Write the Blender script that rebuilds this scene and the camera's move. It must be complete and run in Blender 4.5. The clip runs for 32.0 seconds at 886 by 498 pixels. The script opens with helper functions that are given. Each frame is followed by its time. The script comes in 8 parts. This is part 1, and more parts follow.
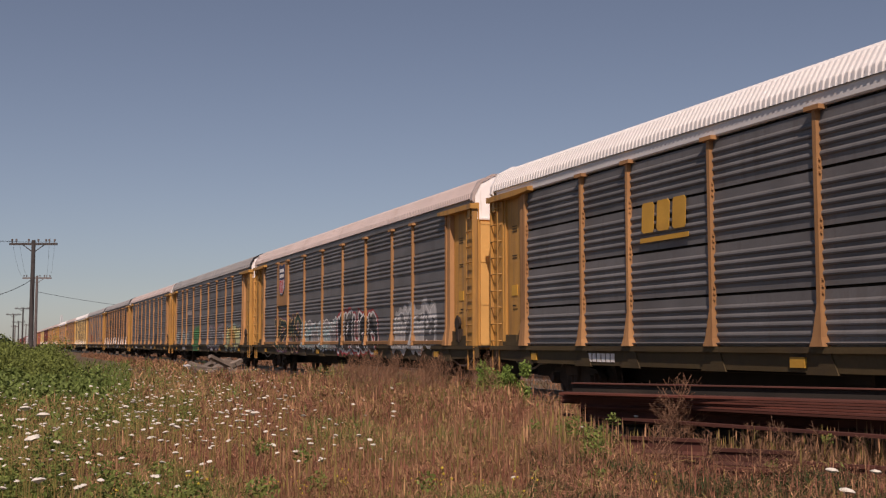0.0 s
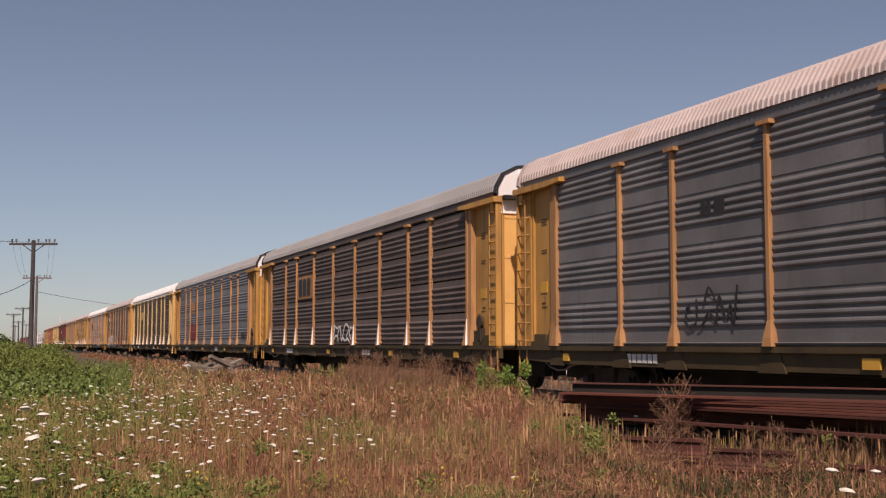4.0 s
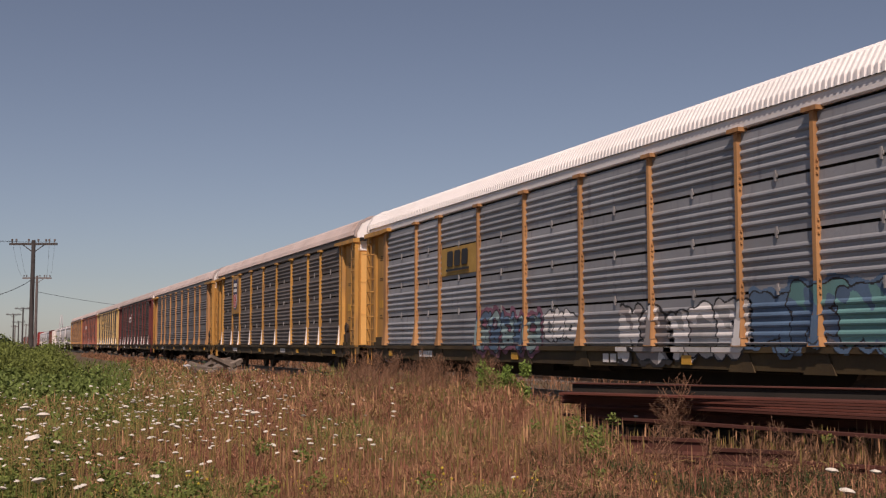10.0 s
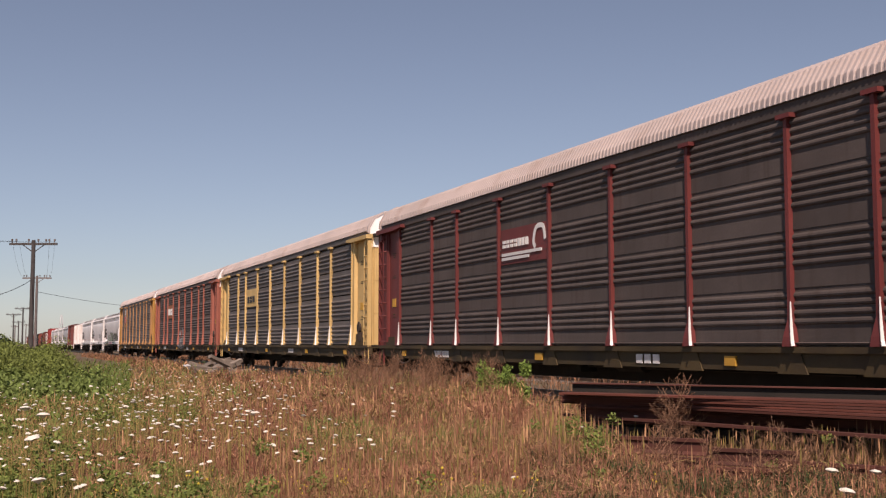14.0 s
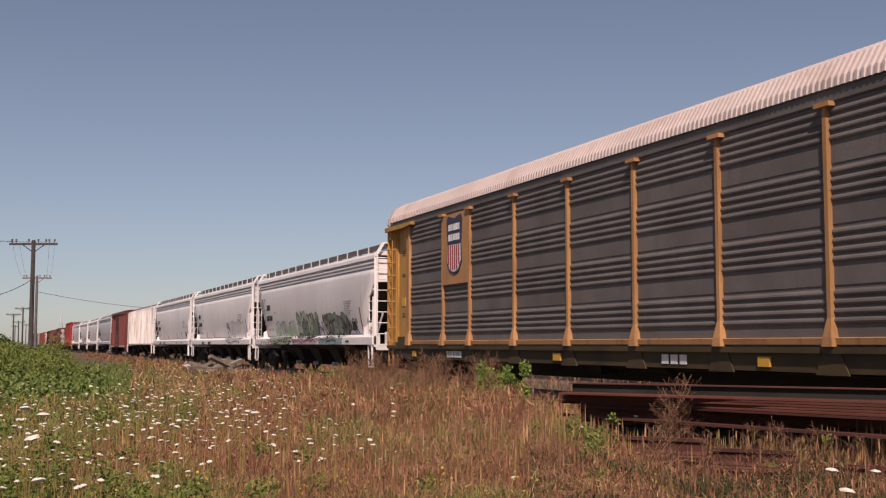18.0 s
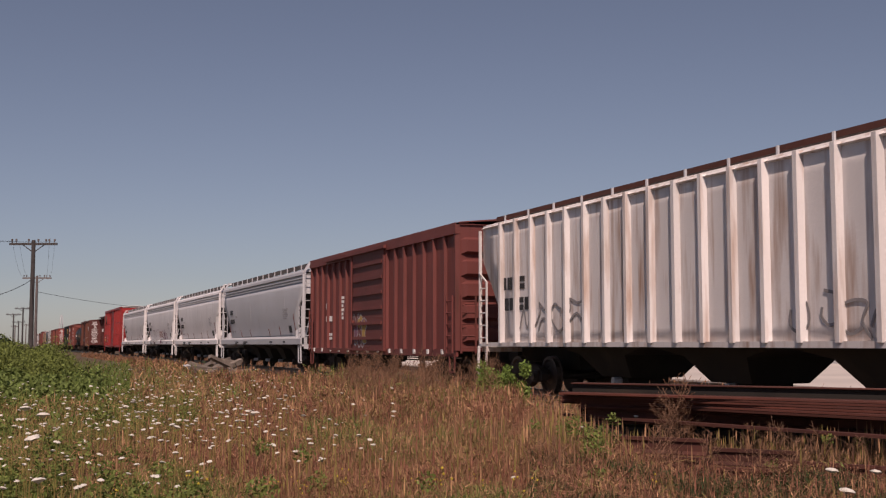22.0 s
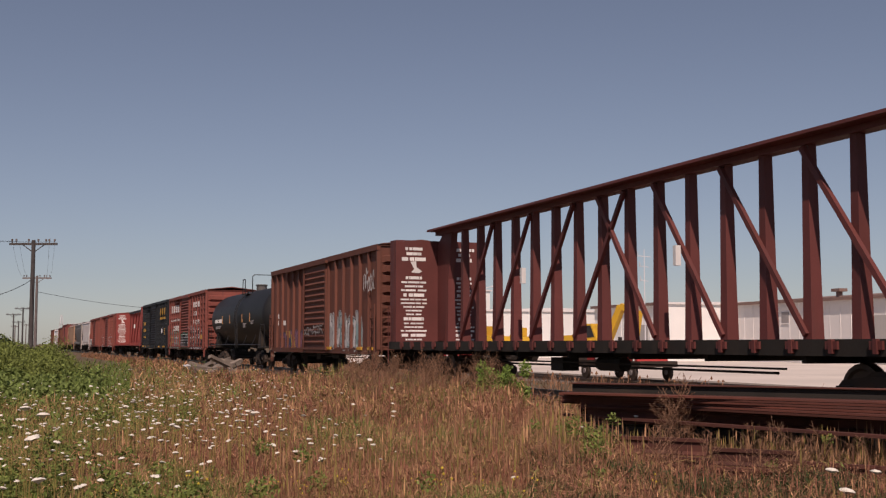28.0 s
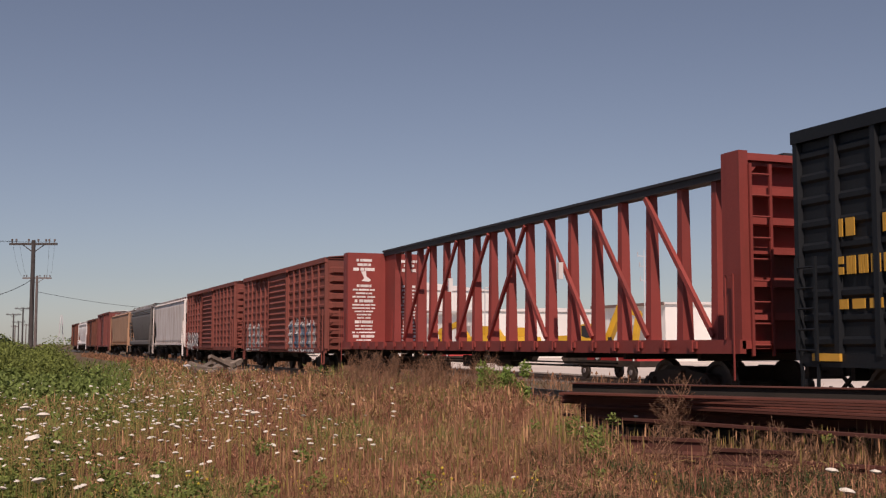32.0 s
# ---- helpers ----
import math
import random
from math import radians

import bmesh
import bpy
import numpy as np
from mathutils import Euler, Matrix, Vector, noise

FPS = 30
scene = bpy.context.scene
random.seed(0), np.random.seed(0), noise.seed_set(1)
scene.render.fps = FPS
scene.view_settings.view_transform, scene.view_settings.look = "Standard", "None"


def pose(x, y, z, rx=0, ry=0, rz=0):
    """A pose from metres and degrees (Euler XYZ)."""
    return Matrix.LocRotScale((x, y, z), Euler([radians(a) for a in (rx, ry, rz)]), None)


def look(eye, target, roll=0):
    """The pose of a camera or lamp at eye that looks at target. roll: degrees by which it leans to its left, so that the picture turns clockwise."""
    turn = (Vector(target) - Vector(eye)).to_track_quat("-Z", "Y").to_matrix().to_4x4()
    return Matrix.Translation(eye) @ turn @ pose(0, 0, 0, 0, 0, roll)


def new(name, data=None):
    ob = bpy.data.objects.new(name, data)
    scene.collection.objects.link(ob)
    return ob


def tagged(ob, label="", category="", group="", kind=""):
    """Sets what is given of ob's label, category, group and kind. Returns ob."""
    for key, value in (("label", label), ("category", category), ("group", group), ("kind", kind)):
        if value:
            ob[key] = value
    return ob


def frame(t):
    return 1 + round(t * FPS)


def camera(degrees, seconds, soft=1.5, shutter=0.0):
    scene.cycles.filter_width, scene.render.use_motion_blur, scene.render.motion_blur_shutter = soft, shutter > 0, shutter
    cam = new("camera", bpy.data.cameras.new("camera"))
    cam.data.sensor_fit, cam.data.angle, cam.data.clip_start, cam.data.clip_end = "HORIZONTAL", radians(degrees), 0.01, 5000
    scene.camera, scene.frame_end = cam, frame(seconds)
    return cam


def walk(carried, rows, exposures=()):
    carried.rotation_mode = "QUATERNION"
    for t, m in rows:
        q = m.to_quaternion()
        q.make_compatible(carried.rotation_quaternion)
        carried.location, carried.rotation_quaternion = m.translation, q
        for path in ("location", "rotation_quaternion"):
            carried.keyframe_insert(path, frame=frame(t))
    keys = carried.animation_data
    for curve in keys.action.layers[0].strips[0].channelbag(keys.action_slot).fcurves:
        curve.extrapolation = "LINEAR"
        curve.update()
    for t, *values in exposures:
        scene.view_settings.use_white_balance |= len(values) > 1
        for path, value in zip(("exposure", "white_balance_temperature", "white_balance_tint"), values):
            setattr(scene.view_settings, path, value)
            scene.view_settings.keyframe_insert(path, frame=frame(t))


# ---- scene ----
TURN = radians(21.0)
EYE = (0.0, 0.0, 1.5)
RISE = 0.0826
SPEED = 21.7
# the camera's own exposure drifts with what passes
LIGHTEN = ((0, -0.05), (1, 0.2), (2, 0.05), (3, 0.17), (6, 0.12), (7, -0.05), (8, 0.05), (9, 0.07), (10, -0.08), (11, -0.05), (12, 0.22), (13, 0.3), (14, 0.38), (17, 0.25), (18, 0.2), (19, -0.15), (20, -0.28), (21.6, -0.28), (22.4, 0), (23, 0.12), (24, -0.08), (25, -0.33), (27.6, 0.15), (28, -0.03), (29, 0.28), (30, 0.24), (31, 0.36), (32, 0))
cam = camera(42.16, 32.0, soft=1.25)
aim = look(EYE, (-math.cos(TURN), math.sin(TURN), 1.5 + RISE))
walk(cam, [(0, aim), (32, aim)], exposures=[(t, e - 0.06, 6800, 27 if 18.5 < t < 26 else 24 if t > 27.9 else 23) for t, e in LIGHTEN])

# ---- daylight ----
SUN = Vector((0.925, -0.38, 0.0)).normalized() * math.cos(radians(49)) + Vector((0, 0, math.sin(radians(49))))
world = bpy.data.worlds.new("world")
scene.world = world
world.use_nodes = True
wn = world.node_tree.nodes
sky = wn.new("ShaderNodeTexSky")
sky.sky_type = "NISHITA"
sky.sun_disc = False
sky.sun_elevation = radians(49)
sky.sun_rotation = math.atan2(SUN.x, SUN.y)
sky.altitude = 500
sky.air_density, sky.dust_density, sky.ozone_density = 0.94, 0.5, 0.9
soften = wn.new("ShaderNodeHueSaturation")
soften.inputs["Saturation"].default_value = 0.72
world.node_tree.links.new(sky.outputs[0], soften.inputs["Color"])
haze = wn.new("ShaderNodeVectorMath")
haze.operation = "MULTIPLY"
haze.inputs[1].default_value = (0.885, 0.97, 1.025)
world.node_tree.links.new(soften.outputs[0], haze.inputs[0])
world.node_tree.links.new(haze.outputs[0], wn["Background"].inputs[0])
wn["Background"].inputs[1].default_value = 0.062
sun = new("sun", bpy.data.lights.new("sun", "SUN"))
sun.data.energy, sun.data.angle, sun.data.color = 4.15, radians(0.53), (1.0, 0.865, 0.715)
sun.matrix_world = look(SUN * 100, (0, 0, 0))


# ---- materials ----
def tint(c, k):
    return tuple(min(1.0, v * k) for v in c[:3]) + (1.0,)


def mat(name, base, rough=0.7, metal=0.0, var=0.2, scale=1.2, fine=18.0, stain=None, amount=0.35, streak=False, bump=0.15, rand=0.12, island=False, spec=0.4):
    """A weathered surface: slow and fine mottling, stains or streaks of another colour, relief, and a shade of its own for each piece."""
    m = bpy.data.materials.new(name)
    m.use_nodes = True
    n, l = m.node_tree.nodes, m.node_tree.links
    b = n["Principled BSDF"]
    b.inputs["Roughness"].default_value, b.inputs["Metallic"].default_value = rough, metal
    b.inputs["Specular IOR Level"].default_value = spec
    tc, info, geo = n.new("ShaderNodeTexCoord"), n.new("ShaderNodeObjectInfo"), n.new("ShaderNodeNewGeometry")
    rnd = geo.outputs["Random Per Island"] if island else info.outputs["Random"]
    shift = n.new("ShaderNodeMath"); shift.operation = "MULTIPLY"; shift.inputs[1].default_value = 37.0
    l.new(rnd, shift.inputs[0])
    add = n.new("ShaderNodeVectorMath"); add.operation = "ADD"
    l.new(tc.outputs["Object"], add.inputs[0]); l.new(shift.outputs[0], add.inputs[1])

    def noise_at(s, detail, vec=None):
        t = n.new("ShaderNodeTexNoise")
        t.inputs["Scale"].default_value, t.inputs["Detail"].default_value = s, detail
        l.new(vec if vec else add.outputs[0], t.inputs["Vector"])
        return t.outputs["Fac"]

    def blend(fac, a, c, lo=0.3, hi=0.7):
        r = n.new("ShaderNodeMapRange")
        r.inputs["From Min"].default_value, r.inputs["From Max"].default_value = lo, hi
        l.new(fac, r.inputs["Value"])
        x = n.new("ShaderNodeMix"); x.data_type = "RGBA"
        l.new(r.outputs[0], x.inputs["Factor"])
        for v, s in ((a, x.inputs[6]), (c, x.inputs[7])):
            if isinstance(v, tuple):
                s.default_value = v
            else:
                l.new(v, s)
        return x.outputs[2]

    slow, quick = noise_at(scale, 5), noise_at(fine, 4)
    col = blend(slow, tint(base, 1 - var), tint(base, 1 + var))
    col = blend(quick, col, tint(base, 1 - 0.6 * var), 0.35, 1.1)
    if stain:
        vec = None
        if streak:
            sq = n.new("ShaderNodeVectorMath"); sq.operation = "MULTIPLY"; sq.inputs[1].default_value = (3.2, 3.2, 0.32)
            l.new(add.outputs[0], sq.inputs[0]); vec = sq.outputs[0]
        col = blend(noise_at(1.6 if streak else 0.9, 7, vec), col, tuple(stain) + (1.0,), 0.78 - amount * 0.6, 1.02 - amount * 0.45)
    hv = n.new("ShaderNodeHueSaturation")
    rr = n.new("ShaderNodeMapRange")
    rr.inputs["To Min"].default_value, rr.inputs["To Max"].default_value = 1 - rand, 1 + rand
    l.new(rnd, rr.inputs["Value"]); l.new(rr.outputs[0], hv.inputs["Value"]); l.new(col, hv.inputs["Color"])
    l.new(hv.outputs[0], b.inputs["Base Color"])
    if bump:
        bp = n.new("ShaderNodeBump"); bp.inputs["Strength"].default_value = bump; bp.inputs["Distance"].default_value = 0.02
        l.new(quick, bp.inputs["Height"]); l.new(bp.outputs[0], b.inputs["Normal"])
    return m


RUST = (0.17, 0.075, 0.04)
M = dict(
    galv=mat("galvanised panel", (0.174, 0.171, 0.174), 0.62, 0.25, 0.2, 0.9, stain=(0.13, 0.112, 0.105), amount=0.36, streak=True, rand=0.10),
    galv_brown=mat("soiled brown panel", (0.125, 0.101, 0.093), 0.75, 0.1, 0.2, 0.7, stain=(0.10, 0.065, 0.05), amount=0.45, streak=True, rand=0.10),
    galv_blue=mat("bluish galvanised panel", (0.32, 0.335, 0.36), 0.6, 0.25, 0.14, 0.7, stain=(0.16, 0.16, 0.18), amount=0.35, streak=True, rand=0.14),
    yellow=mat("yellow rack paint", (0.52, 0.275, 0.07), 0.6, 0, 0.16, 0.8, stain=(0.22, 0.13, 0.07), amount=0.48, streak=True),
    cream=mat("faded cream yellow paint", (0.62, 0.43, 0.18), 0.65, 0, 0.14, 0.8, stain=(0.25, 0.14, 0.07), amount=0.25, streak=True),
    galv_dark=mat("dusty brownish grey panel", (0.145, 0.13, 0.124), 0.68, 0.15, 0.22, 0.9, stain=(0.13, 0.10, 0.085), amount=0.35, streak=True, rand=0.10),
    galv_cool=mat("clean galvanised panel", (0.2, 0.208, 0.226), 0.58, 0.3, 0.16, 0.9, stain=(0.17, 0.17, 0.175), amount=0.25, streak=True, rand=0.08),
    panel_dark=mat("dark brown soiled panel", (0.095, 0.076, 0.07), 0.75, 0.1, 0.22, 0.9, stain=(0.065, 0.045, 0.038), amount=0.4, streak=True, rand=0.10),
    plate_brown=mat("brown orange sign paint", (0.38, 0.15, 0.07), 0.65, 0, 0.12, 1.0),
    w_haze=mat("thin white spray", (0.46, 0.46, 0.46), 0.7, 0, 0.22, 4.0, stain=(0.28, 0.27, 0.27), amount=0.4),
    pale_teal=mat("pale teal spray paint", (0.27, 0.38, 0.39), 0.65, 0, 0.2, 3.0, stain=(0.22, 0.25, 0.26), amount=0.35),
    dark_green=mat("dark green spray paint", (0.025, 0.055, 0.035), 0.6, 0, 0.2, 2.0),
    mauve=mat("dull purple spray paint", (0.22, 0.10, 0.15), 0.65, 0, 0.2, 2.0),
    ochre=mat("ochre spray paint", (0.50, 0.31, 0.08), 0.65, 0, 0.18, 2.0),
    pale_green=mat("pale green spray paint", (0.40, 0.46, 0.36), 0.65, 0, 0.15, 2.0), grey_green=mat("grey green spray paint", (0.22, 0.25, 0.19), 0.65, 0, 0.15, 2.0),
    pale_lime=mat("pale lime spray paint", (0.55, 0.56, 0.30), 0.65, 0, 0.15, 2.0), pale_pink=mat("pale pink spray paint", (0.62, 0.40, 0.46), 0.65, 0, 0.15, 2.0),
    sea_green=mat("sea green spray paint", (0.10, 0.27, 0.19), 0.65, 0, 0.2, 2.0),
    red_dull=mat("dull red spray paint", (0.26, 0.045, 0.05), 0.65, 0, 0.2, 2.0),
    amber=mat("pale amber paint", (0.74, 0.47, 0.18), 0.6, 0, 0.12, 0.8, stain=(0.3, 0.16, 0.07), amount=0.25, streak=True),
    # door and cap colours lifted to carry the sunlight on the car ends
    door_sunlit=mat("yellow door paint with sun added", (0.80, 0.46, 0.15), 0.6, 0, 0.12, 0.9, stain=(0.38, 0.2, 0.08), amount=0.22, streak=True),
    cap_sunlit=mat("white cap paint with sun added", (0.90, 0.88, 0.87), 0.55, 0, 0.04, 0.8, stain=(0.5, 0.36, 0.26), amount=0.22, streak=True),
    orange=mat("dusty orange paint", (0.43, 0.225, 0.095), 0.7, 0, 0.16, 0.9, stain=(0.2, 0.09, 0.04), amount=0.4, streak=True),
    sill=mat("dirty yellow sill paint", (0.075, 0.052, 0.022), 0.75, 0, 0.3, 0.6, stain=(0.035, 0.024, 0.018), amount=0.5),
    maroon=mat("maroon paint", (0.15, 0.032, 0.03), 0.6, 0, 0.18, 0.8, stain=(0.10, 0.03, 0.02), amount=0.3, streak=True),
    cpred=mat("faded red paint", (0.36, 0.12, 0.085), 0.7, 0, 0.18, 0.8, stain=(0.15, 0.06, 0.04), amount=0.35, streak=True),
    white=mat("white roof paint", (0.82, 0.80, 0.79), 0.6, 0, 0.06, 0.6, stain=(0.5, 0.45, 0.4), amount=0.15),
    roofgrey=mat("galvanised roof", (0.34, 0.33, 0.33), 0.55, 0.2, 0.1, 0.5, stain=(0.3, 0.26, 0.24), amount=0.25),
    rooftan=mat("faded pinkish roof", (0.52, 0.44, 0.42), 0.6, 0.1, 0.12, 0.5, stain=(0.36, 0.25, 0.2), amount=0.35),
    black=mat("black paint", (0.018, 0.018, 0.02), 0.5, 0, 0.25, 1.0, stain=(0.06, 0.05, 0.045), amount=0.25),
    tank=mat("matt black tank shell", (0.0135, 0.0138, 0.015), 0.55, 0, 0.2, 0.5, stain=(0.03, 0.028, 0.027), amount=0.32, streak=True),
    # grime of the underframes; also laid on as shade in recesses and voids
    under=mat("grimy black underframe and painted shade", (0.022, 0.018, 0.015), 0.85, 0, 0.3, 2.0, stain=(0.06, 0.04, 0.028), amount=0.35),
    truck=mat("rusty brown truck steel", (0.045, 0.032, 0.025), 0.8, 0.1, 0.3, 2.5, stain=(0.10, 0.055, 0.035), amount=0.35),
    wheel=mat("worn steel wheel", (0.09, 0.07, 0.06), 0.5, 0.6, 0.2, 2.0),
    hopper=mat("pale grey hopper paint", (0.79, 0.76, 0.76), 0.45, 0, 0.1, 0.35, stain=(0.46, 0.42, 0.41), amount=0.34, streak=True, bump=0.05),
    hopper2=mat("grey hopper paint", (0.53, 0.535, 0.56), 0.5, 0, 0.08, 0.35, stain=(0.30, 0.27, 0.26), amount=0.26, streak=True, bump=0.05),
    hopperdark=mat("dark grey hopper paint", (0.12, 0.11, 0.105), 0.6, 0, 0.15, 0.5, stain=(0.06, 0.05, 0.045), amount=0.4, streak=True),
    hopperwhite=mat("rust-streaked white paint", (0.78, 0.74, 0.725), 0.6, 0, 0.08, 0.5, stain=(0.36, 0.20, 0.12), amount=0.48, streak=True),
    hoppertan=mat("tan paint with rust", (0.45, 0.27, 0.17), 0.7, 0, 0.15, 0.5, stain=(0.26, 0.11, 0.06), amount=0.4, streak=True),
    boxred=mat("oxide red boxcar paint", (0.18, 0.05, 0.043), 0.65, 0, 0.16, 0.6, stain=(0.09, 0.035, 0.025), amount=0.35, streak=True),
    boxbrown=mat("rusty brown boxcar paint", (0.145, 0.05, 0.033), 0.75, 0, 0.2, 0.6, stain=(0.075, 0.03, 0.022), amount=0.45, streak=True),
    boxorange=mat("faded red-brown boxcar paint", (0.215, 0.06, 0.046), 0.75, 0, 0.18, 0.6, stain=(0.14, 0.052, 0.038), amount=0.4, streak=True),
    boxbright=mat("bright red boxcar paint", (0.31, 0.028, 0.026), 0.5, 0, 0.12, 0.6, stain=(0.22, 0.03, 0.025), amount=0.28, streak=True),
    boxblue=mat("dark blue boxcar paint", (0.0065, 0.009, 0.0125), 0.6, 0, 0.2, 0.6, stain=(0.02, 0.019, 0.019), amount=0.25, streak=True),
    beamred=mat("dark red beam paint", (0.125, 0.034, 0.03), 0.65, 0, 0.18, 0.7, stain=(0.09, 0.035, 0.03), amount=0.35, streak=True),
    beambright=mat("orange red beam paint", (0.26, 0.05, 0.042), 0.6, 0, 0.15, 0.7, stain=(0.17, 0.05, 0.035), amount=0.3, streak=True),
    strip=mat("red rusted steel strip", (0.11, 0.035, 0.024), 0.85, 0.1, 0.3, 1.0, stain=(0.07, 0.035, 0.03), amount=0.45, rand=0.3),
    rust=mat("rusted rail steel", (0.095, 0.034, 0.025), 0.85, 0.1, 0.3, 1.5, stain=(0.075, 0.04, 0.032), amount=0.4, rand=0.35),
    railtop=mat("worn rail steel", (0.22, 0.19, 0.17), 0.4, 0.7, 0.15, 2.0, stain=RUST, amount=0.4),
    wood=mat("grey weathered timber", (0.20, 0.165, 0.14), 0.9, 0, 0.25, 2.0, stain=(0.09, 0.07, 0.055), amount=0.4, rand=0.3),
    pole=mat("dark creosoted pole", (0.062, 0.055, 0.054), 0.9, 0, 0.2, 2.0, rand=0.15),
    polelight=mat("weathered grey pole", (0.16, 0.135, 0.13), 0.9, 0, 0.2, 2.0, rand=0.15),
    w_paint=mat("white marking paint", (0.72, 0.71, 0.70), 0.6, 0, 0.08, 2.0, stain=(0.42, 0.38, 0.36), amount=0.25),
    k_paint=mat("black marking paint", (0.025, 0.025, 0.028), 0.6, 0, 0.15, 2.0),
    y_paint=mat("yellow marking paint", (0.62, 0.34, 0.05), 0.6, 0, 0.12, 2.0, stain=(0.35, 0.18, 0.05), amount=0.25),
    r_paint=mat("red marking paint", (0.40, 0.045, 0.05), 0.6, 0, 0.12, 2.0),
    g_paint=mat("green marking paint", (0.03, 0.20, 0.07), 0.6, 0, 0.15, 2.0),
    b_paint=mat("navy marking paint", (0.035, 0.045, 0.10), 0.6, 0, 0.12, 2.0),
    teal=mat("teal spray paint", (0.12, 0.27, 0.27), 0.6, 0, 0.2, 1.0),
    blue=mat("blue spray paint", (0.10, 0.17, 0.27), 0.6, 0, 0.25, 1.0),
    lime=mat("bright green spray paint", (0.06, 0.25, 0.08), 0.6, 0, 0.25, 1.0),
    grey_p=mat("grey marking paint", (0.28, 0.26, 0.26), 0.6, 0, 0.15, 2.0),
)


# ---- mesh tools ----
def box(bm, x0, x1, y0, y1, z0, z1):
    v = [bm.verts.new(p) for p in ((x0, y0, z0), (x1, y0, z0), (x1, y1, z0), (x0, y1, z0), (x0, y0, z1), (x1, y0, z1), (x1, y1, z1), (x0, y1, z1))]
    for f in ((3, 2, 1, 0), (4, 5, 6, 7), (0, 1, 5, 4), (1, 2, 6, 5), (2, 3, 7, 6), (3, 0, 4, 7)):
        bm.faces.new([v[i] for i in f])


def loft(bm, rings, closed=True, caps=True):
    """Skin between rings of points."""
    vs = [[bm.verts.new(p) for p in r] for r in rings]
    n = len(vs[0])
    for a, b in zip(vs, vs[1:]):
        for i in range(n if closed else n - 1):
            bm.faces.new((a[i], a[(i + 1) % n], b[(i + 1) % n], b[i]))
    if caps and closed:
        bm.faces.new(vs[0][::-1]); bm.faces.new(vs[-1])


def sides(v):
    v = v.normalized()
    a = v.cross(Vector((0, 0, 1)) if abs(v.z) < 0.95 else Vector((1, 0, 0))).normalized()
    return a, v.cross(a).normalized()


def bar(bm, p, q, w, h=None):
    p, q = Vector(p), Vector(q)
    a, b = sides(q - p)
    h = h or w
    loft(bm, [[c + a * (i * w / 2) + b * (j * h / 2) for i, j in ((-1, -1), (1, -1), (1, 1), (-1, 1))] for c in (p, q)])


def tube(bm, p, q, r, n=8, r2=None):
    p, q = Vector(p), Vector(q)
    a, b = sides(q - p)
    loft(bm, [[c + a * (math.cos(t * math.tau / n) * s) + b * (math.sin(t * math.tau / n) * s) for t in range(n)] for c, s in ((p, r), (q, r if r2 is None else r2))])


def plate(bm, pts, y, depth=0.02):
    """A flat plate in the side's plane: outline in (x, z), face at y, going back by depth."""
    loft(bm, [[(x, y, z) for x, z in pts], [(x, y + depth, z) for x, z in pts]])


def finish(bm, name, material, smooth=False, bevel=0.0):
    if bevel:
        bmesh.ops.bevel(bm, geom=[e for e in bm.edges if e.is_manifold and e.calc_face_angle(0) > 0.6], offset=bevel, segments=1, affect="EDGES")
    bmesh.ops.recalc_face_normals(bm, faces=bm.faces)
    d = bpy.data.meshes.new(name)
    bm.to_mesh(d); bm.free()
    d.materials.append(material)
    if smooth:
        for p in d.polygons:
            p.use_smooth = True
    return d


def put(name, data, parent, m=None, label=""):
    ob = new(name, data)
    ob.parent = parent
    if m is not None:
        ob.matrix_basis = m
    return tagged(ob, label)


def part(name, bm, material, parent, label="", smooth=False, bevel=0.0, m=None):
    return put(name, finish(bm, name, material, smooth, bevel), parent, m, label)


STORE = {}


def shared(key, make, material, smooth=False):
    """A mesh that is built once and kept, with a version for each material."""
    k = (key, material.name)
    if k not in STORE:
        same = [d for (kk, _), d in STORE.items() if kk == key]
        if same:
            STORE[k] = same[0].copy()
            STORE[k].materials.clear(); STORE[k].materials.append(material)
        else:
            bm = bmesh.new(); make(bm)
            STORE[k] = finish(bm, str(key).split(",")[0].strip("('"), material, smooth)
    return STORE[k]


def thing(name, label, category, group="", m=None):
    e = new(name)
    e.empty_display_size = 0.3
    if m is not None:
        e.matrix_basis = m
    return tagged(e, label, category, group)


def spot(k, d, z=0.0):
    """A place at bearing k (right over forward) and d metres ahead of the eye."""
    c, s = math.cos(TURN), math.sin(TURN)
    return Vector((-d * c + k * d * s, d * s + k * d * c, z))
# ---- ground, line and field ----
soil = mat("dry field soil", (0.11, 0.075, 0.045), 0.95, 0, 0.3, 0.25, 6.0, stain=(0.09, 0.09, 0.035), amount=0.45, bump=0.4)
stone = mat("grey brown ballast", (0.20, 0.17, 0.15), 0.95, 0, 0.3, 1.5, 14.0, stain=(0.08, 0.065, 0.055), amount=0.4, bump=0.8, island=True, rand=0.3)
pale = mat("pale gravel yard", (0.58, 0.52, 0.47), 0.95, 0, 0.12, 0.15, 5.0, stain=(0.42, 0.36, 0.31), amount=0.3, bump=0.3)
bm = bmesh.new()
xs = [-4500, -2000, -1000, -500, -250] + [-200 + i * 4 for i in range(56)] + [60, 200, 800, 3000]
ys = sorted(set([-3000, -900, -300, -150] + [-100 + i * 4 for i in range(27)] + [7, 9.6, 10.4, 15.3, 16.2, 20, 25, 40, 120, 500, 3000]))


def ground_z(x, y):
    if 10.39 < y < 15.31:
        return 0.10
    return 0.05 * noise.noise(Vector((x * 0.11, y * 0.11, 0))) - (0.0 if y < 9 else 0.06)


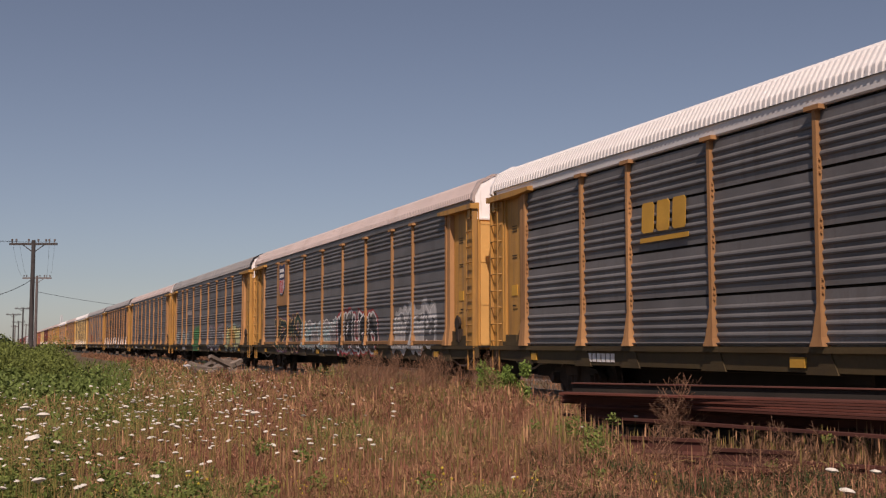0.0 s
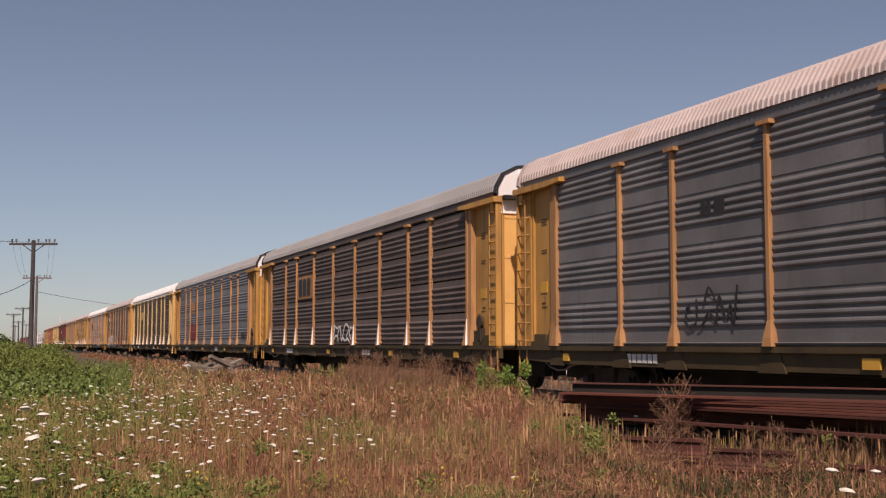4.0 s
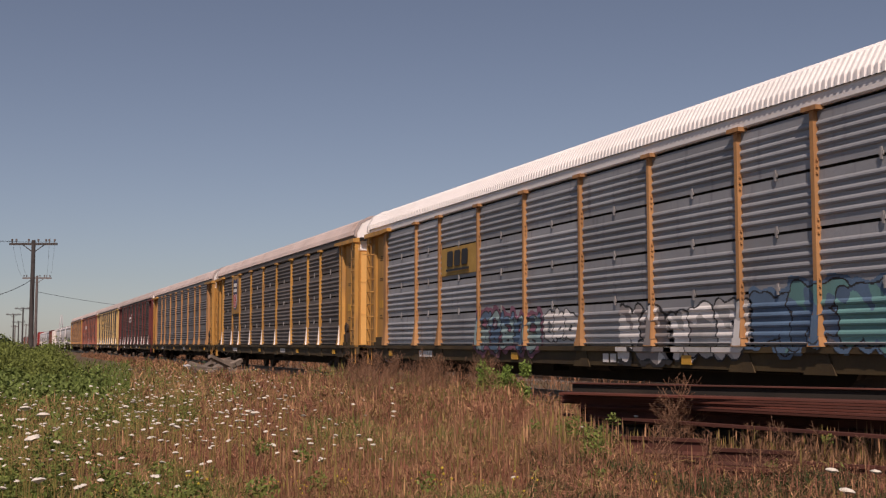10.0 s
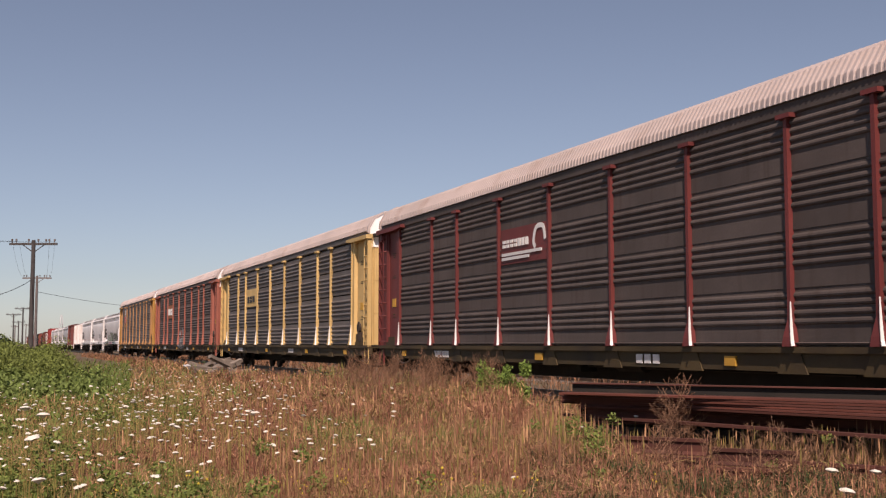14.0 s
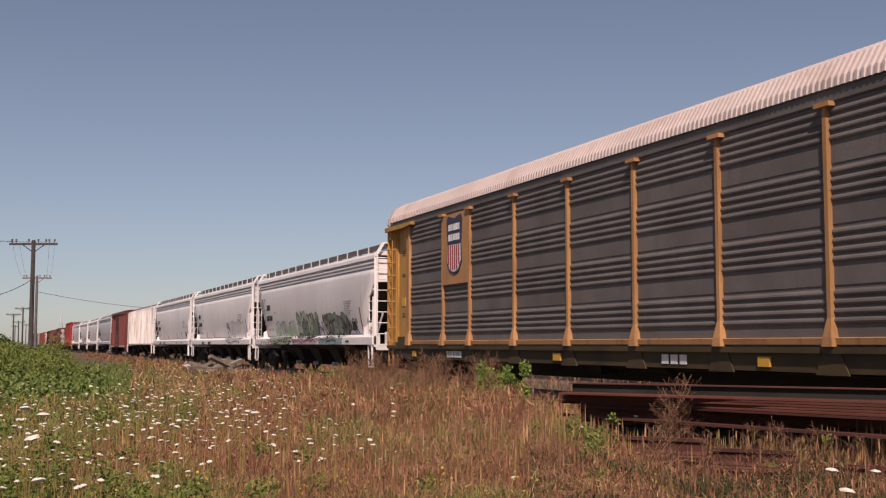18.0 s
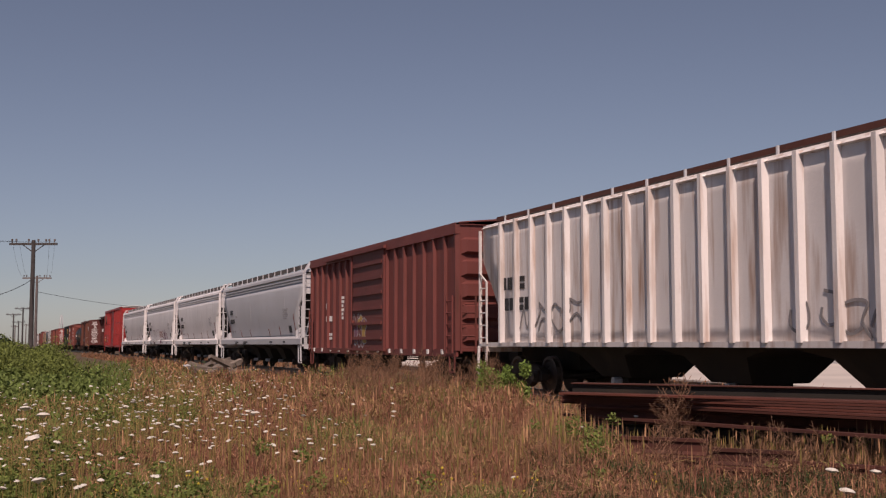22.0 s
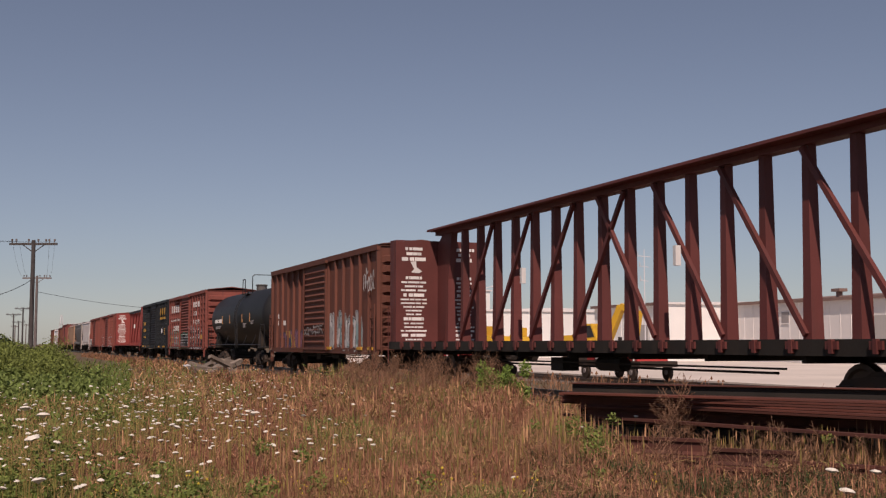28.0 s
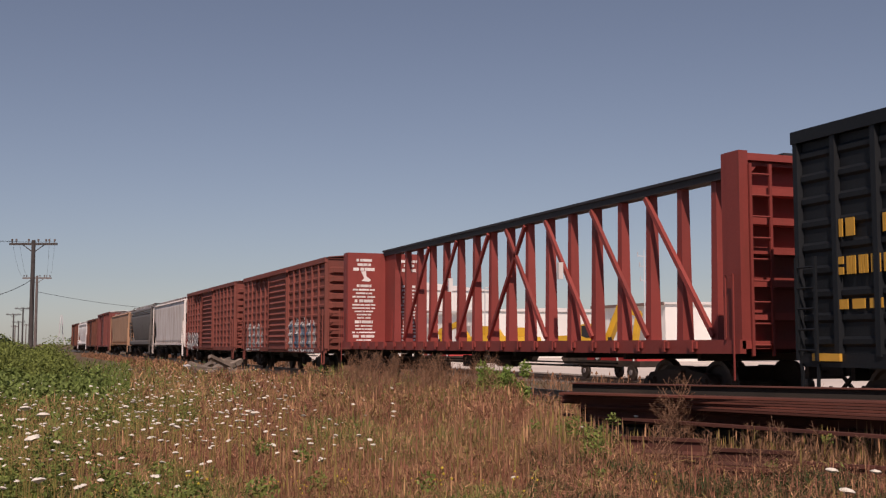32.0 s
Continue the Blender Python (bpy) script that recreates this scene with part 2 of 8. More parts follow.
grid = [[bm.verts.new((x, y, ground_z(x, y))) for y in ys] for x in xs]
for i in range(len(xs) - 1):
    for j in range(len(ys) - 1):
        bm.faces.new((grid[i][j], grid[i + 1][j], grid[i + 1][j + 1], grid[i][j + 1]))
tagged(new("ground", finish(bm, "ground", soil, smooth=True)), "dry brownish field soil reaching the horizon", "ground", kind="structure")

bm = bmesh.new(); box(bm, -170, 40, 27.0, 59.9, -0.12, 0.0)
tagged(new("yard", finish(bm, "yard", pale)), "pale gravel yard behind the railway", "ground", kind="structure")


def rail_profile():
    return [(-0.075, 0.0), (-0.075, 0.015), (-0.012, 0.04), (-0.012, 0.125), (-0.036, 0.135), (-0.036, 0.168), (0.036, 0.168), (0.036, 0.135), (0.012, 0.125), (0.012, 0.04), (0.075, 0.015), (0.075, 0.0)]


def rail_bar(bm, p, q):
    """A rail from p to q, foot down."""
    p, q = Vector(p), Vector(q)
    d = (q - p).normalized()
    a = Vector((d.y, -d.x, 0)).normalized()
    loft(bm, [[c + a * y + Vector((0, 0, z)) for y, z in rail_profile()] for c in (p, q)])


for name, yc, x0, x1, zr in (("railway_track", 12.85, -1100, 50, 0.13), ("siding_track", 22.5, -300, 50, -0.02)):
    tr = thing(name, "railway track with worn rails on old timber ties" if yc < 20 else "disused siding track with rusty rails", "railway track")
    tagged(tr, kind="structure")
    bm = bmesh.new()
    h = zr - 0.02
    loft(bm, [[(x, yc + y, z) for y, z in ((-2.3, -0.08), (-1.5, h - 0.05), (1.5, h - 0.05), (2.3, -0.08))] for x in (x0, x1)])
    part("ballast", bm, stone, tr)
    for s in (-0.7535, 0.7535):
        bm = bmesh.new(); rail_bar(bm, (x0, yc + s, zr), (x1, yc + s, zr)); part("rail", bm, M["railtop"], tr)
    rnd = random.Random(3)
    tie = finish((lambda b: (box(b, -0.11, 0.11, -1.3, 1.3, -0.15, 0.0), b)[1])(bmesh.new()), "tie", M["wood"])
    for i in range(150 if yc < 20 else 110):
        put("tie", tie, tr, pose(8 - i * 0.55 + rnd.uniform(-0.04, 0.04), yc + rnd.uniform(-0.05, 0.05), zr + 0.004, 0, 0, rnd.uniform(-1.5, 1.5)))
    rng = np.random.default_rng(8)
    n = 5200
    P = np.c_[rng.uniform(-70, 4, n), yc + rng.uniform(-2.2, -0.9, n) * rng.choice([1, 1, 1, -1], n), np.zeros(n)]
    P[:, 2] = h - 0.04 - 0.1 * np.clip(np.abs(P[:, 1] - yc) - 1.5, 0, 1)
    S = rng.uniform(0.025, 0.06, n)
    base = np.array([(1, 0, 0), (0, 1, 0), (-1, 0, 0), (0, -1, 0), (0, 0, 0.9), (0, 0, -0.6)])
    V = (P[:, None, :] + base[None] * S[:, None, None] * rng.uniform(0.6, 1.3, (n, 6, 1))).reshape(-1, 3)
    F = (np.arange(n)[:, None, None] * 6 + np.array([(0, 1, 4), (1, 2, 4), (2, 3, 4), (3, 0, 4)])[None]).reshape(-1, 3)
    d = bpy.data.meshes.new("stones"); d.from_pydata(V.tolist(), [], F.tolist()); d.materials.append(stone)
    tagged(put("stones", d, tr), kind="stuff")

# ---- plants ----
CT, ST = math.cos(TURN), math.sin(TURN)


def plan(k, d):
    """Ground places from bearings and distances, as arrays."""
    return -d * CT + k * d * ST, d * ST + k * d * CT


def leafy(name, base, var=0.25, rough=0.7, rand=0.35, spec=0.25):
    return mat(name, base, rough, 0, var, 3.0, 20.0, bump=0, island=True, rand=rand, spec=spec)


DRY, STRAW, REDDISH = leafy("dry brown grass", (0.255, 0.134, 0.077), rand=0.34), leafy("straw grass", (0.46, 0.262, 0.142), rand=0.34), leafy("reddish dry grass", (0.25, 0.104, 0.068), rand=0.34)
GREEN, OLIVE, LEAF = leafy("green grass", (0.12, 0.175, 0.04)), leafy("olive grass", (0.24, 0.188, 0.06)), leafy("bush leaf", (0.14, 0.175, 0.042))
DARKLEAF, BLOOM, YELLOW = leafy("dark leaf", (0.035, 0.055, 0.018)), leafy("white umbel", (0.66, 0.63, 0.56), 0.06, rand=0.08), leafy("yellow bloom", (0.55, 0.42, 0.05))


def quick_mesh(name, V, F3, F4, material):
    d = bpy.data.meshes.new(name)
    n3, n4 = len(F3), len(F4)
    d.vertices.add(len(V)); d.vertices.foreach_set("co", np.asarray(V, np.float32).ravel())
    loops = np.concatenate([np.asarray(F4, np.int32).ravel(), np.asarray(F3, np.int32).ravel()])
    d.loops.add(len(loops)); d.loops.foreach_set("vertex_index", loops)
    d.polygons.add(n3 + n4)
    d.polygons.foreach_set("loop_start", np.concatenate([np.arange(n4) * 4, n4 * 4 + np.arange(n3) * 3]).astype(np.int32))
    d.update(calc_edges=True)
    d.validate()
    d.materials.append(material)
    return d


def blades(name, x, y, z, h, w, rng, material, label, lean=0.95, head=0.0):
    """Grass: a bent blade at each place, some with a seed head at the tip."""
    n = len(x)
    a, la = rng.uniform(0, math.tau, n), rng.uniform(0, math.tau, n)
    ln = np.minimum(np.abs(rng.normal(0, lean, n)), 1.6) * h
    c, s = np.cos(a) * w / 2, np.sin(a) * w / 2
    mx, my, mz = x + np.cos(la) * ln * 0.36, y + np.sin(la) * ln * 0.36, z + h * rng.uniform(0.45, 0.75, n)
    tx, ty, tz = x + np.cos(la) * ln, y + np.sin(la) * ln, z + h * np.clip(1.02 - (ln / h) ** 2 * 0.38, 0.35, 1)
    V = np.stack([np.stack(p, -1) for p in ((x - c, y - s, z - 0.03), (x + c, y + s, z - 0.03), (mx + 0.8 * c, my + 0.8 * s, mz), (mx - 0.8 * c, my - 0.8 * s, mz), (tx, ty, tz))], 1)
    F4 = np.arange(n)[:, None] * 5 + np.array([0, 1, 2, 3])
    F3 = np.arange(n)[:, None] * 5 + np.array([3, 2, 4])
    V = V.reshape(-1, 3)
    if head > 0:
        pick = rng.random(n) < head
        m = int(pick.sum())
        hw, hl = (w * rng.uniform(1.2, 2.2, n))[pick], (0.13 * h * rng.uniform(0.7, 1.4, n))[pick]
        ux, uy, uz, ca, sa = tx[pick], ty[pick], tz[pick], np.cos(a[pick]), np.sin(a[pick])
        H = np.stack([np.stack(p, -1) for p in ((ux, uy, uz - hl), (ux + hw * ca, uy + hw * sa, uz - 0.3 * hl), (ux, uy, uz + hl), (ux - hw * ca, uy - hw * sa, uz - 0.3 * hl))], 1).reshape(-1, 3)
        F4 = np.concatenate([F4, len(V) + np.arange(m)[:, None] * 4 + np.array([0, 1, 2, 3])])
        V = np.concatenate([V, H])
    ob = new(name, quick_mesh(name, V, F3, F4, material))
    return tagged(ob, label, "grass", kind="stuff")


def foliage(name, centres, radii, count, size, rng, material, label, category="bush", squash=0.8, parent=None):
    """Many small leaves in uneven clumps round the given centres."""
    C, R = np.asarray(centres, float), np.asarray(radii, float)
    i = rng.choice(len(C), count, p=R ** 2 / (R ** 2).sum())
    v = rng.normal(size=(count, 3)); v /= np.linalg.norm(v, axis=1)[:, None]
    v *= (rng.random(count) ** 0.45)[:, None]
    v[:, 2] *= squash
    P = C[i] + v * R[i][:, None]
    P[:, 2] = np.maximum(P[:, 2], 0.03)
    u = rng.normal(size=(count, 3)); u /= np.linalg.norm(u, axis=1)[:, None]
    t = np.cross(u, rng.normal(size=(count, 3))); t /= np.linalg.norm(t, axis=1)[:, None]
    s = (np.asarray(size)[i] if np.ndim(size) else size) * rng.uniform(0.6, 1.4, count)
    u, t = u * s[:, None], t * (s * 0.5)[:, None]
    V = np.stack([P - u, P + t, P + u, P - t], 1).reshape(-1, 3)
    d = quick_mesh(name, V, np.zeros((0, 3), int), np.arange(count)[:, None] * 4 + np.arange(4), material)
    if parent:
        return put(name, d, parent)
    return tagged(new(name, d), label, category, kind="stuff")


rng = np.random.default_rng(5)


def field(n, near, far, k0=-0.46, k1=0.46):
    """Even over the view: bearings, distances and places before the line."""
    k = rng.uniform(k0, k1, n)
    u = rng.random(n)
    d = 1 / (1 / near + u * (1 / far - 1 / near))
    x, y = plan(k, d)
    ok = (y < 10.6) & (y > -60)
    return k[ok], d[ok], x[ok], y[ok]


def patch(x, y, s, o):
    return np.array([noise.noise(Vector((a * s, b * s, o))) for a, b in zip(x, y)])


def before_stack(k, d):
    """Height of the coarse growth before the rail stack, and where it stops."""
    u = np.clip((k - 0.14) / 0.06, 0, 1)
    return 1.5 - d * (0.068 + 0.024 * u), 13.5 - 2.8 * u


k, d, x, y = field(50000, 8.0, 85)
p1, p2 = patch(x, y, 0.35, 0), patch(x, y, 0.12, 7)
green = (k < -0.27) * (d > 26) * 1.3 + np.clip(-k - 0.14, 0, 1) * 4.0 + p1 * 1.2 + (0.3 * (k < 0.08) + 0.28 * np.clip((0.02 - k) / 0.12, 0, 1)) * np.clip((10.5 - d) / 3, 0, 1) - 0.28 + (np.abs(k - 0.105) < 0.02) * (d < 14) * 0.6
rise, stop = before_stack(k, d)
front = (k > 0.075) & (d < stop)
pile = (k > 0.085) & (d >= stop) & (d < 15.5)
p3 = patch(x, y, 1.1, 4)
tall = 0.46 + 0.16 * p2 + 0.22 * p3 + 0.26 * (k > -0.12) * (k < 0.07) * (d > 17) - 0.08 * (k < -0.2)
hgt = np.clip(tall * rng.uniform(0.35, 1.3, len(k)) ** 1.0, 0.08, 1.1)
hgt = np.where(pile, hgt * 0.4, np.where(front, rise * (0.35 + 0.65 * rng.random(len(k)) ** 2.2) * np.clip(0.9 + 0.5 * p3, 0.6, 1.15), hgt))
hgt = np.where(y > 8.8, hgt * 0.8, hgt)
wid = np.clip(d / 2033 * rng.uniform(0.35, 0.95, len(k)), 0.003, 0.05)
kind = rng.random(len(k)) * 0.95 + green * 0.5 + 0.3 * p3 - 0.04 * front + 0.2 * np.clip(p2, -0.5, 0.5) + 0.10 * (k > -0.15) * (k < 0.06) * (d > 12)
for sel, material, name, label, head in (
        (kind < 0.25, REDDISH, "reddish_grass", "reddish brown dry grass with seed heads", 0.35),
        ((kind >= 0.25) & (kind < 0.50), DRY, "dry_grass", "tall brown dry grass in the field", 0.3),
        ((kind >= 0.50) & (kind < 0.68), STRAW, "straw_grass", "straw-coloured dry grass in the field", 0.3),
        ((kind >= 0.68) & (kind < 0.86), OLIVE, "olive_grass", "olive green field grass among dry stalks", 0.1),
        (kind >= 0.86, GREEN, "green_grass", "green grass and weeds in the field", 0.0)):
    keep = sel & ~(pile & (rng.random(len(k)) < 0.55))
    blades(name, x[keep], y[keep], np.zeros(keep.sum()), hgt[keep], wid[keep], rng, material, label, head=head)

n = 2600
k, d = rng.uniform(0.078, 0.135, n), rng.uniform(10.6, 13.2, n)
x, y = plan(k, d)
hh = np.clip((1.5 - d * (0.055 + 0.35 * np.clip(k - 0.1, 0, 1))) * rng.uniform(0.5, 1.0, n), 0.1, 0.9)
for j, (material, name) in enumerate(((DRY, "rail_end_grass"), (STRAW, "rail_end_straw"), (OLIVE, "rail_end_weeds"))):
    q = slice(j, None, 3)
    blades(name, x[q], y[q], np.zeros(len(x[q])), hh[q], np.full(len(x[q]), 0.0045), rng, material, "tall grass round the ends of the stacked rails", head=0.3)

# and standing between the scrap and the stack
n = 5200
k = 0.115 + 0.27 * rng.random(n) ** 1.35
d = 13.4 - 1.9 * (k - 0.1065) / 0.2785 - rng.uniform(0.12, 0.5, n)
x, y = plan(k, d)
hh = np.clip((1.5 - d * (0.076 + 0.012 * patch(x, y, 1.4, 9))) * rng.uniform(0.5, 1.0, n), 0.1, 0.75)
for j, (material, name) in enumerate(((DRY, "stack_side_grass"), (STRAW, "stack_side_straw"), (OLIVE, "stack_side_weeds"))):
    q = slice(j, None, 3)
    blades(name, x[q], y[q], np.zeros(len(x[q])), hh[q], np.full(len(x[q]), 0.0045), rng, material, "tall grass standing beside the stacked rails", head=0.3)

# a tangle of bent stalks and leaves in between
def slivers(name, x, y, z, length, width, rng, material, label, flat=0.7):
    n = len(x)
    a, el = rng.uniform(0, math.tau, n), np.clip(rng.normal(0.6, flat, n), -0.7, 1.5)
    u = np.stack([np.cos(a) * np.cos(el), np.sin(a) * np.cos(el), np.sin(el)], -1) * (length / 2)[:, None]
    t = np.stack([-np.sin(a), np.cos(a), rng.normal(0, 0.4, n)], -1) * (width / 2)[:, None]
    P = np.stack([x, y, z], -1)
    V = np.stack([P - u, P + t, P + u * 1.1, P - t], 1).reshape(-1, 3)
    ob = new(name, quick_mesh(name, V, np.zeros((0, 3), int), np.arange(n)[:, None] * 4 + np.arange(4), material))
    return tagged(ob, label, "grass", kind="stuff")


k, d, x, y = field(620000, 5.8, 80)
p1, p3 = patch(x, y, 0.35, 0), patch(x, y, 1.1, 4)
rise, stop = before_stack(k, d)
front = (k > 0.075) & (d < stop)
pile = (k > 0.085) & (d >= stop) & (d < 15.5)
green = (k < -0.27) * (d > 26) * 1.3 + np.clip(-k - 0.14, 0, 1) * 4.0 + p1 * 1.2 + (0.3 * (k < 0.08) + 0.28 * np.clip((0.02 - k) / 0.12, 0, 1)) * np.clip((10.5 - d) / 3, 0, 1) - 0.28
top = np.where(pile, 0.16, np.where(front, rise * np.clip(0.68 + 0.4 * p3, 0.35, 0.9), 0.42 + 0.22 * p3 + 0.1 * p1 + 0.25 * (k > -0.12) * (k < 0.07) * (d > 17)))
z = np.clip(top, 0.1, 1.0) * rng.random(len(k)) ** 0.6
L = np.clip(rng.gamma(2.0, 0.04, len(k)), 0.025, 0.25) * np.clip(d / 12, 0.8, 2.5)
W = np.clip(d / 2033 * rng.uniform(0.5, 1.7, len(k)), 0.003, 0.06)
kind = rng.random(len(k)) * 0.95 + green * 0.5 + 0.35 * p3 - 0.06 * front + 0.10 * (k > -0.15) * (k < 0.06) * (d > 12)
# part of this growth is coloured dark to stand for shade between stalks
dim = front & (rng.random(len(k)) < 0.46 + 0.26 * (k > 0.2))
slivers("shaded_leaves", x[dim], y[dim], z[dim] * 0.85, L[dim], W[dim] * 1.4, rng, DARKLEAF, "leaves coloured dark as shade among stalks by the rails")
for sel, material, name, label in (
        (kind < 0.22, REDDISH, "reddish_stalks", "tangled reddish dry stalks in the field"), ((kind >= 0.22) & (kind < 0.46), DRY, "brown_stalks", "tangled brown dry stalks in the field"),
        ((kind >= 0.46) & (kind < 0.66), STRAW, "straw_stalks", "tangled pale straw stalks in the field"), ((kind >= 0.66) & (kind < 0.84), OLIVE, "olive_leaves", "olive green leaves among dry stalks"), (kind >= 0.84, GREEN, "green_leaves", "green leaves low in the field grass")):
    keep = sel & ~(pile & (rng.random(len(k)) < 0.4)) & ~dim
    slivers(name, x[keep], y[keep], z[keep], L[keep], W[keep], rng, material, label)

# tufts between the rails' shoulder and the field, and beyond the line
n = 9000
x = rng.uniform(-150, 8, n); y = np.where(rng.random(n) < 0.55, rng.uniform(9.3, 10.9, n), rng.uniform(15.2, 21, n))
dd = np.hypot(x, y)
blades("trackside_grass", x, y, np.full(n, -0.02), rng.uniform(0.15, 0.55, n), np.clip(dd / 2033 * 1.2, 0.006, 0.06), rng, DRY, "dry tufts along the railway shoulder", head=0.3)

# the meadow goes on round about, outside the view
n = 42000
x, y = rng.uniform(-26, 26, n), rng.uniform(-24, 9.2, n)
ahead, across = -x * CT + y * ST, x * ST + y * CT
keep = (ahead < 5.4) | (np.abs(across) > 0.47 * ahead)
x, y = x[keep], y[keep]
for j, (material, name, label) in enumerate(((DRY, "meadow_dry_grass", "brown dry grass round about the meadow"), (STRAW, "meadow_straw_grass", "straw-coloured grass round about the meadow"), (GREEN, "meadow_green_grass", "green grass round about the meadow"))):
    q = slice(j, None, 3)
    blades(name, x[q], y[q], np.zeros(len(x[q])), rng.uniform(0.2, 0.6, len(x[q])), rng.uniform(0.006, 0.016, len(x[q])), rng, material, label, head=0.2)

# white umbels on thin stems
def umbel(bm_head, bm_stem, foot, top, r, rnd):
    bar(bm_stem, (Vector(foot) + Vector(top)) / 2, top, 0.0045)
    tilt = Vector((rnd.uniform(-0.3, 0.3), rnd.uniform(-0.3, 0.3), 1)).normalized()
    a, b = sides(tilt)
    n = 11
    rings = []
    for rr, up in ((1.0, 0.0), (0.72, 0.22), (0.35, 0.34)):
        rings.append([bm_head.verts.new(Vector(top) + (a * math.cos(q * math.tau / n) + b * math.sin(q * math.tau / n)) * (r * rr * rnd.uniform(0.82, 1.15)) + tilt * (r * (up + rnd.uniform(-0.06, 0.06)))) for q in range(n)])
    apex, root = bm_head.verts.new(Vector(top) + tilt * (0.36 * r)), bm_head.verts.new(Vector(top) - tilt * (0.45 * r))
    for q in range(n):
        w = (q + 1) % n
        bm_head.faces.new((rings[0][q], rings[0][w], rings[1][w], rings[1][q])); bm_head.faces.new((rings[1][q], rings[1][w], rings[2][w], rings[2][q]))
        bm_head.faces.new((rings[2][q], rings[2][w], apex)); bm_head.faces.new((rings[0][w], rings[0][q], root))


rnd = random.Random(21)
far_heads, far_stems = bmesh.new(), bmesh.new()
count = 0
spots = []
for i in range(520):
    u = rnd.random()
    if u < 0.50:
        k, s = rnd.gauss(-0.245, 0.055), abs(rnd.gauss(0.052, 0.016))
    elif u < 0.80:
        k, s = rnd.uniform(-0.40, -0.13), rnd.uniform(0.028, 0.082)
    elif u < 0.90:
        k, s = rnd.uniform(-0.15, -0.04), rnd.uniform(0.035, 0.10)
    else:
        k, s = rnd.uniform(-0.40, -0.2), rnd.uniform(0.08, 0.125)
    spots.append((k, max(s, 0.022), rnd.uniform(0.55, 0.85), rnd.choice((0.016, 0.022, 0.026, 0.03, 0.036))))
spots += [(-0.363, 0.055, 1.03, 0.075), (-0.344, 0.061, 1.02, 0.07), (-0.362, 0.081, 0.95, 0.07), (-0.352, 0.117, 0.85, 0.06), (0.343, 0.108, 0.75, 0.065), (0.352, 0.125, 0.68, 0.07), (0.371, 0.109, 0.75, 0.055), (0.152, 0.058, 0.7, 0.05), (0.162, 0.062, 0.68, 0.035), (0.12, 0.071, 0.6, 0.03), (-0.103, 0.10, 0.6, 0.045), (0.055, 0.115, 0.5, 0.035)]
for k, s, zt, r in spots:
    d = (1.5 - zt) / s
    p = spot(k, d)
    r *= 0.62 if d < 9 else 0.85
    if p.y > 10.2 or d < 4.5:
        continue
    foot, top = (p.x, p.y, 0.0), (p.x + rnd.uniform(-0.08, 0.08), p.y + rnd.uniform(-0.08, 0.08), zt)
    if d < 8.2:
        f = thing("wildflower", "white flat-topped umbel on a thin green stem", "flower", "white wildflowers", pose(*foot))
        a, b = bmesh.new(), bmesh.new()
        umbel(a, b, (0, 0, -0.6), Vector(top) - Vector(foot), r, rnd)
        part("flower_head", a, BLOOM, f); part("stem", b, OLIVE, f)
    else:
        umbel(far_heads, far_stems, foot, top, r, rnd)
tagged(new("umbel_flowers", finish(far_heads, "umbel_flowers", BLOOM)), "white umbel flowers scattered through the field", "flower", kind="stuff")
tagged(new("flower_stems", finish(far_stems, "flower_stems", OLIVE)), "thin green flower stems in the field", "stem", kind="stuff")
bm = bmesh.new()
for i in range(34):
    k, d = rnd.gauss(-0.09, 0.12), rnd.uniform(5.6, 10)
    p = spot(k, d, rnd.uniform(0.0, 0.12) + max(0.3, 1.5 - 0.128 * d))
    s = rnd.uniform(0.004, 0.008)
    for q in range(3):
        o = Vector((rnd.uniform(-0.04, 0.04), rnd.uniform(-0.04, 0.04), rnd.uniform(-0.03, 0.05)))
        bmesh.ops.create_icosphere(bm, subdivisions=1, radius=s, matrix=Matrix.Translation(p + o))
tagged(new("yellow_flowers", finish(bm, "yellow_flowers", YELLOW)), "small yellow blooms low in the grass", "flower", kind="stuff")

# leafy weeds in the near field
C, R = [], []
for k, d, z, r, n in ((-0.262, 6.6, 0.66, 0.10, 14), (-0.385, 6.4, 0.66, 0.10, 12), (-0.315, 8.2, 0.62, 0.1, 10), (-0.235, 7.2, 0.55, 0.08, 6), (0.125, 9.6, 0.62, 0.10, 8), (0.13, 11.5, 0.55, 0.12, 7), (0.115, 8.2, 0.45, 0.1, 6), (0.135, 12.3, 0.6, 0.08, 4), (-0.33, 9.8, 0.55, 0.12, 9), (-0.14, 7.6, 0.52, 0.09, 6), (-0.25, 17, 0.5, 0.2, 8), (-0.02, 7.4, 0.5, 0.07, 5), (0.345, 11.2, 0.35, 0.09, 5), (0.31, 11.4, 0.3, 0.08, 4), (-0.365, 8.8, 0.6, 0.1, 8)):
    for j in range(n):
        p = spot(k + rnd.gauss(0, 0.02), d + rnd.gauss(0, 0.35), z + rnd.gauss(0, 0.14))
        C.append(p[:]); R.append(r * rnd.uniform(0.7, 1.3))
foliage("weeds", C, R, 15000, 0.0145, rng, LEAF, "leafy green weeds low among the grass", "weeds")
C, R = [], []
for k, d, w, h, n in ((0.048, 24.5, 0.4, 1.0, 14), (0.056, 24.8, 0.25, 0.85, 8), (0.070, 24.0, 0.12, 1.12, 6), (0.039, 24.3, 0.2, 0.8, 6)):
    for j in range(n):
        p = spot(k, d)
        C.append((p.x + rnd.gauss(0, w * 0.5), p.y + rnd.gauss(0, w * 0.5), h * rnd.uniform(0.3, 1.0))); R.append(rnd.uniform(0.08, 0.17))
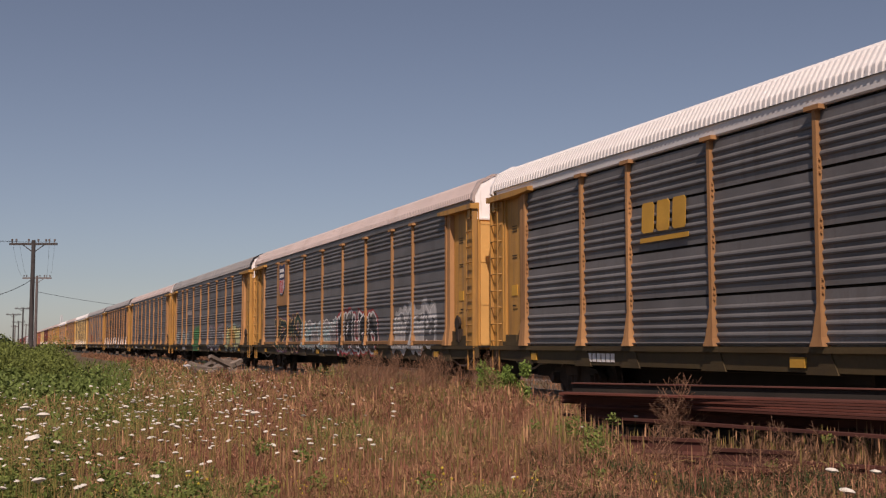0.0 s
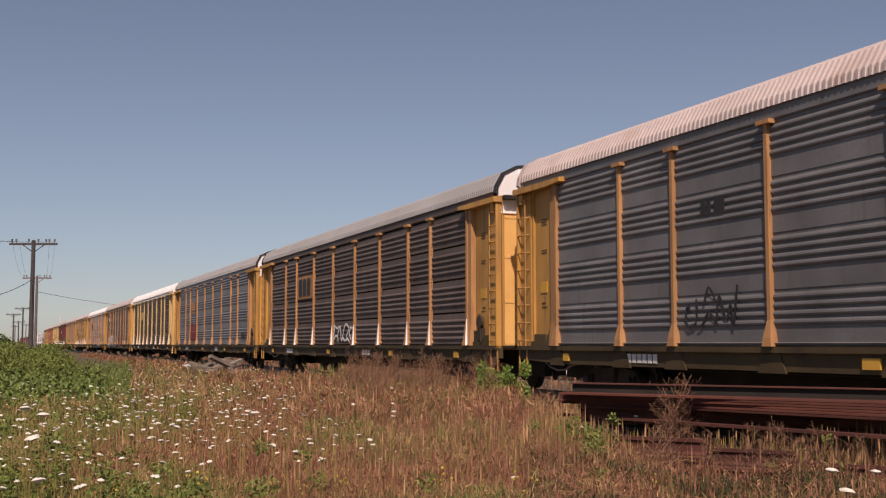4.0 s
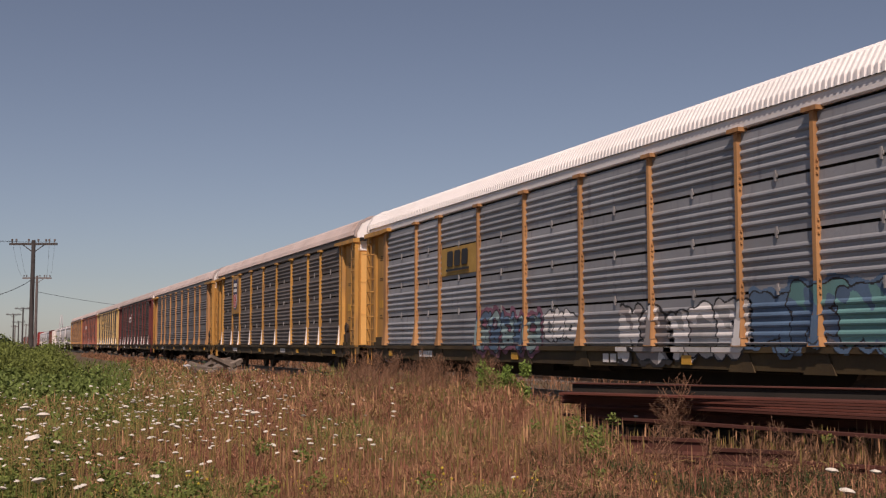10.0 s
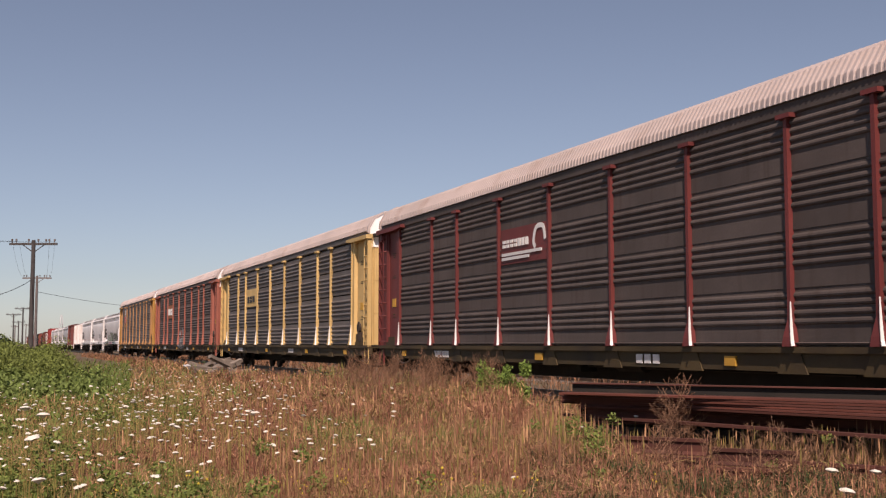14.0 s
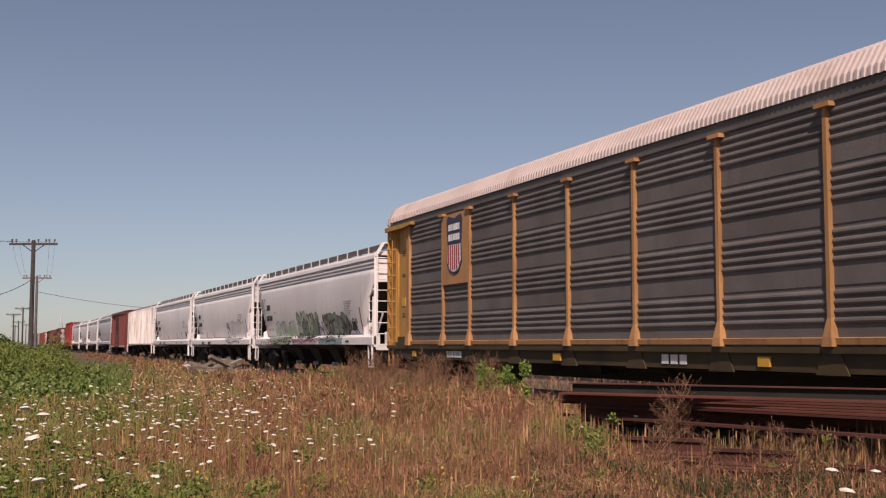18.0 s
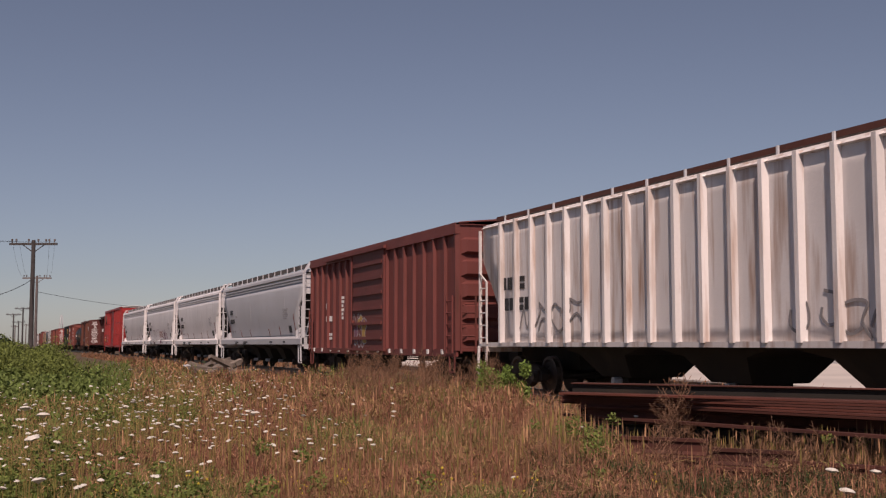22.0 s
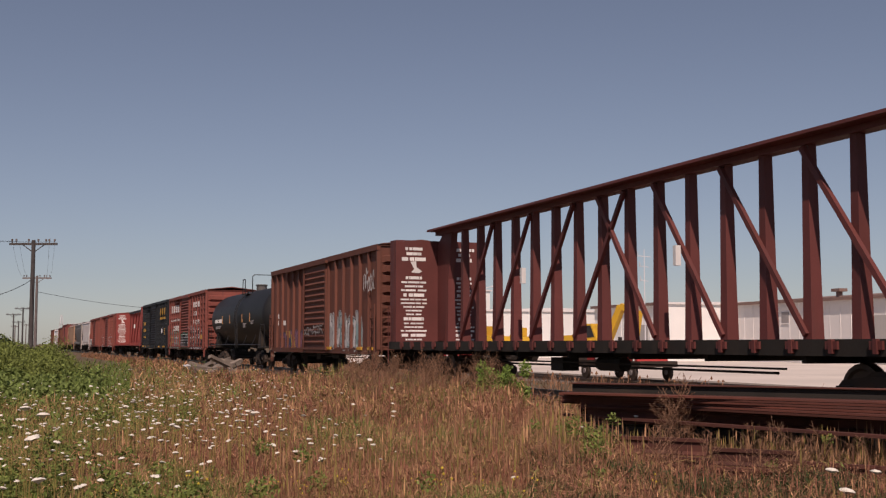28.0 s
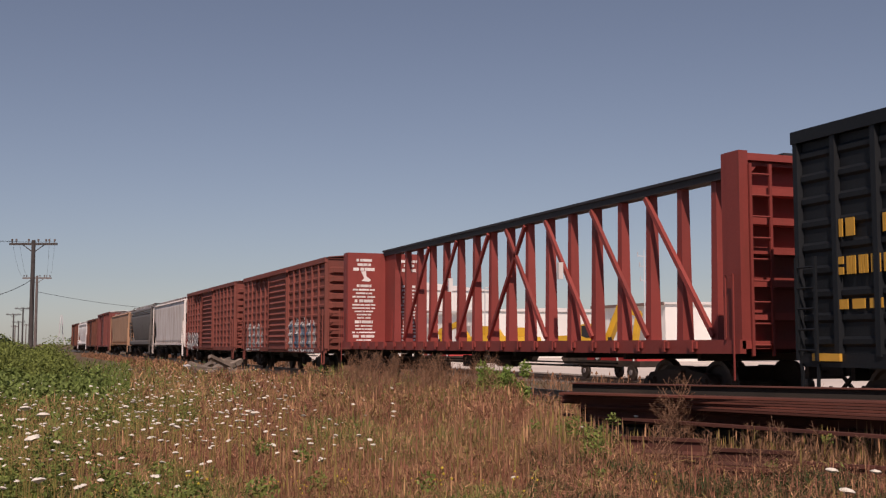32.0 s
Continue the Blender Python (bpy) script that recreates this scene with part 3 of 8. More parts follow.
foliage("trackside_weed", C, R, 4800, 0.03, rng, leafy("fresh green leaf", (0.16, 0.24, 0.05)), "bright green weeds beside the railway", "weeds", 1.3)

# bushes and a hedge away to the field's far edge
C, R = [], []
for i in range(330):
    k, d = rnd.uniform(-0.47, -0.325), rnd.uniform(34, 75)
    lim = 1.25 + 0.5 * noise.noise(Vector((k * 60, d * 0.12, 3)))
    p = spot(k, d)
    hz = lim * (1.0 if k < -0.335 else 0.55)
    C.append((p.x, p.y, hz * rnd.uniform(0.25, 0.95))); R.append(rnd.uniform(0.35, 0.75))
foliage("bushes", C, R, 84000, 0.042, rng, LEAF, "low dense green bushes at the field's edge", "bush")
C, R = [], []
for i in range(120):
    k, d = rnd.uniform(-0.43, -0.29), rnd.uniform(22, 40)
    p = spot(k, d)
    C.append((p.x, p.y, rnd.uniform(0.1, 0.55))); R.append(rnd.uniform(0.25, 0.5))
foliage("green_undergrowth", C, R, 15000, 0.055, rng, leafy("weed leaf", (0.14, 0.19, 0.05)), "green undergrowth before the bushes", "weeds", 0.7)
C, R = [], []
for i in range(40):
    p = spot(rnd.uniform(-0.47, -0.372), rnd.uniform(78, 95))
    C.append((p.x, p.y, rnd.uniform(0.4, 1.6 + (0.5 if i % 3 == 0 else 0)))); R.append(rnd.uniform(0.6, 1.2))
foliage("hedge", C, R, 9000, 0.12, rng, DARKLEAF, "tall dark hedge behind the bushes", "hedge")
C, R, S = [], [], []
for i in range(420):
    k, d = rnd.uniform(-0.5, 0.5), rnd.uniform(500, 1100)
    p = spot(k, d)
    if p.y < 60 and p.y > -20:
        continue
    C.append((p.x, p.y, rnd.uniform(1.0, 5.0))); R.append(rnd.uniform(3, 6))
foliage("far_woods", C, R, 26000, 0.8, rng, DARKLEAF, "distant dark line of trees on the horizon", "trees", 0.7)

# dry branching stalks
STALK = leafy("dead weed stalk", (0.21, 0.115, 0.07), rand=0.25)


def stalk_mesh(seed):
    r = random.Random(seed)
    bm = bmesh.new()
    tube(bm, (0, 0, 0), (0.03, 0.0, 1.0), 0.0035, 4, 0.0015)
    for i in range(24):
        z = r.uniform(0.35, 0.98)
        a = r.uniform(0, math.tau)
        l = r.uniform(0.12, 0.34) * (1.3 - z)
        q = (0.03 * z + l * math.cos(a), l * math.sin(a), z + l * 0.9)
        tube(bm, (0.03 * z, 0, z), q, 0.0017, 3, 0.0011)
        for j in range(3):
            t = r.uniform(0.3, 1)
            b = (0.03 * z + t * l * math.cos(a), t * l * math.sin(a), z + t * l * 0.9)
            tube(bm, b, (b[0] + r.uniform(-0.07, 0.07), b[1] + r.uniform(-0.07, 0.07), b[2] + r.uniform(0.03, 0.12)), 0.0013, 3, 0.0024)
    return finish(bm, "stalk", STALK)


stalks = [stalk_mesh(i) for i in range(4)]
for i in range(110):
    u = rnd.random()
    if u < 0.07:
        k, d, h = rnd.gauss(0.205, 0.014), rnd.uniform(12.0, 14.4), rnd.uniform(0.8, 1.15)
    elif u < 0.25:
        k, d, h = rnd.uniform(0.08, 0.38), rnd.uniform(9.5, 11), rnd.uniform(0.45, 0.8)
    else:
        k, d, h = rnd.uniform(-0.09, 0.05), rnd.uniform(20, 29), rnd.uniform(0.9, 1.35)
    p = spot(k, d)
    if p.y > 10.4:
        continue
    ob = new("dry_stalk", stalks[i % 4])
    ob.matrix_basis = Matrix.Translation((p.x, p.y, -0.03)) @ Matrix.Rotation(rnd.uniform(0, 6.28), 4, "Z") @ Matrix.Diagonal((1.2, 1.2, h, 1))
    tagged(ob, "dry brown branching weed stalk by the railway", "weed", "dry weed stalks")
# ---- stacked rails ----
def pile_place(u, v, z):
    """u along the stack from its far end, v back from its front face."""
    a, b = spot(0.1065, 13.4), spot(0.385, 11.5)
    d = (b - a).normalized()
    nrm = Vector((d.y, -d.x, 0)) * -1
    if nrm.y < 0:
        nrm = -nrm
    return a + d * u + nrm * v + Vector((0, 0, z))


stack = thing("rail_stack", "stack of long rusty rails laid on timber bearers", "rail stack")
rnd = random.Random(5)


def laid(u0, u1, v, z):
    bm = bmesh.new(); rail_bar(bm, (0, 0, 0), (u1 - u0, 0, 0))
    p, q = pile_place(u0, v, z), pile_place(u1, v, z)
    ang = math.degrees(math.atan2(q.y - p.y, q.x - p.x))
    return part("rail", bm, M["rust"], stack, m=pose(p.x, p.y, p.z, 0, 0, ang))


for j in range(5):
    laid(rnd.uniform(-0.1, 0.1), 7.2, 0.34 + j * 0.155, 0.752)
for j in range(5):
    laid(rnd.uniform(-0.1, 0.1), 7.2, 0.40 + j * 0.155, 0.585)


def long_beam(name, v, z, w, h, c, label=""):
    p, q = pile_place(-0.1, v, z), pile_place(7.2, v, z)
    bm = bmesh.new(); bar(bm, (0, 0, 0), q - p, w, h)
    return part(name, bm, M[c], stack, label, m=pose(*p))


long_beam("beam", 0.45, 0.975, 0.16, 0.11, "under", "dark steel beam")
long_beam("strip", 0.43, 1.035, 0.2, 0.012, "rust")


def across(name, z, d0, d1, w, h, c, label=""):
    """A long piece of the stack laid askew: distances at its far and near ends."""
    p, q = spot(0.107 - rnd.uniform(0, 0.004), d0, z), spot(0.40, d1, z)
    bm = bmesh.new(); bar(bm, (0, 0, 0), q - p, w, h)
    return part(name, bm, M[c], stack, label, m=pose(*p))


across("strip", 0.645, 14.1, 10.55, 0.10, 0.03, "rust", "rusty steel strip")
for j in range(6):
    f = j / 5
    across("strip", 0.79 + 0.027 * j, 14.25 - 0.7 * f + rnd.uniform(-0.05, 0.05), 10.85 + 0.45 * f + rnd.uniform(-0.03, 0.03), 0.14, 0.021, "strip")
    across("strip", 0.79 + 0.027 * j, 14.45 - 0.7 * f, 11.05 + 0.45 * f, 0.14, 0.019, "strip")
# black timbers added to fill the void with the stack's deep shade
for v in (0.42, 0.72, 1.0):
    for j in range(3):
        for q in range(5):
            p, e = pile_place(q * 1.45 + rnd.uniform(-0.05, 0.05), v + rnd.uniform(-0.05, 0.05), 0.09 + j * 0.185), pile_place(q * 1.45 + 1.36, v, 0.09 + j * 0.185)
            bm = bmesh.new(); bar(bm, (0, 0, 0), e - p, 0.23, 0.175); part("tie", bm, M["under"], stack, "black timber added as shade inside the stack", m=pose(*p))

# scrap rails and plates on the ground before the stack
for i, (k0, d0, k1, d1, z) in enumerate(((0.112, 12.4, 0.228, 11.7, 0.375), (0.115, 12.2, 0.23, 11.5, 0.205), (0.12, 12.1, 0.235, 11.35, 0.035), (0.232, 11.6, 0.306, 11.2, 0.30), (0.232, 11.45, 0.31, 11.05, 0.13), (0.232, 11.3, 0.33, 10.8, -0.03), (0.29, 10.9, 0.40, 10.2, 0.25), (0.28, 10.75, 0.40, 10.0, 0.085), (0.14, 11.2, 0.22, 10.7, 0.02))):
    p, q = spot(k0, d0, z), spot(k1, d1, z)
    bm = bmesh.new(); rail_bar(bm, (0, 0, 0), q - p)
    ob = new("scrap_rail", finish(bm, "scrap_rail", M["rust"])); ob.location = p
    tagged(ob, "short rusty rail lying in the weeds", "rail", "scrap rails")
for i in range(14):
    p = spot(rnd.uniform(0.12, 0.36), rnd.uniform(10.0, 11.8), 0.02 + rnd.uniform(0, 0.12))
    bm = bmesh.new(); box(bm, -0.18, 0.18, -0.10, 0.10, 0, 0.025); box(bm, -0.18, 0.18, -0.09, -0.06, 0.025, 0.045); box(bm, -0.18, 0.18, 0.06, 0.09, 0.025, 0.045)
    ob = new("tie_plate", finish(bm, "tie_plate", M["rust"])); ob.matrix_basis = pose(p.x, p.y, p.z, rnd.uniform(-12, 12), rnd.uniform(-12, 12), rnd.uniform(0, 180))
    tagged(ob, "rusty steel tie plate lying among weeds", "tie plate", "scrap plates")

# ---- heap of broken ties beside the line ----
heap = thing("tie_heap", "heap of broken weathered timber ties by the railway", "timber heap")
c = spot(-0.196, 54)
for i in range(46):
    r = rnd.random()
    x, y = rnd.gauss(0, 1.3), rnd.gauss(0, 0.5)
    z = max(0.08, 0.75 * math.exp(-(x / 1.5) ** 2 - (y / 0.8) ** 2) * rnd.uniform(0.3, 1.1))
    bm = bmesh.new(); box(bm, -0.9 * rnd.uniform(0.4, 1.2), 0.9 * rnd.uniform(0.4, 1.2), -0.11, 0.11, -0.08, 0.08)
    part("tie", bm, M["wood"], heap, m=pose(c.x + x * 1.7, c.y + y, z, rnd.uniform(-20, 20), rnd.uniform(-22, 22), rnd.uniform(0, 180)))
p = spot(-0.2155, 54)
for a in (0, 1):
    bm = bmesh.new(); box(bm, -0.8, 0.8, -0.09, 0.09, -0.02, 0.03)
    part("plank", bm, M["hopper2"], heap, "pale grey plank", m=pose(p.x + a * 0.6, min(p.y, 9.3), 0.3 - 0.1 * a, 0, 14 + 10 * a, 25))

# ---- telegraph line ----
def pole(k, d, h, m, arms=((0.0, 3.05),), gear=False, lean=0.0):
    p = spot(k, d)
    t = thing("utility_pole", "dark wooden utility pole with crossarm and insulators" if m == "pole" else "weathered wooden utility pole with crossarm", "utility pole", "utility poles", pose(p.x, p.y, 0, 0, lean, 0))
    bm = bmesh.new(); tube(bm, (0, 0, -0.2), (0, 0, h), 0.17, 10, 0.12); part("shaft", bm, M[m], t)
    ax = Vector((ST, CT, 0))
    for dz, w in arms:
        z = h - 0.25 - dz
        bm = bmesh.new(); bar(bm, ax * (-w / 2) + Vector((0, 0, z)), ax * (w / 2) + Vector((0, 0, z)), 0.12, 0.14); arm = part("crossarm", bm, M[m], t)
        for s in (-1, 1):
            bm = bmesh.new(); bar(bm, ax * (s * 0.75) + Vector((0, 0, z)), Vector((0, 0, z - 0.55)), 0.05); part("brace", bm, M[m], t)
        for o in (-0.45, -0.36, -0.1, 0.1, 0.26, 0.33, 0.44):
            q = ax * (o * w) + Vector((0, 0, z + 0.06))
            bm = bmesh.new(); tube(bm, q, q + Vector((0, 0, 0.12)), 0.025, 6); tube(bm, q + Vector((0, 0, 0.12)), q + Vector((0, 0, 0.26)), 0.06, 8); part("insulator", bm, M["polelight"], arm)
    if gear:
        for z in (h - 2.4, h - 5.9):
            bm = bmesh.new(); tube(bm, ax * -0.28 + Vector((0, 0, z - 0.6)), ax * -0.28 + Vector((0, 0, z)), 0.16, 10); part("splice_case", bm, M["pole"], t)
    return t, p


pole(-0.3576, 73, 8.1, "pole", gear=False)
pole(-0.3537, 119, 8.55, "polelight", ((0.0, 3.0),), gear=False)
pole(-0.365, 212, 8.2, "pole"); pole(-0.3685, 262, 6.7, "pole"); pole(-0.373, 232, 7.6, "pole"); pole(-0.362, 330, 7.2, "polelight"); pole(-0.3715, 310, 6.6, "polelight", ((0.3, 2.2),))
bm = bmesh.new()
ax = Vector((ST, CT, 0))


def wire(bm, a, b, sag, r):
    prev = None
    for i in range(15):
        t = i / 14
        p = a.lerp(b, t) - Vector((0, 0, sag * 4 * t * (1 - t)))
        if prev is not None:
            tube(bm, prev, p, r, 4)
        prev = p


p1, p2 = spot(-0.3576, 73, 8.0), spot(-0.3537, 119, 8.45)
for o in (-1.35, -0.9, 1.0, 1.35):
    wire(bm, p1 + ax * o, p2 + ax * o, 0.7, 0.006)
    wire(bm, spot(-0.62, 60, 9.6) + ax * o, p1 + ax * o, 0.8, 0.006)
wire(bm, spot(-0.3537, 119, 6.9), spot(-0.21, 150, 5.9), 0.5, 0.02)
wire(bm, spot(-0.3576, 73, 5.6), spot(-0.42, 60, 3.8), 0.35, 0.02)
tagged(new("overhead_wires", finish(bm, "overhead_wires", M["black"])), "thin dark overhead wires between the poles", "wires", kind="stuff")

# lattice tower far off
tower = thing("lattice_tower", "distant grey steel lattice power tower", "power tower", "", pose(*spot(-0.3315, 1250)))
bm = bmesh.new()
for sx in (-1, 1):
    for sy in (-1, 1):
        bar(bm, (sx * 4.5, sy * 4.5, 0), (sx * 1.4, sy * 1.4, 14), 0.6); bar(bm, (sx * 1.4, sy * 1.4, 14), (sx * 4.6, sy * 1.4, 22), 0.6); bar(bm, (sx * 4.6, sy * 1.4, 22), (sx * 0.4, sy * 0.4, 33), 0.6)
for z, w in ((5, 3.4), (10, 2.3), (14, 1.4)):
    for s in (-1, 1):
        bar(bm, (-w, s * w, z), (w, s * w, z + 3), 0.35); bar(bm, (w, s * w, z), (-w, s * w, z + 3), 0.35)
part("mast", bm, M["hopper2"], tower)
bm = bmesh.new(); bar(bm, (-6.5, 0, 18), (6.5, 0, 18), 0.6); bar(bm, (-9, 0, 23), (9, 0, 23), 0.6)
part("crossarm", bm, M["hopper2"], tower)

# ---- buildings and machines beyond the line ----
wallw = mat("white painted cladding", (0.80, 0.79, 0.77), 0.6, 0, 0.05, 0.3, stain=(0.6, 0.56, 0.5), amount=0.15, streak=True)
wallb = mat("pale grey cladding", (0.70, 0.675, 0.67), 0.7, 0, 0.06, 0.3, stain=(0.5, 0.45, 0.4), amount=0.2, streak=True)
wallg = mat("grey cladding", (0.42, 0.40, 0.39), 0.7, 0, 0.08, 0.3)
roofm = mat("dull brown roof trim", (0.20, 0.13, 0.11), 0.7, 0, 0.1, 1.0)


def shed(name, label, x0, x1, y0, y1, h, m, trim, windows=(), doors=(), rise=0.9):
    t = thing(name, label, "building", "", pose((x0 + x1) / 2, (y0 + y1) / 2, 0))
    a, b = (x1 - x0) / 2, (y1 - y0) / 2
    bm = bmesh.new()
    box(bm, -a, a, -b, b, -0.1, h)
    part("wall", bm, m, t)
    bm = bmesh.new()
    loft(bm, [[(x, -b - 0.25, h + 0.0), (x, 0, h + rise), (x, b + 0.25, h), (x, b + 0.25, h - 0.15), (x, -b - 0.25, h - 0.15)] for x in (-a - 0.2, a + 0.2)])
    r = part("roof", bm, wallb if m is not wallb else roofm, t)
    bm = bmesh.new(); box(bm, -a - 0.25, a + 0.25, -b - 0.36, -b - 0.25, h - 0.22, h + 0.04)
    part("fascia", bm, trim, r)
    n = max(2, int((x1 - x0) / 1.2))
    for i in range(n + 1):
        bm = bmesh.new(); box(bm, -a + 2 * a * i / n - 0.03, -a + 2 * a * i / n + 0.03, -b - 0.03, -b, 0, h - 0.2); part("cladding_rib", bm, m, t)
    for wx, wz, ww, wh in windows:
        bm = bmesh.new(); box(bm, wx - ww / 2, wx + ww / 2, -b - 0.05, -b - 0.006, wz, wz + wh); w = part("window", bm, M["grey_p"], t)
        bm = bmesh.new(); box(bm, wx - ww / 2 - 0.06, wx + ww / 2 + 0.06, -b - 0.08, -b - 0.05, wz - 0.08, wz); part("sill", bm, m, w)
    for dx, dw, dh in doors:
        bm = bmesh.new(); box(bm, dx - dw / 2, dx + dw / 2, -b - 0.06, -b - 0.008, 0, dh); part("door", bm, wallg, t)
    return t


shed("warehouse", "long low beige warehouse with brown roof trim", -86.0, -30.0, 60, 84, 5.05, wallb, roofm, windows=((-20, 3.2, 0.9, 0.9),), doors=((-8, 3.6, 3.6), (10, 3.6, 3.6)))
shed("workshop", "white painted workshop building with brown roof trim", -99.0, -86.3, 53.8, 80, 5.1, wallw, roofm, rise=0.25, windows=((-3, 3.0, 0.5, 0.9),), doors=((2, 3, 3.2),))
shed("long_shed", "low white storage shed with pale roof", -139.0, -115.0, 48.6, 66.6, 5.2, wallw, wallw, doors=((-6, 4, 3.5), (7, 4, 3.5)), rise=0.3)
# tall white building, its gable to the line of sight
shed("tall_building", "tall white industrial building behind the railway yard", -176.0, -146.0, 44, 63, 8.9, wallw, wallb)
shed("annex", "grey low annex of the tall building", -150.0, -140.5, 47.5, 58, 5.0, wallb, roofm)
shed("small_store", "low grey store shed beside the yard", -146.0, -139.5, 41.5, 52, 3.6, wallg, roofm)
for x in (-75.0, -62.0, -50.0):
    v = thing("roof_vent", "small dark roof vent on the warehouse", "roof vent", "roof vents", pose(x, 63, 5.2))
    bm = bmesh.new(); tube(bm, (0, 0, 0), (0, 0, 0.5), 0.25, 8); part("pipe", bm, roofm, v)
    bm = bmesh.new(); box(bm, -0.5, 0.5, -0.4, 0.4, 0.5, 0.75); part("hood", bm, roofm, v)

# radio mast and yard lamp
mast = thing("radio_mast", "thin steel radio mast with small antennas", "radio mast", "", pose(*spot(0.1755, 90)))
bm = bmesh.new(); tube(bm, (0, 0, 0), (0, 0, 8.9), 0.06, 6, 0.03); part("pole", bm, M["hopper2"], mast)
for z, w in ((8.4, 0.5), (7.6, 0.35), (6.5, 0.3)):
    bm = bmesh.new(); bar(bm, ax * -w + Vector((0, 0, z)), ax * w + Vector((0, 0, z - 0.1)), 0.05); bar(bm, ax * -w + Vector((0, 0, z - 0.1)), ax * -w + Vector((0, 0, z + 0.3)), 0.05)
    part("antenna", bm, M["hopper2"], mast)
lamp = thing("yard_lamp", "slim yard lamp with an angled head", "lamp", "", pose(*spot(0.0365, 120)))
bm = bmesh.new(); tube(bm, (0, 0, 0), (0, 0, 7.4), 0.09, 8, 0.06); part("pole", bm, M["hopper2"], lamp)
bm = bmesh.new(); bar(bm, (0, 0, 7.3), ax * 0.8 + Vector((0, 0, 7.5)), 0.08); bar(bm, ax * 0.7 + Vector((0, 0, 7.5)), ax * 1.3 + Vector((0, 0, 7.4)), 0.3, 0.14); part("lamp_head", bm, M["hopper2"], lamp)

machine = mat("machine yellow paint", (0.62, 0.36, 0.03), 0.5, 0, 0.12, 1.0, stain=(0.25, 0.13, 0.04), amount=0.3)


def excavator(k, d, turn, arm=(3.2, 4.6)):
    p = spot(k, d)
    t = thing("excavator", "yellow tracked excavator standing in the yard", "excavator", "excavators", pose(p.x, p.y, 0, 0, 0, turn))
    for s in (-1, 1):
        bm = bmesh.new()
        loft(bm, [[(x, s * 1.05 + y, z) for x, z in ((-1.9, 0.45), (-1.6, 0.05), (1.6, 0.05), (1.9, 0.45), (1.6, 0.85), (-1.6, 0.85))] for y in (-0.28, 0.28)])
        tr = part("track", bm, M["under"], t)
        for x in (-1.5, -0.75, 0, 0.75, 1.5):
            bm = bmesh.new(); tube(bm, (x, s * 1.05 - 0.3, 0.42), (x, s * 1.05 + 0.3, 0.42), 0.27, 10); part("roller", bm, M["truck"], tr)
    bm = bmesh.new(); loft(bm, [[(x, y, z) for x, z in ((-2.4, 1.05), (-2.5, 1.6), (-2.3, 2.1), (-0.3, 2.15), (1.2, 1.7), (1.3, 1.05))] for y in (-1.25, 1.25)])
    part("body", bm, machine, t, bevel=0.06)
    bm = bmesh.new(); loft(bm, [[(x, y, z) for x, z in ((-0.1, 1.1), (-0.1, 2.9), (0.9, 2.95), (1.35, 2.0), (1.35, 1.1))] for y in (-1.2, -0.25)])
    cab = part("cab", bm, machine, t, bevel=0.04)
    bm = bmesh.new(); plate(bm, [(0.0, 1.9), (0.0, 2.8), (0.85, 2.82), (1.22, 2.0)], -1.23, 0.02); part("cab_window", bm, M["k_paint"], cab)
    a, b = arm
    bm = bmesh.new(); bar(bm, (1.0, 0.4, 1.5), (2.4, 0.4, b), 0.45, 0.5); bar(bm, (2.4, 0.4, b), (2.0 + a, 0.4, b - 0.6), 0.4, 0.42); part("boom", bm, machine, t, bevel=0.04)
    bm = bmesh.new(); bar(bm, (2.0 + a, 0.4, b - 0.5), (1.5 + a, 0.4, 1.0), 0.34, 0.38); part("stick", bm, machine, t, bevel=0.03)
    bm = bmesh.new(); loft(bm, [[(x, y, z) for x, z in ((1.2 + a, 1.1), (1.8 + a, 1.0), (1.7 + a, 0.3), (1.1 + a, 0.1), (0.9 + a, 0.6))] for y in (-0.1, 0.9)]); part("bucket", bm, M["truck"], t)
    return t


excavator(0.034, 92, 200, (2.6, 3.1))
excavator(0.13, 84, 20, (2.0, 4.2))
excavator(0.062, 100, 185, (2.0, 2.6))

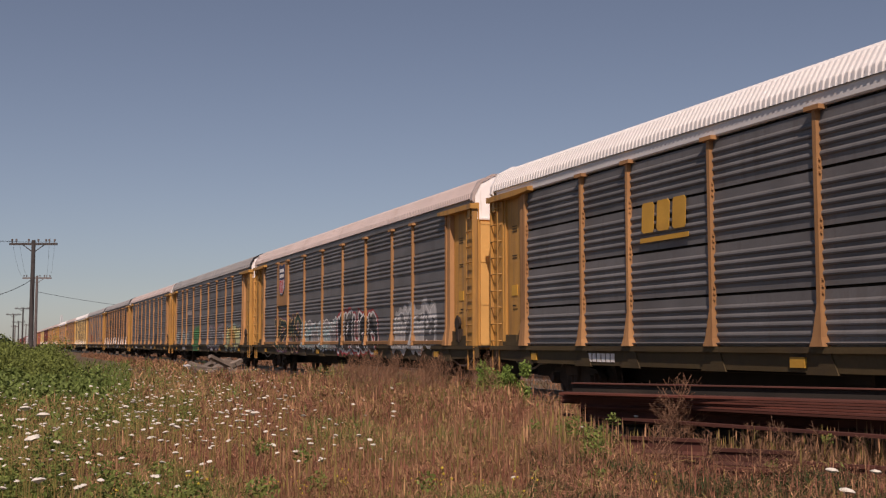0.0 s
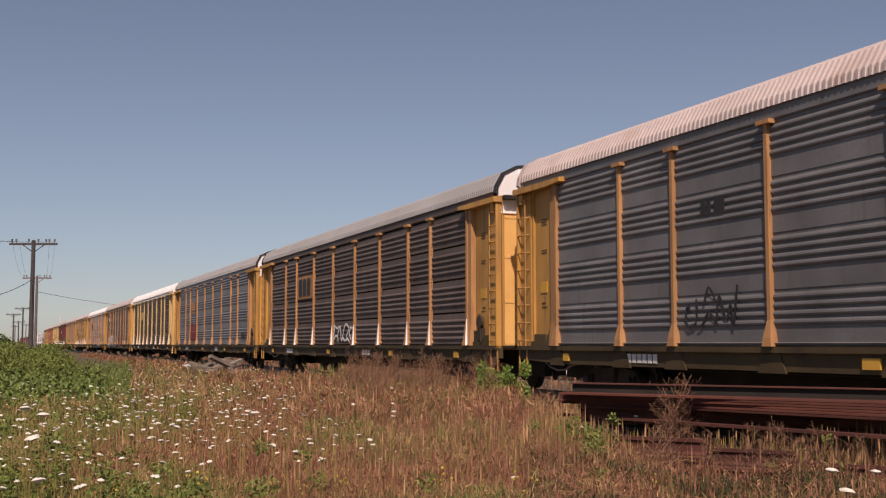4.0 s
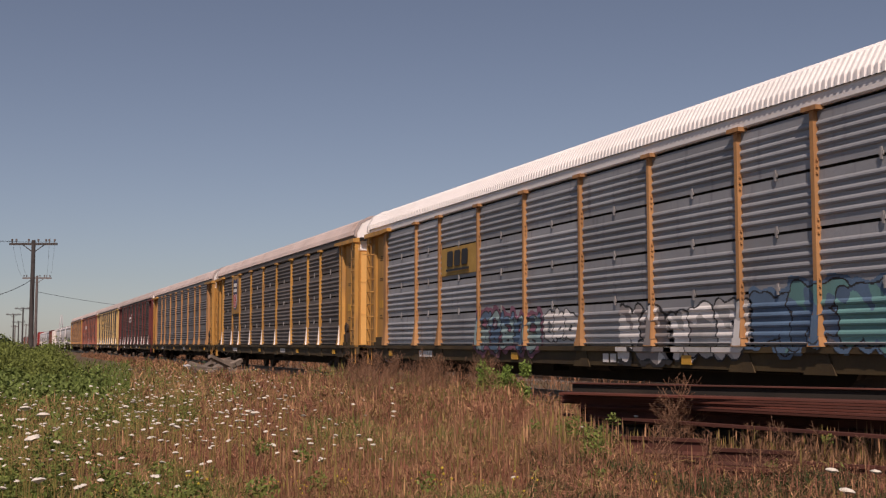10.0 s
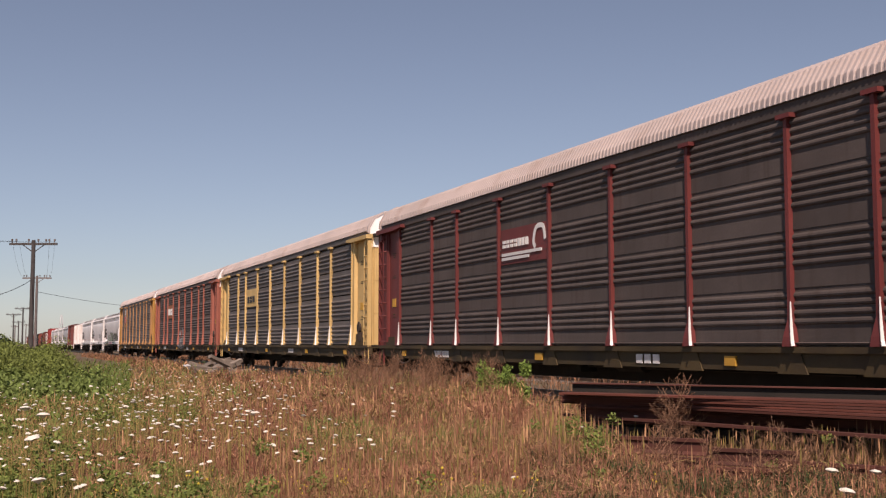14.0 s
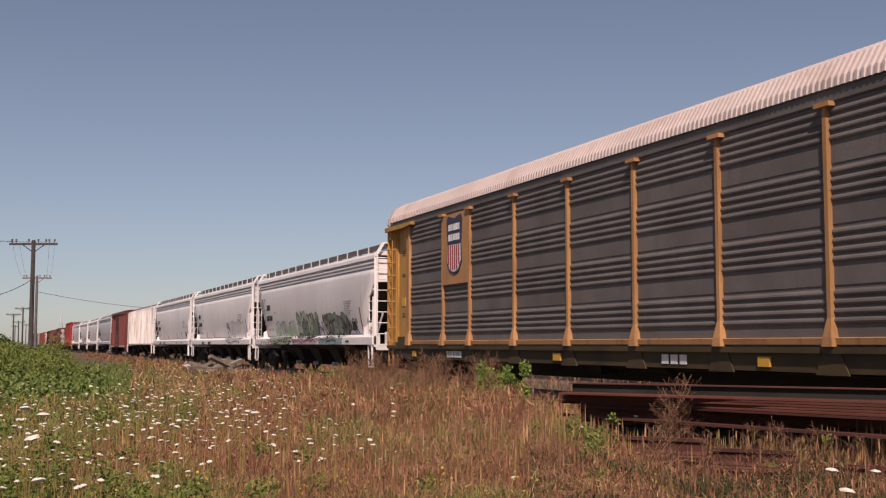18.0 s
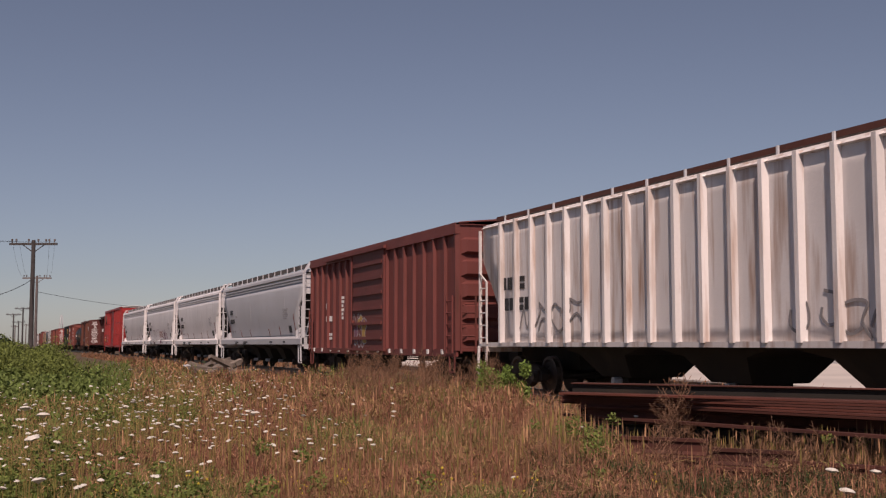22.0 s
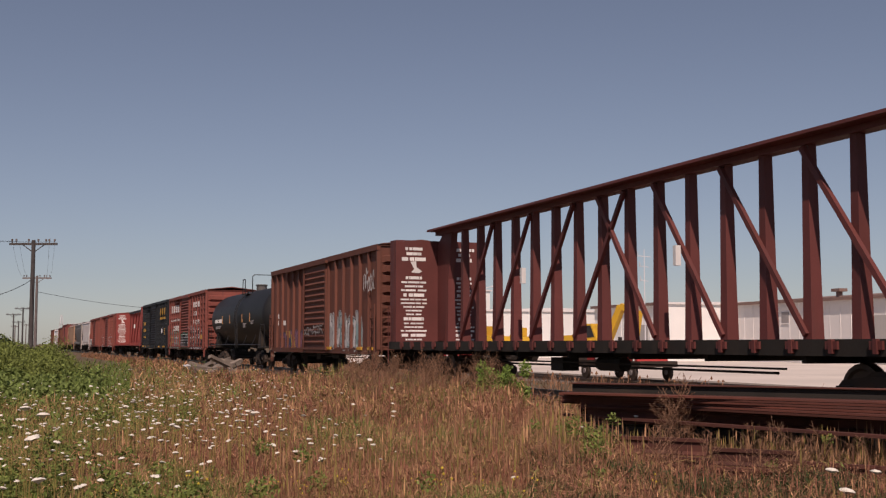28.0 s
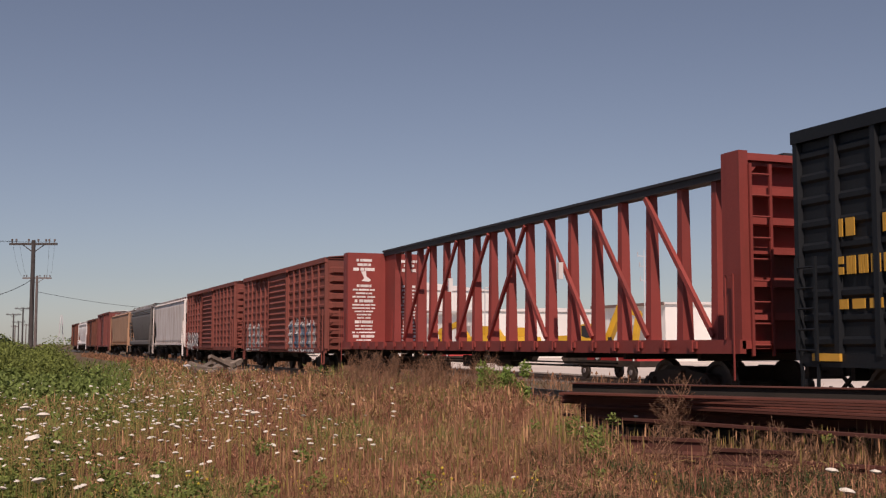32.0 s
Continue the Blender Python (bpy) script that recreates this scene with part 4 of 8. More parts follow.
# small track machines on the siding
red = mat("track machine red paint", (0.42, 0.04, 0.035), 0.6, 0, 0.15, 1.0)
for i, (x, m, lab) in enumerate(((-39.0, red, "red track maintenance machine on the siding"), (-58.0, red, "red flat trailer with small rail wheels"))):
    t = thing("track_machine", lab, "track machine", "track machines", pose(x, 22.5, 0.148))
    bm = bmesh.new(); box(bm, -2.4, 2.4, -0.8, 0.8, 0.5, 0.72); part("frame", bm, M["truck"], t)
    for wx in (-1.8, 1.8):
        for y in (-0.75, 0.75):
            bm = bmesh.new(); tube(bm, (wx, y - 0.06, 0.3), (wx, y + 0.06, 0.3), 0.3, 16); w = part("wheel", bm, M["wheel"], t)
            bm = bmesh.new(); tube(bm, (wx, y - 0.09, 0.3), (wx, y + 0.09, 0.3), 0.1, 10); part("hub", bm, M["grey_p"], w)
    bm = bmesh.new(); loft(bm, [[(a, y, z) for a, z in ((-1.9, 0.72), (-1.7, 1.3), (-0.2, 1.35), (0.4, 0.95), (1.9, 0.9), (2.0, 0.72))] for y in (-0.65, 0.65)]); part("hood", bm, m, t, bevel=0.04)
    bm = bmesh.new()
    for a in (0.6, 1.8):
        bar(bm, (a, -0.7, 0.7), (a, -0.7, 1.45), 0.05)
    bar(bm, (0.6, -0.7, 1.45), (1.8, -0.7, 1.45), 0.05); tube(bm, (-0.9, -0.66, 0.95), (-0.9, -0.75, 0.95), 0.22, 12)
    part("rail_guard", bm, M["w_paint"], t)
    bm = bmesh.new()
    for a in (-1.2, -0.4):
        tube(bm, (a, 0, 1.3), (a, 0, 1.62), 0.08, 8)
    part("exhaust", bm, M["under"], t)
# ---- rolling stock ----
# A car's space: x forward along the track, y across (negative to the field), z up from the rail head.
SIDE = -1.55
CARS = []
WHEELS = []


def wheel_mesh(bm):
    prof = [(-0.11, 0.40), (-0.09, 0.475), (-0.065, 0.475), (-0.055, 0.457), (0.05, 0.45), (0.055, 0.38), (0.02, 0.34), (0.015, 0.2), (0.06, 0.12), (0.06, 0.0)]
    n = 20
    rings = [[(r * math.cos(i * math.tau / n), -y, r * math.sin(i * math.tau / n)) for i in range(n)] for y, r in prof[:-1]]
    loft(bm, rings)


def axle_mesh(bm):
    tube(bm, (0, -0.95, 0), (0, 0.95, 0), 0.08, 8)


def frame_mesh(bm):
    """Cast side frame with journal boxes, bolster end and springs, seen from the field."""
    top = [(-1.12, 0.50), (-0.95, 0.66), (-0.45, 0.72), (-0.3, 0.80), (0.3, 0.80), (0.45, 0.72), (0.95, 0.66), (1.12, 0.50)]
    low = [(1.10, 0.36), (0.72, 0.38), (0.42, 0.22), (0.3, 0.18), (-0.3, 0.18), (-0.42, 0.22), (-0.72, 0.38), (-1.10, 0.36)]
    plate(bm, top + low, -0.10, 0.16)
    for s in (-1, 1):
        box(bm, s * 0.87 - 0.14, s * 0.87 + 0.14, -0.17, 0.05, 0.32, 0.58)
        tube(bm, (s * 0.87, -0.24, 0.45), (s * 0.87, -0.15, 0.45), 0.10, 10)
    for i in (-0.16, 0.0, 0.16):
        tube(bm, (i, -0.14, 0.24), (i, -0.14, 0.52), 0.065, 8)
    box(bm, -0.27, 0.27, -0.19, 0.1, 0.52, 0.72)


def bolster_mesh(bm):
    box(bm, -0.22, 0.22, -1.0, 1.0, 0.42, 0.78)
    tube(bm, (0, 0, 0.75), (0, 0, 0.88), 0.2, 10)


def truck(car, x):
    t = put("truck", shared("truck", bolster_mesh, M["truck"]), car, pose(x, 0, 0))
    put("side_frame", shared("side_frame", frame_mesh, M["truck"]), t, pose(0, -1.0, 0))
    put("side_frame", shared("side_frame", frame_mesh, M["truck"]), t, pose(0, 1.0, 0, 0, 0, 180))
    for s in (-0.87, 0.87):
        for y, r in ((-0.76, 0), (0.76, 180)):
            w = put("wheel", shared("wheel", wheel_mesh, M["wheel"]), t, pose(s, y, 0.457, 0, 0, r))
            if y < 0:
                WHEELS.append((w, car, x + s, s))
        put("axle", shared("axle", axle_mesh, M["truck"]), t, pose(s, 0, 0.457))


def coupler_mesh(bm):
    box(bm, 0, 0.62, -0.09, 0.09, 0.76, 0.96)
    box(bm, 0.5, 0.82, -0.17, 0.12, 0.68, 1.02)
    box(bm, 0.1, 0.2, -0.35, 0.35, 0.62, 1.08)
    bar(bm, (0.15, 0.3, 0.75), (0.55, 0.35, 0.35), 0.05)
    bar(bm, (0.55, 0.35, 0.35), (0.75, 0.3, 0.5), 0.05)


def couplers(car, half):
    put("coupler", shared("coupler", coupler_mesh, M["under"]), car, pose(half, 0, 0))
    put("coupler", shared("coupler", coupler_mesh, M["under"]), car, pose(-half, 0, 0, 0, 0, 180))


def ladder(bm, x0, x1, y, z0, z1, n, r=0.016, out=0.0):
    """Upright ladder in the side's plane."""
    for x in (x0, x1):
        box(bm, x - 0.025, x + 0.025, y - 0.02 - out, y + 0.02 - out, z0, z1)
    for i in range(n):
        z = z0 + (i + 0.5) * (z1 - z0) / n
        tube(bm, (x0, y - out, z), (x1, y - out, z), r, 6)


def ladder_end(bm, y0, y1, x, z0, z1, n, r=0.016):
    for y in (y0, y1):
        box(bm, x - 0.02, x + 0.02, y - 0.025, y + 0.025, z0, z1)
    for i in range(n):
        z = z0 + (i + 0.5) * (z1 - z0) / n
        tube(bm, (x, y0, z), (x, y1, z), r, 6)


BARS = (((0, 0.42, 0, 1), (0.58, 1, 0, 1)), ((0, 1, 0, 0.42), (0, 1, 0.58, 1)), ((0, 1, 0, 1),), ((0, 0.3, 0, 1), (0.38, 0.62, 0, 1), (0.7, 1, 0, 1)))


def bars_text(car, x, z, w, h, n, material, rows=1, y=SIDE - 0.012, gap=0.28, name="lettering", lead=1.45):
    """Lettering that is not spelt out: rows of plain bars."""
    rnd = random.Random(int(x * 31 + z * 17 + w * 7))
    bm = bmesh.new()
    at = y
    for j in range(rows):
        zz = z - j * h * lead
        if callable(at):
            y = at(zz + h / 2)
        ww = w * (1 if j == 0 else rnd.uniform(0.6, 1.0))
        step = ww / n
        for i in range(n):
            k = (1 - gap) * step
            if h < 0.18 or n == 1:
                box(bm, x + i * step, x + i * step + k, y - 0.004, y + 0.012, zz, zz + h)
                continue
            one = bmesh.new() if h >= 0.3 else bm
            for a0, a1, b0, b1 in BARS[rnd.randrange(len(BARS))]:
                box(one, x + i * step + a0 * k, x + i * step + a1 * k, y - 0.004, y + 0.012, zz + b0 * h, zz + b1 * h)
            if one is not bm:
                part(name, one, material, car)
    if not bm.verts:
        bm.free()
        return None
    return part(name, bm, material, car)


def ribbon(bm, pts, w, y):
    """A painted stroke: a thin band along a path of (x, z)."""
    pts = [Vector((a, b)) for a, b in pts]
    rings = []
    at = y
    for i, p in enumerate(pts):
        if callable(at):
            y = at(p.y)
        d = (pts[min(i + 1, len(pts) - 1)] - pts[max(i - 1, 0)])
        d = d.normalized() if d.length > 1e-6 else Vector((1, 0))
        nrm = Vector((-d.y, d.x)) * (w / 2)
        rings.append([(p.x + nrm.x, y, p.y + nrm.y), (p.x - nrm.x, y, p.y - nrm.y), (p.x - nrm.x, y + 0.006, p.y - nrm.y), (p.x + nrm.x, y + 0.006, p.y + nrm.y)])
    loft(bm, rings)


def shift(y, d):
    return (lambda z: y(z) + d) if callable(y) else y + d


def hopper_skin(z):
    """Outer face of the rounded hopper side at a height."""
    t = max(0.0, (z - 1.48) / 2.26)
    return -(1.46 - 0.27 * (1 - t) ** 2 - 0.06 * t ** 3) - 0.012 if z > 1.47 else SIDE - 0.012


HOPPER_SKIN = (np.vectorize(lambda x, z: hopper_skin(z) if z > 1.5 else SIDE - 0.01), [], [1.42, 1.5], 1.19)


def glyph(rnd, x, z, w, h):
    """Abstract sprayed shapes: hooks, waves, wedges and broken loops that spell nothing."""
    out = []
    kind = rnd.randrange(5)
    if kind == 0:
        t0, turn = rnd.uniform(0, 6), rnd.choice((-1, 1))
        out.append([(x + w * (0.5 + (0.46 - 0.03 * i) * math.cos(t0 + turn * i * 0.7)), z + h * (0.5 + (0.48 - 0.035 * i) * math.sin(t0 + turn * i * 0.7))) for i in range(9)])
    elif kind == 1:
        n = rnd.randint(3, 5)
        out.append([(x + w * i / n, z + h * (rnd.uniform(0.6, 1.0) if i % 2 else rnd.uniform(0.0, 0.35))) for i in range(n + 1)])
    elif kind == 2:
        out.append([(x + w * 0.1, z + h * rnd.uniform(0.5, 0.9)), (x + w * 0.45, z + h), (x + w * 0.85, z + h * 0.8), (x + w * 0.6, z + h * 0.35), (x + w * 0.95, z - 0.02 * h)])
        out.append([(x - w * 0.1, z + h * 0.3), (x + w * 0.3, z + h * 0.12), (x + w * 0.7, z + h * 0.2)])
    elif kind == 3:
        out.append([(x, z + h * 0.1), (x + w * 0.35, z + h * 0.75), (x + w * 0.3, z + h * 1.05), (x + w * 0.75, z + h * 0.85), (x + w * 1.1, z + h * 0.95)])
        out.append([(x + w * 0.2, z + h * 0.2), (x + w * 0.6, z + h * 0.5), (x + w * 1.0, z + h * 0.3), (x + w * 1.1, z)])
    else:
        out.append([(x + w * t, z + h * (0.25 + 0.2 * math.sin(t * 7 + kind + rnd.random()))) for t in (0, 0.2, 0.4, 0.6, 0.8, 1.0)])
        out.append([(x + w * 0.3, z + h * 0.55), (x + w * 0.55, z + h * 1.0), (x + w * 0.95, z + h * 0.7)])
    return [[(a + rnd.uniform(-0.07, 0.07) * w, b + rnd.uniform(-0.07, 0.07) * h) for a, b in s] for s in out]


def smooth_path(s, k=4):
    out = []
    for i in range(len(s) - 1):
        p0, p1, p2, p3 = s[max(i - 1, 0)], s[i], s[i + 1], s[min(i + 2, len(s) - 1)]
        for j in range(k):
            t = j / k
            out.append(tuple(0.5 * ((2 * p1[a]) + (p2[a] - p0[a]) * t + (2 * p0[a] - 5 * p1[a] + 4 * p2[a] - p3[a]) * t * t + (3 * p1[a] - p0[a] - 3 * p2[a] + p3[a]) * t ** 3) for a in (0, 1)))
    return out + [s[-1]]


def graffiti(car, x0, x1, z0, z1, fill, line=None, cloud=None, n=6, seed=1, w=0.14, y=SIDE - 0.045):
    """Sprayed letters: filled strokes over a wider outline, with a cloud of colour behind where there is one."""
    rnd = random.Random(seed)
    step = (x1 - x0) / n
    strokes = []
    for i in range(n):
        h = (z1 - z0) * rnd.uniform(0.8, 1.0)
        strokes += [smooth_path(s) for s in glyph(rnd, x0 + i * step, z0 + rnd.uniform(0, 0.1), step * rnd.uniform(0.95, 1.2), h)]
    if cloud:
        for i in range(n):
            bm = bmesh.new()
            cx, cz = x0 + (i + 0.5) * step, (z0 + z1) / 2
            pts = [(cx + step * 0.62 * math.cos(a) * rnd.uniform(0.85, 1.15), cz + (z1 - z0) * 0.55 * math.sin(a) * rnd.uniform(0.75, 1.1)) for a in [j * math.tau / 14 for j in range(14)]]
            plate(bm, pts, y + 0.012 + 0.0012 * i, 0.001)
            part("sprayed_ground", bm, M[cloud], car)
    for j, s in enumerate(strokes):
        if line:
            bm = bmesh.new(); ribbon(bm, s, w + 0.13, shift(y, 0.003 - 0.0001 * j)); part("sprayed_outline", bm, M[line], car)
        bm = bmesh.new(); ribbon(bm, s, w, shift(y, -0.006 - 0.0001 * j)); part("sprayed_stroke", bm, M[fill], car)


FORMS = (
    ([(0.08, 0.0), (0.1, 0.7), (0.5, 1.0), (0.9, 0.7), (0.92, 0.0)], [(0.25, 0.38), (0.78, 0.42)]),
    ([(0.95, 0.85), (0.5, 1.0), (0.1, 0.72), (0.5, 0.5), (0.92, 0.28), (0.5, 0.0), (0.05, 0.12)],),
    ([(0.0, 1.0), (0.28, 0.02), (0.52, 0.62), (0.74, 0.0), (1.0, 0.98)],),
    ([(0.12, 0.0), (0.1, 1.0)], [(0.95, 1.0), (0.3, 0.52), (0.98, 0.0)]),
    ([(0.5, 1.0), (0.1, 0.7), (0.12, 0.25), (0.5, 0.0), (0.88, 0.25), (0.9, 0.7), (0.6, 0.98)], [(0.5, 0.35), (1.0, -0.05)]),
    ([(0.1, 0.95), (0.12, 0.2), (0.5, 0.0), (0.9, 0.2), (0.95, 1.05)],),
    ([(0.0, 0.9), (1.0, 1.0)], [(0.5, 0.9), (0.42, 0.3), (0.1, 0.0)], [(0.5, 0.5), (0.95, 0.4)]),
    ([(0.05, 0.0), (0.5, 1.02), (0.98, 0.0)], [(0.28, 0.35), (0.85, 0.3)]))


def spray(car, skin, x0, x1, z0, z1, fills, line, halo=None, n=5, seed=1, w=0.2, edge=0.05, rim=0.08, shade=None):
    """A sprayed piece that spells nothing: fat overlapping shapes with an outline, painted onto the relief of the side.
    skin: depth of the surface at (x, z), and where along and up it breaks."""
    rnd = random.Random(seed)
    depth, xcuts, zcuts, foot_z = skin
    step = (x1 - x0) / n
    shapes = []
    for i in range(n):
        lean, bx, bz = rnd.uniform(-0.14, 0.14), x0 + (i + rnd.uniform(-0.04, 0.04)) * step, z0 + w / 2 + rnd.uniform(0.0, 0.08)
        ww, hh = step * rnd.uniform(0.86, 1.04), (z1 - z0 - w) * rnd.uniform(0.82, 1.0)
        strokes = []
        first = rnd.randrange(len(FORMS))
        mirror, turn = rnd.random() < 0.6, rnd.random() < 0.5
        for st in FORMS[first] + FORMS[(first + 1 + rnd.randrange(len(FORMS) - 1)) % len(FORMS)][:1]:
            p = [(bx + ww * ((1 - u if mirror else u) + rnd.uniform(-0.13, 0.13)) + lean * v * hh, bz + hh * ((1 - v if turn else v) + rnd.uniform(-0.12, 0.12))) for u, v in st]
            turn = not turn
            strokes.append(np.array(smooth_path(p, 5)))
        shapes.append(strokes)
    pad, cell = edge + rim * 1.5 + 0.02, 0.019
    gx = np.unique(np.round(np.concatenate([np.arange(x0 - pad, x1 + pad + 0.25, cell), [c for c in xcuts if x0 - pad < c < x1 + pad]]), 4))
    gz = np.unique(np.round(np.concatenate([np.arange(z0 - pad, z1 + pad + 0.1, cell), [c for c in zcuts if z0 - pad < c < z1 + pad]]), 4))
    cx, cz = np.meshgrid((gx[:-1] + gx[1:]) / 2, (gz[:-1] + gz[1:]) / 2)
    wob = 0.5 * np.sin(cx * 5.1 + seed) * np.cos(cz * 6.3 + 2 * seed) + 0.5 * np.sin(cx * 13 + cz * 9 + seed)

    def far(strokes):
        best = np.full(cx.shape, 9.0)
        for p in strokes:
            for (ax_, az), (bx_, bz_) in zip(p, p[1:]):
                dx, dz = bx_ - ax_, bz_ - az
                t = np.clip(((cx - ax_) * dx + (cz - az) * dz) / max(dx * dx + dz * dz, 1e-9), 0, 1)
                best = np.minimum(best, np.hypot(cx - ax_ - t * dx, cz - az - t * dz))
        return best
    fields = [far(q) for q in shapes]
    kind, owner = np.full(cx.shape, -1), np.argmin(fields, 0)
    half = w / 2 * (1 + 0.18 * wob)
    if halo:
        kind[np.minimum.reduce(fields) < half + edge + rim * (1 + 0.5 * wob)] = 0
    for i, f in enumerate(fields):
        if shade:
            drop = np.roll(np.roll(f, 3, 1), -3, 0) < half + edge
            kind[drop], owner[drop] = 2, i
        owner[f < half + edge] = i
        kind[f < half + edge] = 1
        band = (i + np.floor((cz - z0) / (z1 - z0) * 1.3 + 0.3 * wob).astype(int)) % len(fills)
        kind = np.where(f < half, 3 + band, kind)
    kind[cz < foot_z] = -1
    cuts = set(np.searchsorted(gx, [round(c, 4) for c in xcuts if gx[0] < c < gx[-1]]).tolist())
    quads = {}
    for j in range(kind.shape[0]):
        row, start = kind[j], 0
        for i in range(1, len(row) + 1):
            if i == len(row) or row[i] != row[start] or owner[j, i] != owner[j, start] or i in cuts:
                if row[start] >= 0:
                    quads.setdefault((int(row[start]), int(owner[j, start])), []).append((gx[start], gx[i], gz[j], gz[j + 1]))
                start = i
    names = {0: ("sprayed_halo", halo), 1: ("sprayed_outline", line), 2: ("sprayed_shade", shade)}
    for k in sorted(quads):
        q = np.array(quads[k])
        X, Z = q[:, [0, 1, 1, 0]], q[:, [2, 2, 3, 3]]
        mid = np.repeat((q[:, 0] + q[:, 1])[:, None] / 2, 4, 1)
        V = np.stack([X, depth(mid, Z) - 0.005, Z], -1).reshape(-1, 3)
        name, c = names.get(k[0], ("sprayed_fill", fills[(k[0] - 3) % len(fills)]))
        put(name, quick_mesh(name, V, np.zeros((0, 3), int), np.arange(len(q))[:, None] * 4 + np.arange(4), M[c]), car)["kind"] = "stuff"


# ---- autorack ----
BAYS = (2.775, 1.92, 2.775, 2.775, 2.775, 2.775, 2.775, 1.92, 2.775)
DECK, EAVE = 1.16, 4.74
ROWS_Z = 4
ROW_H = (EAVE - DECK) / ROWS_Z


def panel_profile(lap):
    """Depth and height over one panel: four pressed ribs and a plain band. Lapped panels hang over the one below; the others leave a slot."""
    h = ROW_H if lap else ROW_H - 0.05
    prof = []
    for c in (0.42, 0.57, 0.72, 0.87) if lap else (0.22, 0.40, 0.58, 0.76):
        prof += [(0.0, (c - 0.052) * h), (-0.026, (c - 0.034) * h), (-0.034, (c - 0.005) * h), (-0.026, (c + 0.03) * h), (0.0, (c + 0.066) * h)]
    hang = 0.012 if lap else 0.0
    return [(y - hang * (1 - z / h), z) for y, z in [(0.0, 0.0)] + prof + [(0.0, h)]]


def panel_mesh(w, lap):
    def make(bm):
        prof = panel_profile(lap)
        h = prof[-1][1]
        loft(bm, [[(x, y, z) for y, z in prof] + [(x, 0.03, h), (x, 0.03, 0.0)] for x in (0.0, w)])
    return make


def rack_skin(edges, lap):
    """Depth of an autorack's side, for paint: panels, posts and sill."""
    prof = panel_profile(lap)
    zs = [DECK + r * ROW_H + z for r in range(ROWS_Z) for _, z in prof]
    ys = [SIDE + 0.06 + y for r in range(ROWS_Z) for y, _ in prof]
    for i in range(1, len(zs)):
        zs[i] = max(zs[i], zs[i - 1] + 1e-4)

    def depth(x, z):
        y = np.interp(z, zs, ys)
        near = np.min(np.abs(np.asarray(x)[..., None] - np.array(edges)), -1)
        levels = (DECK, 1.3, 1.58 if lap else 1.8)
        y = np.where(near < np.interp(z, levels, (0.12, 0.10, 0.042)), np.interp(z, levels, (SIDE - 0.094, SIDE - 0.084, SIDE - 0.032)), y)
        return np.where(z < DECK - 0.001, np.where(z < 1.06, SIDE - 0.002, SIDE - 0.054), y)
    return depth, [e + d for e in edges for d in (-0.12, -0.08, -0.042, 0.042, 0.08, 0.12)], zs + [1.06, DECK], 0.78


def post_mesh(lap):
    def make(bm):
        w, y0, y1 = 0.042, -0.09, 0.02
        rings = []
        for z, k, out in ((DECK, 0.12, -0.15), (1.3, 0.10, -0.14), (1.58, w, y0), (EAVE - 0.05, w, y0)) if lap else ((DECK, 0.15, -0.16), (1.3, 0.10, -0.14), (1.8, w, y0), (EAVE - 0.05, w, y0)):
            rings.append([(-k, y1, z), (-k, out, z), (k, out, z), (k, y1, z)])
        loft(bm, rings)
        if not lap:
            # bolted clips on both edges, at the panels' seams
            for r in range(1, ROWS_Z):
                for s in (-1, 1):
                    for dz in (-0.1, 0.0, 0.1):
                        box(bm, s * (w + 0.014) - 0.014, s * (w + 0.014) + 0.014, -0.06, -0.03, DECK + r * ROW_H + dz - 0.016, DECK + r * ROW_H + dz + 0.016)
    return make


def post_cap_mesh(bm):
    """Board that ties a post to the roof rail."""
    box(bm, -0.17, 0.17, -0.14, 0.03, EAVE - 0.05, EAVE + 0.02)


def foot_mesh(bm):
    plate(bm, [(-0.36, 0.74), (0.36, 0.74), (0.2, 1.06), (-0.2, 1.06)], 0.0, 0.03)


def roof_mesh(L):
    def make(bm):
        n = int(L / 0.138)
        arc = [(-1.56, 4.96), (-1.53, 5.1), (-1.36, 5.38), (-1.0, 5.56), (-0.5, 5.62), (0, 5.63), (0.5, 5.62), (1.0, 5.56), (1.36, 5.38), (1.53, 5.1), (1.56, 4.96)]
        rings = []
        for i in range(n):
            for f, up in ((0.0, 0.0), (0.44, 0.0), (0.5, 0.04), (0.94, 0.04)):
                x = -L / 2 + L * (i + f) / n
                rings.append([(x, y + math.copysign(up, y) * min(1.0, abs(y) * 0.6) * (0.3 if z < 5 else 0.8), z + up * (0 if z < 5 else 0.2 if abs(y) > 1.4 else 0.7)) for y, z in arc])
        loft(bm, rings, closed=False, caps=False)
    return make


def roof_rail_mesh(L):
    """Plain rail between the panels and the roof's edge."""
    def make(bm):
        loft(bm, [[(x, SIDE + 0.05, EAVE + 0.004), (x, SIDE + 0.02, EAVE + 0.03), (x, SIDE + 0.02, 4.93), (x, SIDE + 0.0, 4.95), (x, SIDE + 0.12, 4.97), (x, SIDE + 0.12, EAVE + 0.004)] for x in (-L / 2 + 0.3, L / 2 - 0.3)])
    return make


def trough_mesh(w, tall):
    """Edge of the deck along a bay."""
    def make(bm):
        up = 0.125 if tall else 0.055
        loft(bm, [[(x, 0.0, 0.035), (x, -0.06, 0.03), (x, -0.07, up), (x, 0.0, up + 0.012)] for x in (0.0, w)])
    return make


def clip_mesh(bm):
    box(bm, -0.02, 0.02, -0.025, 0.0, -0.09, 0.09)
    box(bm, -0.045, 0.045, -0.02, 0.0, -0.03, 0.03)


